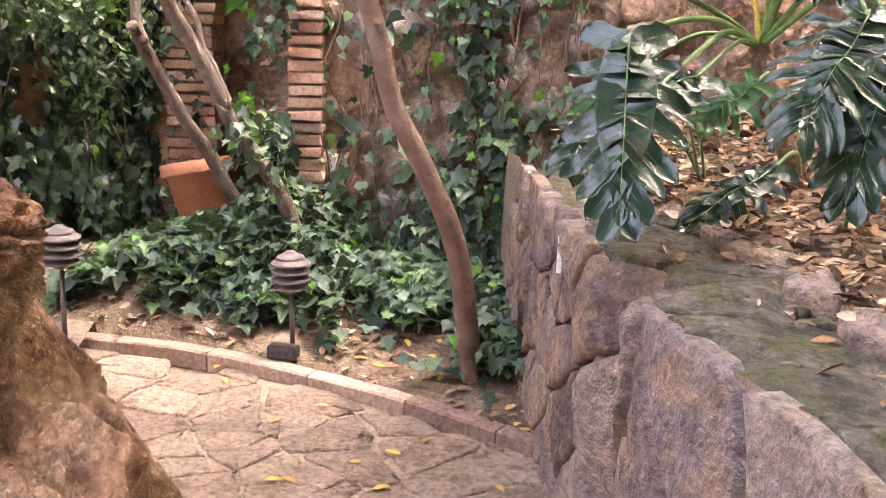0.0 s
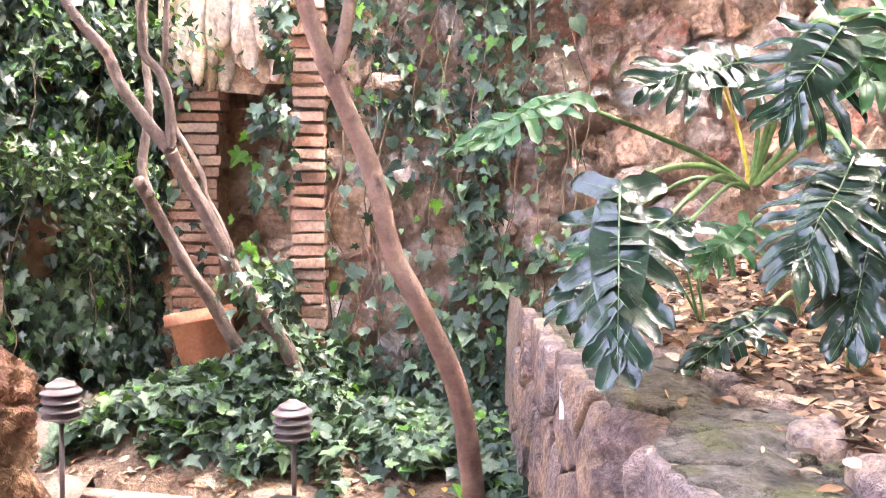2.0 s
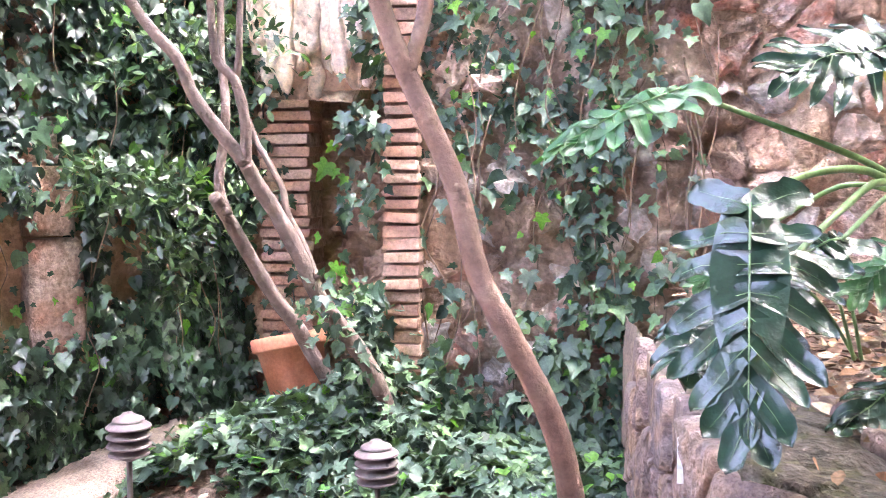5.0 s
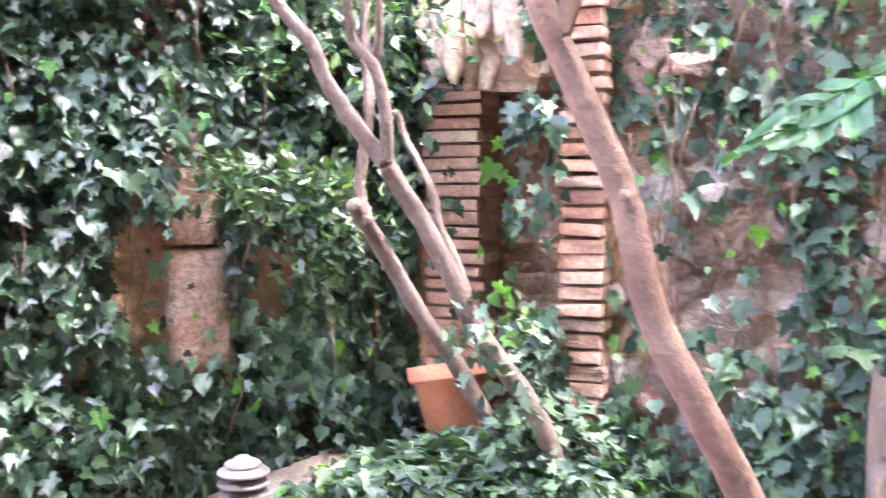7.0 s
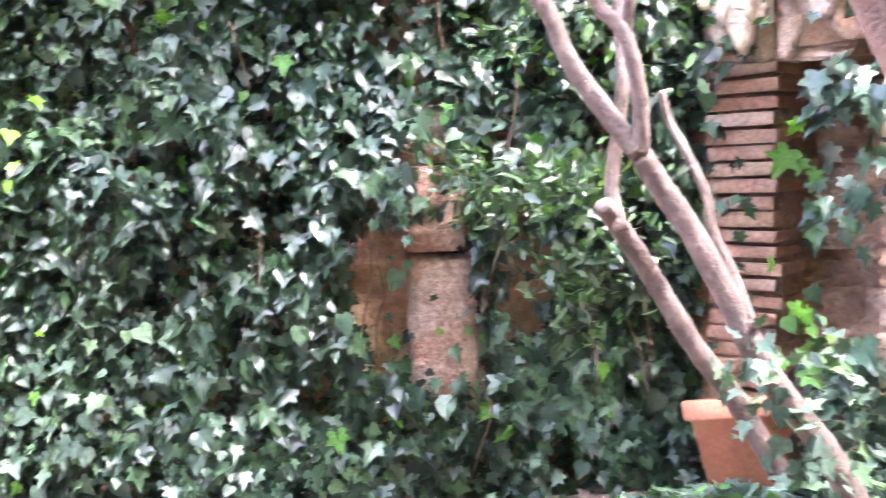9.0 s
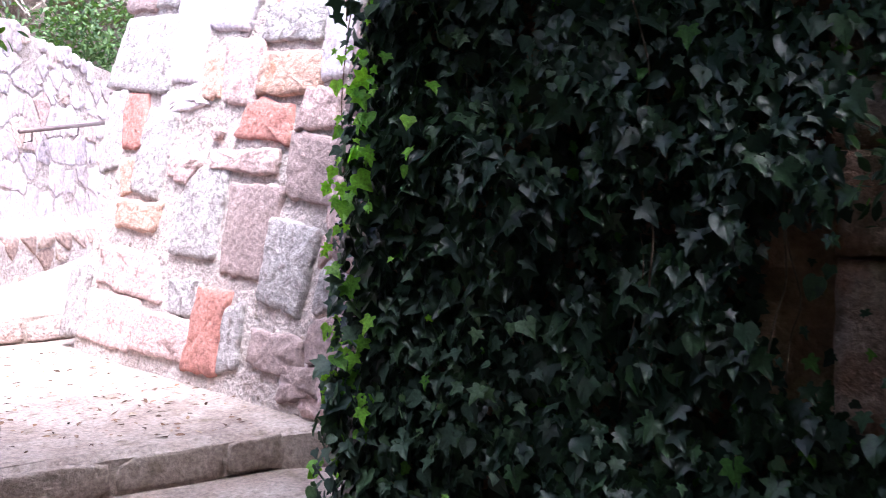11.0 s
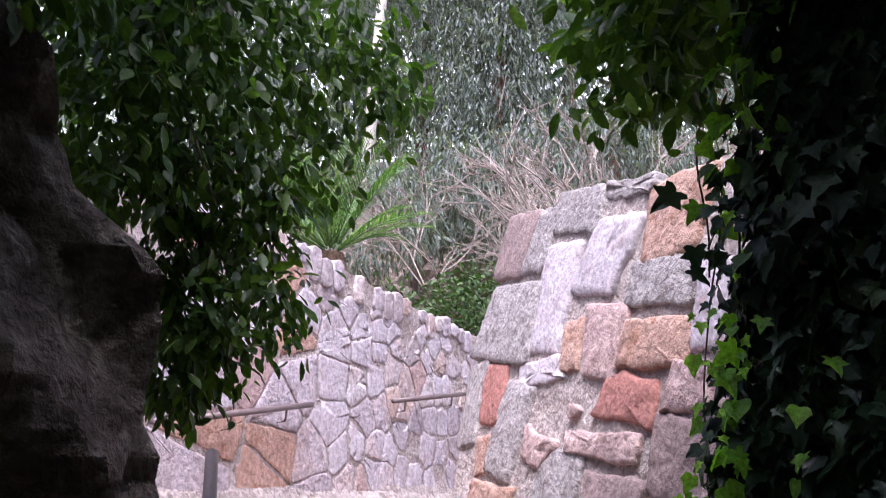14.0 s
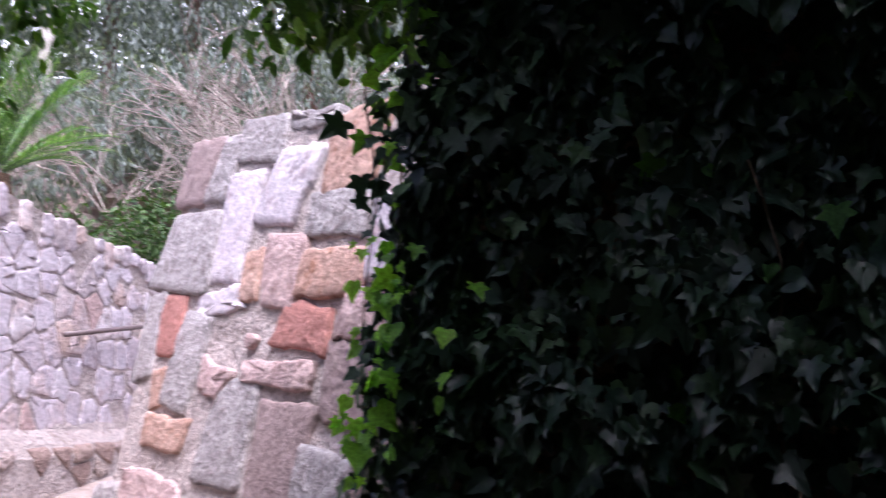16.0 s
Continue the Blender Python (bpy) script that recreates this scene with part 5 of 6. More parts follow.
# ---- recess: pale hanging tufa over the opening ----
cornice = holder("cornice", (-1.28, 5.2, 1.84))
rc = random.Random(5)
for k in range(17):
    # hanging drips, each a lumpy column narrowing to a blunt tip
    x = -0.25 + 0.60 * (k % 9) / 8 + (0.03 if k > 8 else 0.0) + rc.uniform(-0.015, 0.015)
    y = -x * 0.2 + (-0.10 if k > 8 else 0.0) + rc.uniform(-0.03, 0.03)
    low = 0.03 + 0.14 * abs(math.sin(k * 2.3)) - 0.10 * max(0.0, 1 - abs(x + 0.08) / 0.18) + (0.10 if k > 8 else 0.0)
    wide = rc.uniform(0.040, 0.058)
    bm = bmesh.new()
    hs = [0.0, 0.015, 0.05, 0.11, 0.19, 0.28, 0.38, 0.5, 0.65, 0.85, 1.3 - low]
    rd = [0.35, 0.6, 0.78, 0.88, 0.98, 1.02, 1.1, 1.15, 1.2, 1.25, 1.25]
    tube(bm, [(x + rc.uniform(-0.006, 0.006), y, low + h) for h in hs], [wide * f * rc.uniform(0.9, 1.12) for f in rd], 12)
    for q in bm.verts:
        q.co += Vector((1, 1, 0.2)) * 0.020 * noise.fractal(q.co * 9, 0.8, 2, 3)
    part("tufa_drip", bm, M_CORNICE, cornice, "", True)
part("tufa_block", rough_box(bmesh.new(), (0.66, 0.16, 1.0), (0.05, 0.02, 0.82), 0.02, 0.02, 3), M_CORNICE, cornice)
bm = bmesh.new()
rough_box(bm, (0.50, 0.24, 0.07), (0.02, 0.15, 0.08), 0.012, 0.02, 4)
bmesh.ops.subdivide_edges(bm, edges=list(bm.edges), cuts=7, use_grid_fill=True)
for q in bm.verts:
    q.co += Vector((0.4, 1, 1.2)) * 0.018 * noise.fractal(q.co * 6, 0.8, 2, 3)
part("ledge", bm, M_CORNICE, cornice, "orange-stained ledge")
tagged(cornice, "pale broken tufa hanging over the wall recess", "cornice")


# ---- pipe handrails ----
def pipe_rail(name, knots, r, brackets, label, group="handrails"):
    thing = holder(name, knots[0])
    o = np.array(knots[0])
    bm = bmesh.new()
    pts = [np.array(k) - o for k in knots]
    tube(bm, pts, [r] * len(pts), 16)
    bmesh.ops.bevel(bm, geom=[e for e in bm.edges if len(e.link_faces) == 2 and e.calc_face_angle(0) > 1.2], offset=r * 0.2, segments=2, affect="EDGES")
    part("pipe", bm, M_PIPE, thing, "", True)
    for a, b, c in brackets:
        bm = bmesh.new()
        tube(bm, [np.array(q) - o for q in (a, b, c)], [r * 0.42] * 3, 8)
        part("bracket", bm, M_PIPE, thing, "", True)
    return tagged(thing, label, "handrail", group)


def wall_rail_at(u0, v0, u1, v1, spots):
    f = lambda u: v0 + (v1 - v0) * (u - u0) / (u1 - u0)  # noqa: E731
    br = [(RAILW(u, f(u), 0.10), RAILW(u, f(u) - 0.10, 0.09), RAILW(u, f(u) - 0.12, -0.03)) for u in spots]
    return pipe_rail("handrail", [RAILW(u0, v0, 0.10), RAILW((u0 + u1) / 2, f((u0 + u1) / 2), 0.10), RAILW(u1, v1, 0.10)], 0.022, br, "brown metal pipe handrail bracketed to the rubble wall")


wall_rail_at(2.3, 1.785, 3.65, 1.96, (2.7, 3.33))
wall_rail_at(4.91, 2.07, 6.9, 2.30, (5.14, 6.09))
pipe_rail("handrail", [(-3.08, 1.955, 0.99), (-3.72, 1.76, 1.27), (-4.38, 1.56, 1.56)], 0.024, [((-3.88, 1.71, 1.34), (-3.87, 1.66, 1.27), (-3.84, 1.50, 1.25))], "brown metal pipe handrail rising beside the steps")

spot = holder("spotlight", (-2.93, 1.99, 0.80))
bm = bmesh.new()
spin_profile(bm, [(0.0, -0.05), (0.03, -0.05), (0.036, -0.03), (0.036, 0.02), (0.042, 0.022), (0.042, 0.04), (0.03, 0.04), (0.028, 0.02), (0.0, 0.015)], 24)
part("head", bm, M_BLACK, spot, "", True)
bm = bmesh.new()
tube(bm, [(0.0, -0.03, -0.01), (0.0, -0.08, -0.05), (0.0, -0.16, -0.08)], [0.01, 0.01, 0.01], 8)
part("bracket", bm, M_BLACK, spot, "", True)
spot.rotation_euler = (radians(-20), radians(70), 0)
tagged(spot, "small black spotlight fixed below the handrail end", "spotlight")

# ---- overhanging shrubs and trees ----
shrub_l = holder("hanging_shrub", (-3.3, 1.2, 3.0))
crown("crown", [((1.05, 0.50, 0.0), (0.40, 0.16, 0.25), 1000), ((-0.30, 0.42, -0.88), (0.16, 0.10, 0.22), 420), ((-0.30, 0.50, -1.16), (0.16, 0.08, 0.16), 380), ((-0.34, 0.60, -0.98), (0.12, 0.10, 0.22), 200), ((-0.38, 0.60, -0.62), (0.18, 0.12, 0.22), 180), ((-0.56, 0.63, -0.91), (0.2, 0.15, 0.25), 300), ((-0.37, 0.52, -1.18), (0.14, 0.10, 0.25), 240), ((-0.74, 0.74, -0.42), (0.2, 0.14, 0.22), 170), ((-0.66, 0.88, -0.18), (0.28, 0.2, 0.24), 430), ((-0.46, 0.58, -0.68), (0.22, 0.16, 0.28), 330), ((-0.42, 0.55, 0.15), (0.42, 0.42, 0.55), 1900), ((-0.10, 0.28, -0.55), (0.42, 0.26, 0.62), 1700), ((-0.25, 0.45, -0.15), (0.4, 0.35, 0.6), 1500), ((0.15, 0.15, 0.2), (0.75, 0.5, 1.0), 2600), ((-0.3, 0.3, 1.0), (0.9, 0.7, 0.6), 1800), ((0.9, 0.1, 0.5), (0.7, 0.5, 0.8), 1500), ((0.75, 0.42, 0.0), (0.6, 0.22, 0.55), 1500), ((1.5, 0.1, 0.3), (0.7, 0.4, 0.6), 1200)], 0.062, M_BUSH, shrub_l, 71, None, 0.9)
rb = random.Random(8)
for k in range(9):
    bm = bmesh.new()
    a = (0.3 - 0.1 * k, 0.0, 0.5 + 0.1 * (k % 3))
    b = (-0.1 - 0.09 * k + rb.uniform(-0.1, 0.1), 0.45 + rb.uniform(-0.1, 0.15), rb.uniform(-0.9, 0.4))
    limb(bm, [a, ((a[0] + b[0]) / 2, 0.3, (a[2] + b[2]) / 2 + 0.2), b], 0.012, 0.003, 6, 0.1, k)
    part("branch", bm, M_TWIG, shrub_l, "", True)
tagged(shrub_l, "leafy green shrub hanging over the rock face", "shrub")

tree_r = holder("overhanging_tree", (-2.6, 4.6, 4.3))
crown("crown", [((-1.22, -1.52, -1.38), (0.22, 0.20, 0.26), 480), ((-1.0, -1.45, -1.05), (0.42, 0.34, 0.42), 1300), ((-0.7, -1.35, -1.2), (0.45, 0.4, 0.5), 1300), ((-0.5, -1.0, -0.9), (0.7, 0.6, 0.6), 1400), ((0.1, -1.0, -0.6), (1.0, 0.8, 0.6), 1500), ((0.9, -0.8, -0.4), (1.0, 0.9, 0.6), 1300), ((-0.1, -1.2, 0.3), (1.0, 0.7, 0.5), 1400)], 0.085, M_BUSH, tree_r, 72, None, 0.35)
for k in range(8):
    bm = bmesh.new()
    b = (-1.2 + 0.28 * k + rb.uniform(-0.1, 0.1), -1.5 + rb.uniform(-0.2, 0.2), -1.0 + rb.uniform(-0.1, 0.3))
    limb(bm, [(0.6, 0.2, 0.0), (b[0] * 0.4 + 0.3, -0.6, -0.2), b], 0.03, 0.004, 7, 0.1, k + 20)
    part("branch", bm, M_BARK, tree_r, "", True)
tagged(tree_r, "dark leafy tree leaning over the ivy wall", "tree")

spray = holder("ivy_spray", (-3.45, 3.14, 2.62))
bm = bmesh.new()
tube(bm, curve_points([(0.02, 0.06, 0.0), (0.0, 0.03, -0.2), (-0.02, 0.06, -0.4), (0.02, 0.05, -0.55)], 12), [0.003] * 12, 5)
part("stem", bm, M_VINE, spray, "", True)
rr = np.random.RandomState(9)
for k, (x, y, z, s) in enumerate(((0.0, -0.03, -0.30, 0.10), (0.01, 0.03, -0.34, 0.075), (-0.01, 0.02, -0.46, 0.08), (0.0, 0.06, -0.24, 0.09), (0.02, 0.0, -0.53, 0.07), (0.0, 0.08, -0.40, 0.09))):
    leaf_mesh("leaf", IVY, np.array([(x, y, z)]), np.array([(0.1, -0.6 + 0.3 * k, -0.5)]), np.array([(0.9, -0.1, 0.4)]) + rr.normal(size=(1, 3)) * 0.2, np.array([s]), M_IVY_YOUNG if k % 2 else M_IVY, spray, "")
tagged(spray, "ivy spray hanging free at the wall end", "ivy")

# tall tree added out of view so that its canopy shades the garden
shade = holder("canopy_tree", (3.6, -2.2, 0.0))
bm = bmesh.new()
limb(bm, [(0, 0, -0.1), (0.05, 0.05, 1.5), (-0.1, 0.2, 3.2), (-0.5, 0.8, 5.2)], 0.24, 0.14, 14, 0.08, 1)
part("trunk", bm, M_BARK, shade, "", True)
for k, (x, y, z) in enumerate(((-4.5, 1.5, 5.6), (-3.5, 5.0, 5.7), (-1.0, 6.5, 5.6), (-5.5, 4.0, 5.8), (0.3, 3.0, 5.5), (-2.5, -1.5, 5.6))):
    bm = bmesh.new()
    limb(bm, [(-0.4, 0.7, 4.9), (x * 0.5, y * 0.5 + 0.3, 5.6), (x, y, z)], 0.09, 0.02, 9, 0.1, k)
    part("limb", bm, M_BARK, shade, "", True)
rs = np.random.RandomState(3)
n_can = 50000
pc = np.stack([rs.uniform(-5.0, 4.6, n_can), rs.uniform(-5.8, 9.0, n_can), rs.uniform(5.0, 6.6, n_can)], 1)
clump = noise2(pc[:, 0], pc[:, 1], 0.8, 12)
# thinned and holed so more light falls on the back wall and cornice
thin = (pc[:, 1] > 4.8) & (pc[:, 0] > -1.8) & (rs.rand(n_can) < 0.55)
pc = pc[(clump > -0.56) & ~thin & (np.hypot(pc[:, 0] + 3.15, pc[:, 1] - 7.1) > 0.8)]
leaf_mesh("crown", OVAL, pc, rs.normal(size=(len(pc), 3)), rs.normal(size=(len(pc), 3)) * 0.5 + np.array((0, 0, 1)), rs.uniform(0.2, 0.34, len(pc)), M_BUSH, shade, "")
tagged(shade, "unseen tree added so that its canopy shades the path", "tree")


# ---- beyond the stair wall ----
def leaflets_along(name, base, tip, sag, leaflet, count, material, parent, seed):
    r = np.random.RandomState(seed)
    b, t = np.array(base, float), np.array(tip, float)
    s = np.linspace(0.08, 1, count)
    mid = b[None] + (t - b)[None] * s[:, None] + np.array((0, 0, 1.0)) * (sag * np.sin(np.pi * s * 0.75) - sag * 0.4 * s * s)[:, None]
    d = np.gradient(mid, axis=0)
    d /= np.linalg.norm(d, axis=1)[:, None]
    side = np.cross(d, np.array((0, 0, 1.0)))
    side /= np.linalg.norm(side, axis=1)[:, None]
    places = np.concatenate([mid, mid])
    tips = np.concatenate([side * 0.8 + d * 0.8, -side * 0.8 + d * 0.8]) + np.array((0, 0, 0.15)) + r.normal(size=(2 * count, 3)) * 0.08
    outs = np.tile(np.array((0, 0, 1.0)), (2 * count, 1)) + r.normal(size=(2 * count, 3)) * 0.15
    sizes = leaflet * np.concatenate([np.sin(np.pi * (0.12 + 0.8 * s))] * 2)
    thin = (OVAL[0] * np.array((0.22, 1, 0.3)), OVAL[1])
    ob = leaf_mesh(name, thin, places, tips, outs, sizes, material, parent, "")
    bm = bmesh.new()
    tube(bm, mid, list(np.linspace(0.010, 0.003, count)), 5)
    part("rachis", bm, M_STALK, ob, "", True)
    return ob


cycad = holder("cycad", (-10.0, 0.95, 2.95))
bm = bmesh.new()
tube(bm, [(0, 0, -0.1), (0, 0, 0.35), (0, 0, 0.6)], [0.17, 0.19, 0.13], 14)
part("trunk", bm, M_PSTEM, cycad)
rcy = random.Random(4)
for k in range(26):
    a, e = k * 2.399, rcy.uniform(0.15, 1.1)
    ln = rcy.uniform(1.05, 1.4)
    leaflets_along("frond", (0, 0, 0.58), (math.cos(a) * math.cos(e) * ln, math.sin(a) * math.cos(e) * ln, 0.58 + math.sin(e) * ln * 0.9), 0.16, 0.20, 34, M_PALM, cycad, k)
tagged(cycad, "green cycad with stiff arching fronds above the wall", "cycad")


def bare_bush(base, height, spread_by, seed, aim=(0, 0, 1)):
    thing = holder("bare_shrub", base)
    rnd = random.Random(seed)
    verts, faces = [], []

    def grow(p, d, ln, r, depth):
        q = p + d * ln
        x = d.orthogonal().normalized()
        y = d.cross(x)
        k = len(verts)
        for c, rad in ((p, r), (q, r * 0.7)):
            for j in range(4):
                a = j * math.pi / 2
                verts.append(c + (x * math.cos(a) + y * math.sin(a)) * rad)
        for j in range(4):
            faces.append((k + j, k + (j + 1) % 4, k + 4 + (j + 1) % 4, k + 4 + j))
        if depth:
            for _ in range(3 if depth > 1 else 2):
                nd = (d + Vector((rnd.uniform(-1, 1), rnd.uniform(-1, 1), rnd.uniform(-0.7, 0.6))) * spread_by).normalized()
                grow(p + d * ln * rnd.uniform(0.45, 1.0), nd, ln * rnd.uniform(0.6, 0.9), max(0.0045, r * 0.7), depth - 1)

    for k in range(4):
        verts.clear()
        faces.clear()
        d = (Vector(aim) + Vector((rnd.uniform(-1, 1), rnd.uniform(-1, 1), rnd.uniform(-0.1, 0.6)))).normalized()
        grow(Vector((rnd.uniform(-0.2, 0.2), rnd.uniform(-0.2, 0.2), 0)), d, height * 0.38, 0.016, 4)
        mesh_from("stem", list(verts), list(faces), M_TWIG, thing)
    return tagged(thing, "bare grey shrub with a tangle of fine twigs", "shrub", "bare shrubs")


bare_bush((-8.5, 3.05, 2.9), 1.7, 0.8, 11, (-0.25, -0.5, 0.55))
bare_bush((-9.3, 3.35, 2.9), 2.0, 0.8, 12, (-0.1, -0.45, 0.7))
bare_bush((-12.4, 3.0, 3.3), 2.0, 0.8, 13, (0.1, -0.2, 0.8))

hedge = holder("hedge", (-12.2, 2.75, 3.0))
crown("foliage", [((0, 0, 0.30), (0.9, 1.0, 0.55), 3000), ((-0.6, -1.4, 0.2), (0.8, 0.9, 0.5), 1200)], 0.085, M_HEDGE, hedge, 81, None, 0.1)
tagged(hedge, "low dark green hedge behind the stair wall", "hedge")

grass = leaf_mesh("grass", (OVAL[0] * np.array((0.12, 1, 0.2)), OVAL[1]), *(lambda r, n: (np.array([STAIRW(a, stair_wall_top(a) - 0.03, -b) for a, b in zip(r.uniform(-1.2, 1.6, n), r.uniform(0.25, 1.1, n))]) + np.array((0, 0, 0.03)), r.normal(size=(n, 3)) * 0.45 + np.array((0, 0, 1.0)), r.normal(size=(n, 3)), r.uniform(0.12, 0.3, n)))(np.random.RandomState(6), 900), M_HEDGE)
tagged(grass, "tufts of grass along the top of the stair wall", "grass")

# far rock face and grey-green trees that close the view
far_wall = wall_body("wall_far", (-24.0, -12.0), (-19.0, 14.0), 1.0, 3.0, 8.6, M_FARWALL, 0.25, 0.5, 41, "far brown rock face", 0.3)


def far_tree(base, height, blobs, seed, label, trunk_r=0.22, trunk_mat=None):
    thing = holder("tree", base)
    bm = bmesh.new()
    limb(bm, [(0, 0, -0.5), (0.1, 0.1, height * 0.4), (-0.1, 0.2, height * 0.8), (0, 0.1, height)], trunk_r, trunk_r * 0.45, 12, 0.06, seed)
    part("trunk", bm, trunk_mat or M_BARK, thing, "", True)
    if blobs:
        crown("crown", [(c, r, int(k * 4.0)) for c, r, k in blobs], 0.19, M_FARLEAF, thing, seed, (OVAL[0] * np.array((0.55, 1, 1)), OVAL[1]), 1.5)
    return tagged(thing, label, "tree", "far trees")


far_tree((-22.5, 2.5, 7.0), 9.0, [((0.5, 0.3, 3.6), (1.6, 2.4, 2.6), 2600), ((0.3, 1.2, 6.5), (1.6, 2.6, 2.6), 2200), ((0, -2.0, 7.0), (1.6, 2.4, 2.4), 1800)], 91, "tall grey-green weeping tree above the rock face")
far_tree((-23.5, 8.0, 7.0), 8.0, [((0, 0, 3.0), (1.8, 2.8, 2.8), 2600), ((0, 0.5, 6.5), (1.8, 3.0, 2.4), 2000)], 92, "wide grey-green tree behind the terrace")
far_tree((-24.5, -5.0, 7.0), 9.0, [((0, 0, 4.0), (1.8, 3.0, 3.0), 2400), ((0, 0, 8.0), (1.8, 3.4, 2.4), 2000)], 93, "wide grey-green tree beside a pale trunk")
far_tree((-26.5, 4.5, 8.0), 14.0, [((0, 0, 9.0), (2, 6.0, 4.0), 3600)], 94, "tall hazy tree far behind")
far_tree((-17.6, 0.12, 4.8), 8.0, [((0.5, 0.1, 1.0), (0.7, 1.3, 1.3), 500)], 95, "straight pale tree trunk on the hillside", 0.14, M_PALETRUNK)
far_tree((-21.0, 5.0, 5.5), 5.0, [((0.5, 0, 2.2), (1.6, 2.6, 1.6), 2200), ((0.8, -2.6, 1.6), (1.4, 2.2, 1.5), 1800)], 96, "hazy grey-green tree in front of the rock face")
far_tree((-20.5, -3.5, 5.0), 5.0, [((0.5, 0, 2.6), (1.6, 2.6, 2.0), 2200)], 97, "hazy grey-green tree beside the rock face")
far_tree((-25.0, 0.5, 8.0), 10.0, [((0, 0.0, 4.0), (1.6, 3.4, 3.0), 3200), ((0, 1.0, 8.0), (1.6, 4.4, 3.0), 2800)], 98, "tall grey tree behind the rock face")
bare_bush((-13.5, 3.6, 3.6), 2.6, 0.75, 14, (0.2, -0.3, 0.9))
bare_bush((-15.5, 1.6, 4.2), 2.6, 0.8, 15, (0.1, 0.1, 1.0))

rwood = np.random.RandomState(17)
n_w = 16000
pw = np.stack([rwood.uniform(-36, -30, n_w), rwood.uniform(-26, 26, n_w), rwood.uniform(6, 27, n_w)], 1)
pw = pw[noise2(pw[:, 1], pw[:, 2], 0.35, 20) > -0.22]
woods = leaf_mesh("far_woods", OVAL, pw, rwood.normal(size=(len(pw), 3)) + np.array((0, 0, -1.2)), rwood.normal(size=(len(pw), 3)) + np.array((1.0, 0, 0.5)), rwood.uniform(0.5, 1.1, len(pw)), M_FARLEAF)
tagged(woods, "hazy grey-green woods on the far slope", "woods")


# ---- single stones, bricks, flags and leaves ----
BIG = []


def big_stone(u, v, w, h, lean, slope, taper, material):
    """A large squared stone of the stair wall, its face a worn quadrilateral."""
    rnd = random.Random(int(u * 1000 + v * 77))
    BIG.append((u, v, w, h))
    w, h = w * 1.12, h * 1.08
    quad = []
    for su, sv, f in ((-1, -1, 1 / taper**0.5), (1, -1, 1 / taper**0.5), (1, 1, taper**0.5), (-1, 1, taper**0.5)):
        a, b = su * w / 2 * f, sv * h / 2
        quad.append((u + a + b * lean, v + b + a * slope))
    mids = []
    for p, q in zip(quad, quad[1:] + quad[:1]):
        for f in (0.0, 0.33, 0.67):
            mids.append((p[0] + (q[0] - p[0]) * f + rnd.gauss(0, 0.008), p[1] + (q[1] - p[1]) * f + rnd.gauss(0, 0.008)))
    stone_piece("stone", mids, STAIRW, material, wall_stair, 0.004, 0.020, 0.05, rnd, 0.6)


big_stone(0.66, 2.16, 0.43, 0.65, 0.03, 0.13, 1.46, M_STONE_LILAC)
big_stone(0.05, 2.30, 0.50, 0.38, -0.62, 0.21, 0.96, M_STONE_LILAC)
big_stone(1.35, 2.09, 0.90, 0.50, -0.16, 0.12, 0.84, M_STONE_GREY)
big_stone(1.50, 2.66, 0.54, 0.45, -0.25, 0.15, 1.14, M_STONE_BROWN)
big_stone(1.04, 2.60, 0.31, 0.41, -0.26, 0.13, 0.84, M_STONE_GREY)
big_stone(0.56, 2.69, 0.64, 0.28, 0.03, 0.20, 0.98, M_STONE_GREY)
big_stone(-0.09, 2.67, 0.53, 0.11, 0.32, 0.18, 1.15, M_STONE_GREY)
big_stone(-0.63, 2.37, 0.50, 0.40, -0.09, 0.04, 1.25, M_STONE_ORANGE)
big_stone(-0.59, 2.04, 0.58, 0.23, -0.00, 0.09, 1.08, M_STONE_GREY)
big_stone(-0.65, 1.74, 0.60, 0.23, -0.05, 0.07, 1.01, M_STONE_ORANGE)
big_stone(-1.08, 1.86, 0.25, 0.39, 0.01, 0.09, 1.24, M_STONE_LILAC)
big_stone(0.26, 1.83, 0.23, 0.28, 0.01, 0.08, 1.05, M_STONE_ORANGE)
big_stone(-0.11, 1.81, 0.41, 0.39, 0.06, 0.13, 1.31, M_STONE_PINK)
big_stone(-0.47, 1.48, 0.51, 0.21, -0.22, 0.11, 0.77, M_STONE_RED)
big_stone(-0.28, 1.27, 0.72, 0.13, -0.03, 0.06, 1.03, M_STONE_PINK)
big_stone(1.33, 1.61, 0.34, 0.38, 0.22, 0.04, 1.34, M_STONE_RED)
big_stone(0.64, 1.70, 0.57, 0.16, 0.43, -0.05, 0.88, M_STONE_LILAC)
big_stone(-0.47, 0.88, 0.49, 0.49, -0.11, 0.04, 1.30, M_STONE_BROWN)
big_stone(0.13, 0.98, 0.48, 0.52, -0.09, 0.05, 0.86, M_STONE_GREY)
big_stone(-0.92, 0.70, 0.42, 0.43, -0.14, 0.15, 1.18, M_STONE_GREY)
big_stone(-1.02, 1.21, 0.46, 0.33, 0.12, 0.10, 0.90, M_STONE_BROWN)
big_stone(0.46, 1.26, 0.37, 0.17, -0.49, 0.21, 1.56, M_STONE_PINK)
big_stone(0.92, 1.37, 0.40, 0.55, -0.21, 0.18, 1.04, M_STONE_GREY)
big_stone(1.68, 1.56, 0.31, 0.55, 0.05, -0.10, 1.05, M_STONE_GREY)
big_stone(0.90, 0.57, 0.64, 0.29, 0.40, 0.06, 0.87, M_STONE_PINK)
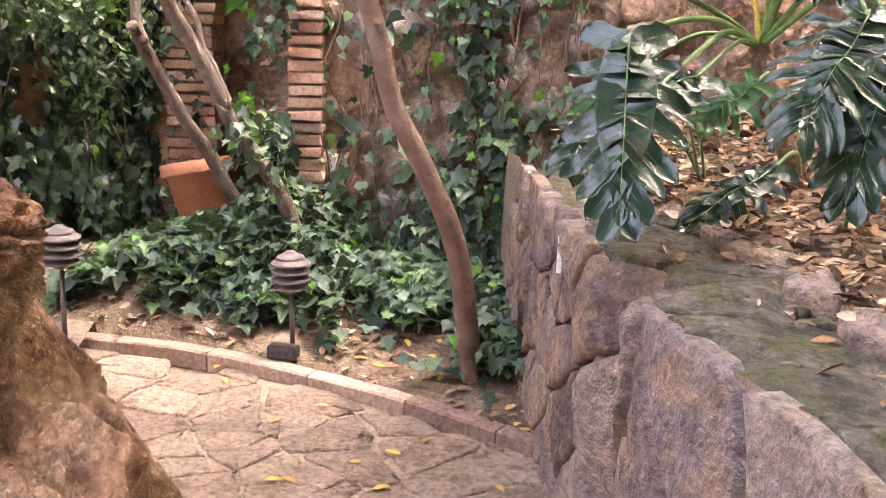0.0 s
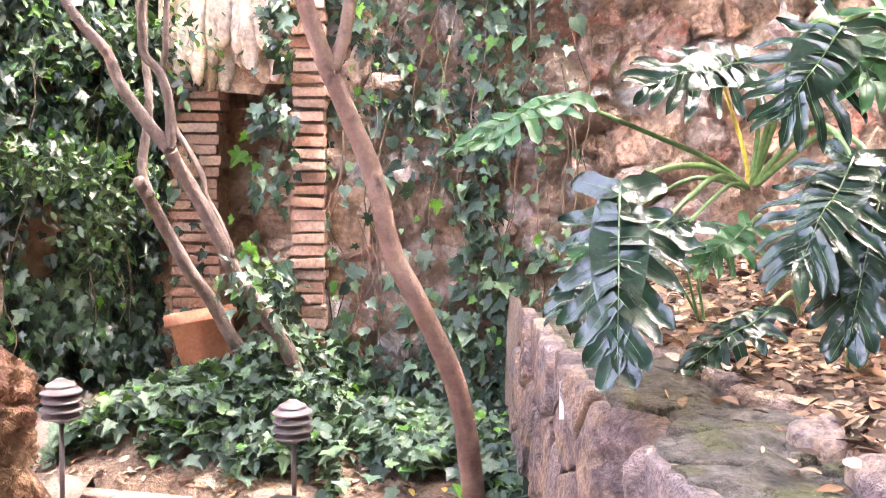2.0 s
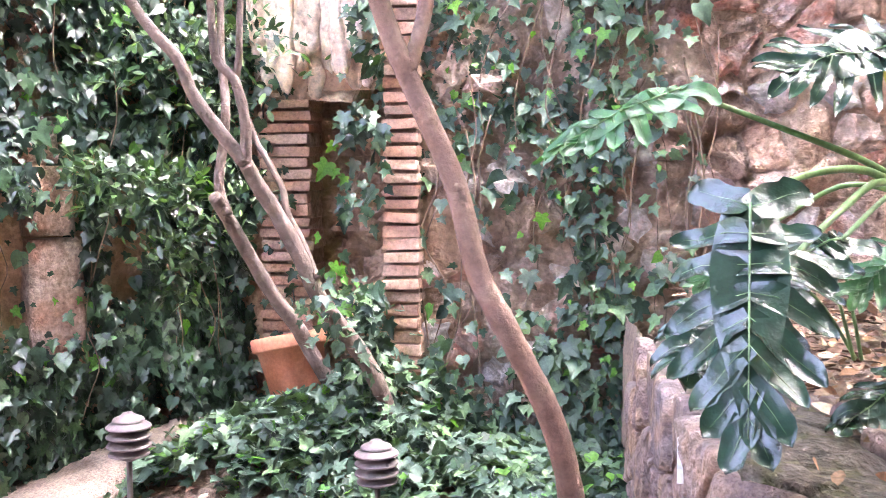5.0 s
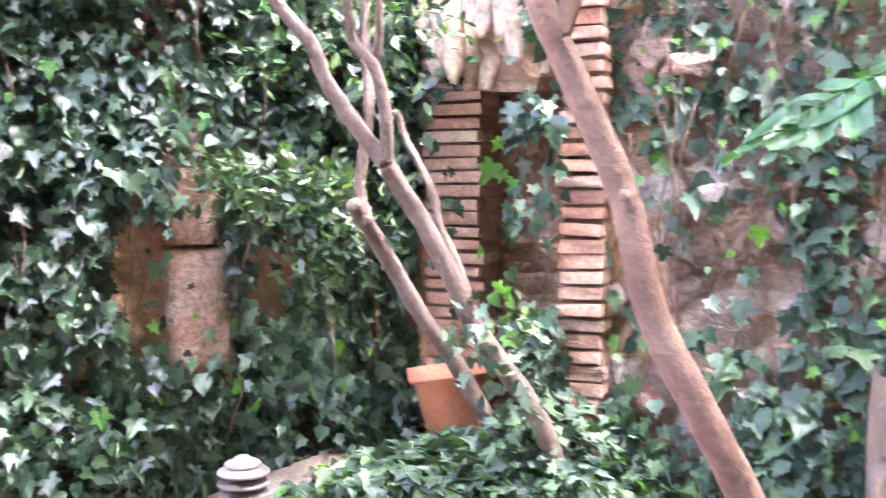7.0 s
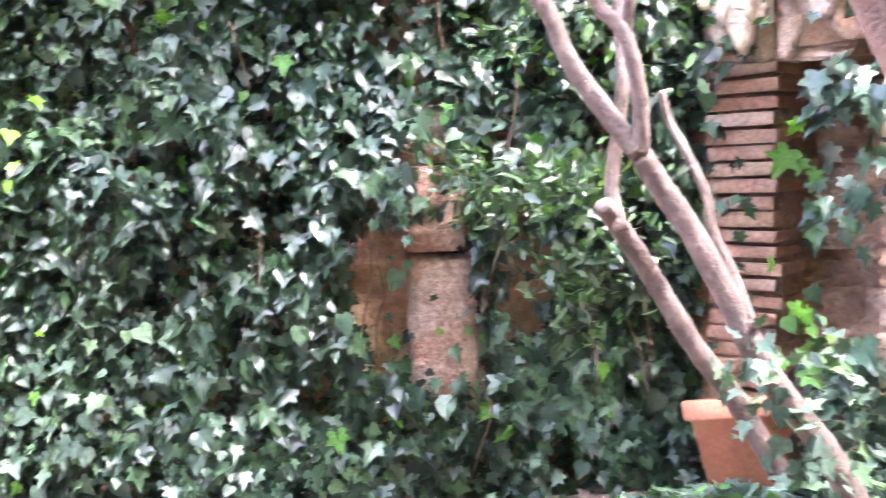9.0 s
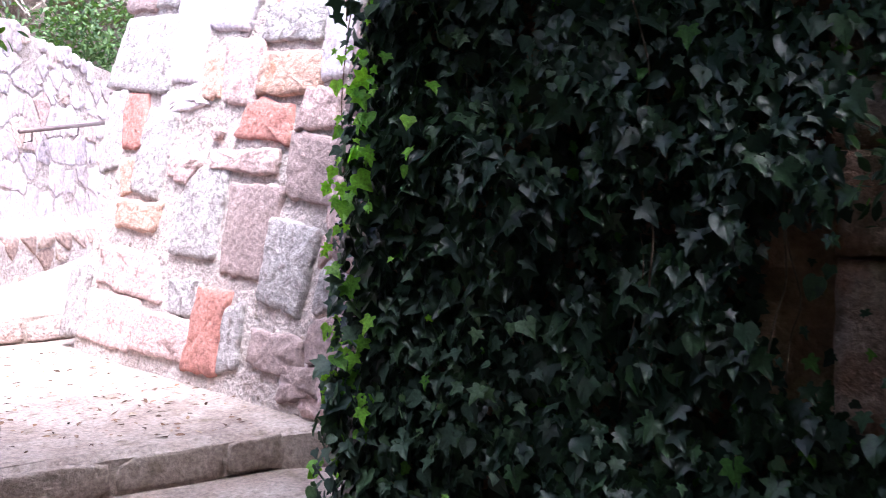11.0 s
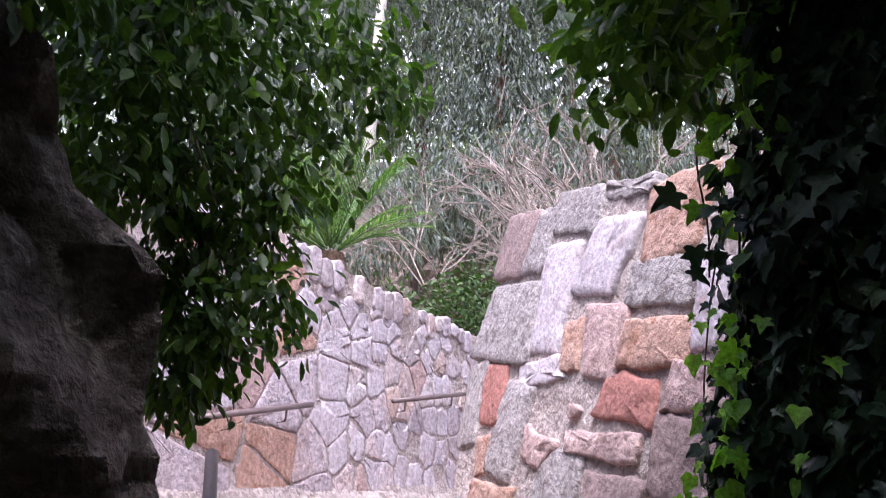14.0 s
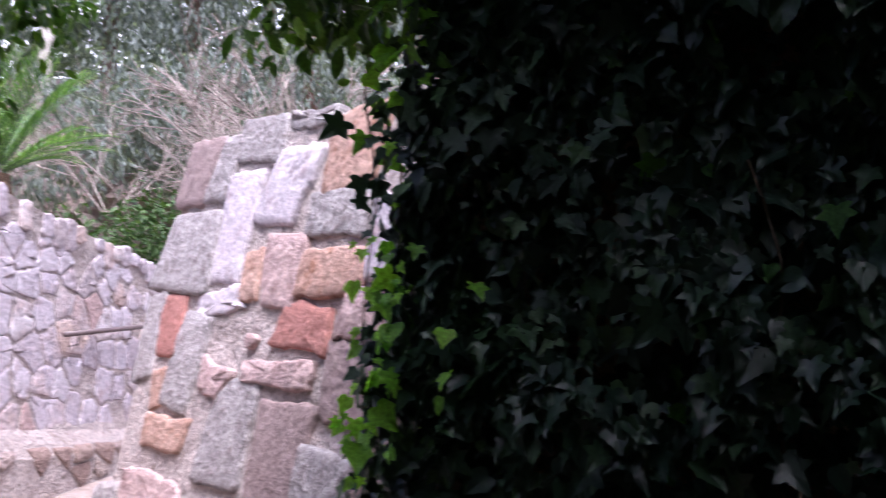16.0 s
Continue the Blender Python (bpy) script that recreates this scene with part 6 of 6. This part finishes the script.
big_stone(0.17, 0.47, 0.35, 0.19, 0.21, -0.04, 1.03, M_STONE_GREY)
big_stone(1.21, 0.25, 0.79, 0.33, -0.26, 0.03, 0.92, M_STONE_PINK)
big_stone(0.39, 0.22, 0.70, 0.26, -0.05, 0.01, 0.93, M_STONE_PINK)
big_stone(-0.18, 0.30, 0.35, 0.47, -0.10, -0.01, 0.91, M_STONE_RED)
big_stone(-0.46, 0.29, 0.19, 0.35, 0.03, -0.25, 0.95, M_STONE_GREY)
big_stone(-0.93, 0.26, 0.48, 0.19, -0.02, 0.03, 1.00, M_STONE_BROWN)
big_stone(1.83, 0.35, 0.36, 0.53, -0.12, -0.06, 1.19, M_STONE_GREY)
big_stone(1.36, 0.60, 0.27, 0.26, 0.11, 0.00, 0.91, M_STONE_PINK)
big_stone(1.02, 0.95, 0.61, 0.18, -0.22, 0.04, 1.15, M_STONE_ORANGE)
big_stone(1.29, 1.22, 0.19, 0.23, 0.13, -0.08, 1.45, M_STONE_ORANGE)
big_stone(-1.01, 1.52, 0.34, 0.21, -0.17, 0.05, 0.96, M_STONE_PINK)
big_stone(-1.20, 0.13, 0.31, 0.14, 0.10, -0.19, 0.82, M_STONE_BROWN)
# small stones wedged between the large ones
rf = random.Random(15)
for k in range(60):
    u, v = rf.uniform(-1.9, 1.65), rf.uniform(0.05, 2.5)
    r = rf.uniform(0.04, 0.085)
    if any(abs(u - a) < w * 0.5 + 0.09 and abs(v - b) < h * 0.5 + 0.06 for a, b, w, h in BIG):
        continue
    stone_piece("stone", [(u + math.cos(a) * r * 1.5 * rf.uniform(0.8, 1.1), v + math.sin(a) * r * rf.uniform(0.8, 1.1)) for a in np.arange(0, 6.2, 1.05)], STAIRW, rf.choice((M_STONE_GREY, M_STONE_PINK, M_STONE_BROWN)), wall_stair, 0.004, 0.03, 0.03, rf)

for poly in voronoi(-2.3, -1.22, 0.0, 2.4, spread(-2.3, -1.22, 0.0, 2.4, 0.26, 0.24, rf, 0.4)):
    if max(q[1] for q in poly) < stair_wall_top(np.mean(poly, 0)[0]):
        stone_piece("stone", poly, STAIRW, rf.choice((M_STONE_GREY, M_STONE_PINK, M_STONE_BROWN)), wall_stair, 0.008, 0.022, 0.03, rf)

# rubble of the wall with the handrails
rw = random.Random(21)
def rail_seeds():
    """Uneven courses: wide flat blocks near the low end, smaller upright stones farther up."""
    out, v = [], 1.30
    while v < 3.3:
        high = rw.uniform(0.19, 0.30)
        u = 2.0 + rw.uniform(0, 0.3)
        while u < 8.3:
            wide = rw.uniform(0.42, 0.78) if u < 4.0 else rw.uniform(0.17, 0.36)
            out.append((u + wide / 2, v + high / 2 + rw.gauss(0, 0.05) + 0.14 * noise.noise(Vector((u * 0.9, v * 0.5, 3)))))
            u += wide
        v += high
    return out


for poly in voronoi(2.0, 8.3, 1.24, 3.4, rail_seeds()):
    cu, cv = np.mean(poly, 0)
    if max(q[1] for q in poly) > rail_top(cu) - 0.10 or rw.random() < 0.06:
        continue
    ragged = []
    for p, q in zip(poly, poly[1:] + poly[:1]):
        ragged += [p, p * 0.5 + q * 0.5 + np.array((rw.gauss(0, 0.012), rw.gauss(0, 0.012)))]
    m = M_STONE_ORANGE if (cu < 3.7 and cv < 1.75 and rw.random() < 0.75) or rw.random() < 0.05 else (M_STONE_LILAC if rw.random() < 0.45 else M_STONE_PINK if rw.random() < 0.12 else M_WALLPINK)
    stone_piece("stone", ragged, RAILW, m, wall_rail, rw.choice((0.005, 0.012, 0.03)), 0.007, 0.03, rw)
for u in np.arange(2.2, 8.3, 0.17):
    if rw.random() < 0.3:
        continue
    t = rail_top(u)
    hi, lo = t + rw.uniform(-0.03, 0.05), t - rw.uniform(0.12, 0.26)
    stone_piece("stone", [(u - 0.085, lo), (u, lo - 0.02), (u + 0.085, lo + 0.02), (u + 0.08, hi - 0.02), (u + 0.01, hi + 0.01), (u - 0.08, hi - 0.01)], RAILW, M_WALLPINK, wall_rail, 0.004, 0.018, 0.30, rw)
for poly in voronoi(2.4, 8.2, 0.6, 1.16, spread(2.4, 8.2, 0.6, 1.16, 0.36, 0.2, rw)):
    if rw.random() < 0.85:
        stone_piece("stone", poly, lambda u, v, w: RAILW(u, v, w + plinth(u, v) - 0.01), M_PLINTH, wall_rail, 0.025, 0.022, 0.05, rw)

# rubble of the garden's back wall
rn = random.Random(31)
def north_face(u, v, w):
    p = Vector(NORTH(u, v, 0))
    return NORTH(u, v, w + 0.11 * noise.fractal(Vector((p.x * 3.1, p.y * 3.1, p.z * 3.1 + 3)), 0.8, 2.0, 4))


seeds = []
while len(seeds) < 400:
    q = (rn.uniform(-0.05, 3.5), rn.uniform(0.15, 3.2))
    if all((q[0] - p[0]) ** 2 + 1.7 * (q[1] - p[1]) ** 2 > (0.075 + 0.085 * noise.noise(Vector((q[0] * 2, q[1] * 2, 4)))) ** 2 for p in seeds):
        seeds.append(q)
for poly in voronoi(-0.05, 3.5, 0.15, 3.2, seeds):
    if rn.random() < (0.6 if np.mean(poly, 0)[0] < 1.2 else 0.86):
        ragged = []
        for p, q in zip(poly, poly[1:] + poly[:1]):
            ragged += [p, p * 0.5 + q * 0.5 + np.array((rn.gauss(0, 0.014), rn.gauss(0, 0.014)))]
        stone_piece("stone", ragged, north_face, rn.choice((M_RUBBLE, M_RUBBLE, M_RUBBLE, M_MORTAR)), wall_north, rn.uniform(0.004, 0.026), rn.uniform(0.018, 0.050), 0.06, rn, 0.45)

# upright stones of the planter wall
rp = random.Random(41)


def PLANTERW(u, v, w):
    f = planter_front(u) + 0.05 * (0.87 - v) * -0.9
    return np.array((f - 0.005 - w, u, v))


seeds = []
y = -0.6
while y < 4.1:
    # tall slabs set on edge, some of them in two lengths, thinner towards the garden wall
    wide = rp.uniform(0.05, 0.10) if y > 2.45 else rp.uniform(0.10, 0.21)
    if rp.random() < (0.55 if y > 2.45 else 0.35):
        cut = rp.uniform(0.3, 0.6)
        seeds += [(y + wide * 0.5 + rp.gauss(0, 0.012), cut - 0.3), (y + wide * 0.5 + rp.gauss(0, 0.012), cut + 0.3)]
    else:
        seeds.append((y + wide * 0.5, 0.43 + rp.uniform(-0.05, 0.05)))
    y += wide
for poly in voronoi(-0.6, 4.15, -0.02, 0.885, seeds):
    stone_piece("stone", poly[::-1], PLANTERW, M_PLANTER, wall_planter, rp.choice((0.003, 0.005, 0.010)), rp.uniform(0.008, 0.03), 0.04, rp, 0.25)


def PLANTERTOP(u, v, w):
    x = planter_front(u) + v
    return np.array((x, u, planter_top(x, u) + w))


for poly in voronoi(-0.4, 4.1, 0.0, 0.40, spread(-0.4, 4.1, 0.0, 0.40, 0.24, 0.16, rp, 0.5)):
    if rp.random() < 0.55:
        continue
    stone_piece("stone", poly[::-1], PLANTERTOP, M_MOSS if rp.random() < 0.85 else M_PLANTER, wall_planter, 0.02, 0.010, 0.03, rp, 0.2)

# rounded stones along the inner rim of the planter wall
y = -0.3
while y < 4.0:
    a, b = rp.uniform(0.09, 0.17), rp.uniform(0.05, 0.085)
    if rp.random() < 0.75:
        stone_piece("stone", [(y + math.cos(k) * a * rp.uniform(0.85, 1.1), 0.37 - math.sin(k) * b * rp.uniform(0.85, 1.1)) for k in np.arange(0, 6.2, 0.9)], PLANTERTOP, M_PLANTER, wall_planter, 0.004, 0.035, 0.03, rp, 0.6)
    y += a * 2 + 0.02

# brick piers of the recess
rk = random.Random(51)


def brick_pier(name, x0, x1, front, deep, z0, z1, course, label, seed):
    pier = part(name, rough_box(bmesh.new(), (x1 - x0 - 0.02, deep - 0.04, z1 - z0), ((x0 + x1) / 2, front + deep / 2 + 0.034, (z0 + z1) / 2), 0.0, 0, 1), M_MORTAR, None)
    tagged(pier, label, "brick pier", kind="structure")
    rnd = random.Random(seed)
    z = z0
    while z < z1 - course:
        bm = bmesh.new()
        w = (x1 - x0) * rnd.uniform(0.90, 1.02)
        rough_box(bm, (w, deep * rnd.uniform(0.94, 1.0), course * rnd.uniform(0.70, 0.84)), ((x0 + x1) / 2 + rnd.uniform(-0.008, 0.008), front + deep / 2 + rnd.uniform(-0.012, 0.012), z + course / 2), 0.004, 0.005, rnd.randint(0, 9999))
        part("brick", bm, M_BRICK, pier)
        z += course
    return pier


brick_pier("brick_pier", -0.805, -0.630, 4.80, 0.30, 0.15, 3.2, 0.062, "pier of thin worn bricks with deep mortar joints", 1)
brick_pier("brick_pier", -1.53, -1.25, 5.17, 0.25, 0.15, 1.92, 0.060, "pier of thin red bricks at the side of a recess", 2)

# kerb
rq = random.Random(61)
run = np.concatenate([[0], np.cumsum(np.linalg.norm(np.diff(KERB_LINE, axis=0), axis=1))])
kerb = holder("kerb", (0, 0, 0))
tagged(kerb, "low kerb of narrow brown stone blocks", "kerb", kind="structure")
s = 0.0
while s < run[-1] - 0.1:
    ln = rq.uniform(0.36, 0.52)
    e = min(run[-1], s + ln - 0.008)
    bm = bmesh.new()
    rows = []
    for q in np.linspace(s, e, 6):
        p = np.array((np.interp(q, run, KERB_LINE[:, 0]), np.interp(q, run, KERB_LINE[:, 1])))
        f = np.array((np.interp(q + 0.02, run, KERB_LINE[:, 0]), np.interp(q + 0.02, run, KERB_LINE[:, 1]))) - np.array((np.interp(q - 0.02, run, KERB_LINE[:, 0]), np.interp(q - 0.02, run, KERB_LINE[:, 1])))
        f /= np.linalg.norm(f)
        nrm = np.array((f[1], -f[0]))
        top = 0.055 + rq.uniform(-0.003, 0.003)
        rows.append([bm.verts.new((p[0] + nrm[0] * a, p[1] + nrm[1] * a, z)) for a, z in ((0.045, -0.03), (0.043, top - 0.008), (0.034, top), (-0.030, top), (-0.040, top - 0.01), (-0.042, -0.03))])
    for a, b in zip(rows, rows[1:]):
        for k in range(5):
            bm.faces.new((a[k], b[k], b[k + 1], a[k + 1]))
    bm.faces.new(rows[0])
    bm.faces.new(rows[-1][::-1])
    part("kerb_stone", bm, M_KERB, kerb)
    s += ln

# flagstones
path = grid_sheet("path", list(np.arange(-3.7, 1.0, 0.25)), list(np.arange(-4.5, 4.6, 0.25)), lambda x, y: -0.006 + 0.006 * noise.noise(Vector((x * 4, y * 4, 0))) - (0.3 if bed_depth(x, y) > 0.1 and y > 2.6 else 0), M_JOINT)
tagged(path, "winding garden path of irregular flagstones in sandy mortar", "path", kind="structure")
rg = random.Random(71)
for poly in voronoi(-3.6, 0.75, -1.0, 4.4, spread(-3.6, 0.75, -1.0, 4.4, 0.30, 0.21, rg, 0.55)):
    c = np.mean(poly, 0)
    if bed_depth(*c) > -0.02 or (c[0] < -2.0 and c[1] > 3.9):
        continue
    ragged = []
    for a, b in zip(poly, poly[1:] + poly[:1]):
        ragged += [a, (a * 0.5 + b * 0.5) + np.array((rg.gauss(0, 0.012), rg.gauss(0, 0.012)))]
    stone_piece("flagstone", ragged, lambda u, v, w: np.array((u, v, w + 0.006 * noise.noise(Vector((u * 4, v * 4, 0))))), M_FLAG, path, rg.choice((0.003, 0.006, 0.012)), 0.006, 0.02, rg, 0.1)

# fallen leaves
rl = np.random.RandomState(81)
n = 18000
lx, ly = rl.uniform(0.5, 3.2, n), rl.uniform(0.2, 4.6, n)
lp = np.array([(a, b, bed_height(a, b) + 0.012 + 0.03 * rl.rand()) for a, b in zip(lx, ly) if a > planter_front(b) + (0.34 if rl.rand() > 0.06 else 0.06)])
litter = leaf_mesh("leaf_litter", OVAL, lp, rl.normal(size=(len(lp), 3)) * np.array((1, 1, 0.25)), rl.normal(size=(len(lp), 3)) * 0.35 + np.array((0, 0, 1)), 0.024 + 0.062 * rl.rand(len(lp)) ** 1.8, M_LITTER)
tagged(litter, "carpet of curled dry brown leaves on the raised bed", "leaf litter")
lb = []
while len(lb) < 1000:
    a, b = rl.uniform(-1.9, 0.45), rl.uniform(3.1, 4.9)
    if bed_depth(a, b) > 0.06:
        lb.append((a, b, ground_height(a, b) + 0.012))
lb = np.array(lb)
litter_b = leaf_mesh("leaf_litter", OVAL, lb, rl.normal(size=(len(lb), 3)) * np.array((1, 1, 0.2)), rl.normal(size=(len(lb), 3)) * 0.3 + np.array((0, 0, 1)), rl.uniform(0.025, 0.075, len(lb)), M_LITTER)
tagged(litter_b, "dry leaf scraps scattered on bare soil", "leaf litter")

leaf_src = leaf_mesh("fallen_leaf", OVAL, np.zeros((1, 3)), np.array([(0, 1.0, 0)]), np.array([(0, 0.0, 1.0)]), np.array([0.062]), M_YELLOW, None, "")
leaf_src.matrix_basis = pose(-0.12, 3.02, 0.016, 8, -4, 70)
tagged(leaf_src, "yellow fallen leaf lying on the flagstones", "fallen leaf", "fallen leaves")
ry = random.Random(91)
for x, y in ((-0.50, 2.83), (-0.55, 2.80), (-0.20, 2.76), (-0.58, 3.30), (-0.42, 3.42), (-0.86, 3.62), (0.20, 2.82), (-0.95, 3.78), (-0.1, 2.6), (-0.6, 2.5), (-1.3, 3.2), (-2.4, 3.0), (-0.05, 3.12), (-0.25, 2.95)):
    copy_thing(leaf_src, pose(x, y, 0.017, ry.uniform(-10, 10), ry.uniform(-10, 10), ry.uniform(0, 360)))
for x, y in ((0.02, 3.62), (0.06, 3.72), (-0.05, 3.8), (-0.28, 3.72), (-0.36, 3.78), (0.30, 3.22), (0.34, 3.16), (0.25, 3.3), (-0.15, 3.95), (0.0, 3.9)):
    copy_thing(leaf_src, pose(x, y, ground_height(x, y) + 0.02, ry.uniform(-15, 15), ry.uniform(-15, 15), ry.uniform(0, 360)))

# rough blocks along the upper step, and scraps on the landing
riser = bpy.data.objects["step_3"]
rs3 = random.Random(33)
y = 0.0
while y < 2.4:
    w = rs3.uniform(0.26, 0.48)
    stone_piece("stone", [(y, 0.37), (y + w - 0.01, 0.37), (y + w - 0.015, 0.565 + rs3.uniform(-0.015, 0.015)), (y + 0.01, 0.565 + rs3.uniform(-0.015, 0.015))], lambda u, v, q: np.array((-7.66 - 0.378 * (u - 1.25) + q, u, v)), M_PLINTH, riser, 0.004, 0.035, 0.03, rs3)
    y += w
edge = bpy.data.objects["step_2"]
y = 1.85
while y < 3.1:
    w = min(rs3.uniform(0.3, 0.5), 3.12 - y)
    if w > 0.1:
        stone_piece("stone", [(y, 0.2), (y + w - 0.008, 0.2), (y + w - 0.012, 0.345 + rs3.uniform(-0.012, 0.008)), (y + 0.008, 0.345 + rs3.uniform(-0.012, 0.008))], lambda u, v, q: np.array((-4.14 - 0.185 * (u - 1.83) + q, u, v)), M_STEP, edge, 0.003, 0.022, 0.03, rs3)
    y += w
ls = np.stack([rl.uniform(-7.6, -4.4, 620), rl.uniform(1.0, 3.0, 620), np.full(620, 0.374)], 1)
scraps = leaf_mesh("leaf_litter", OVAL, ls, rl.normal(size=(620, 3)) * np.array((1, 1, 0.1)), rl.normal(size=(620, 3)) * 0.2 + np.array((0, 0, 1)), rl.uniform(0.012, 0.055, 620), M_LITTER)
tagged(scraps, "small dry leaf scraps on the sandy landing", "leaf litter")
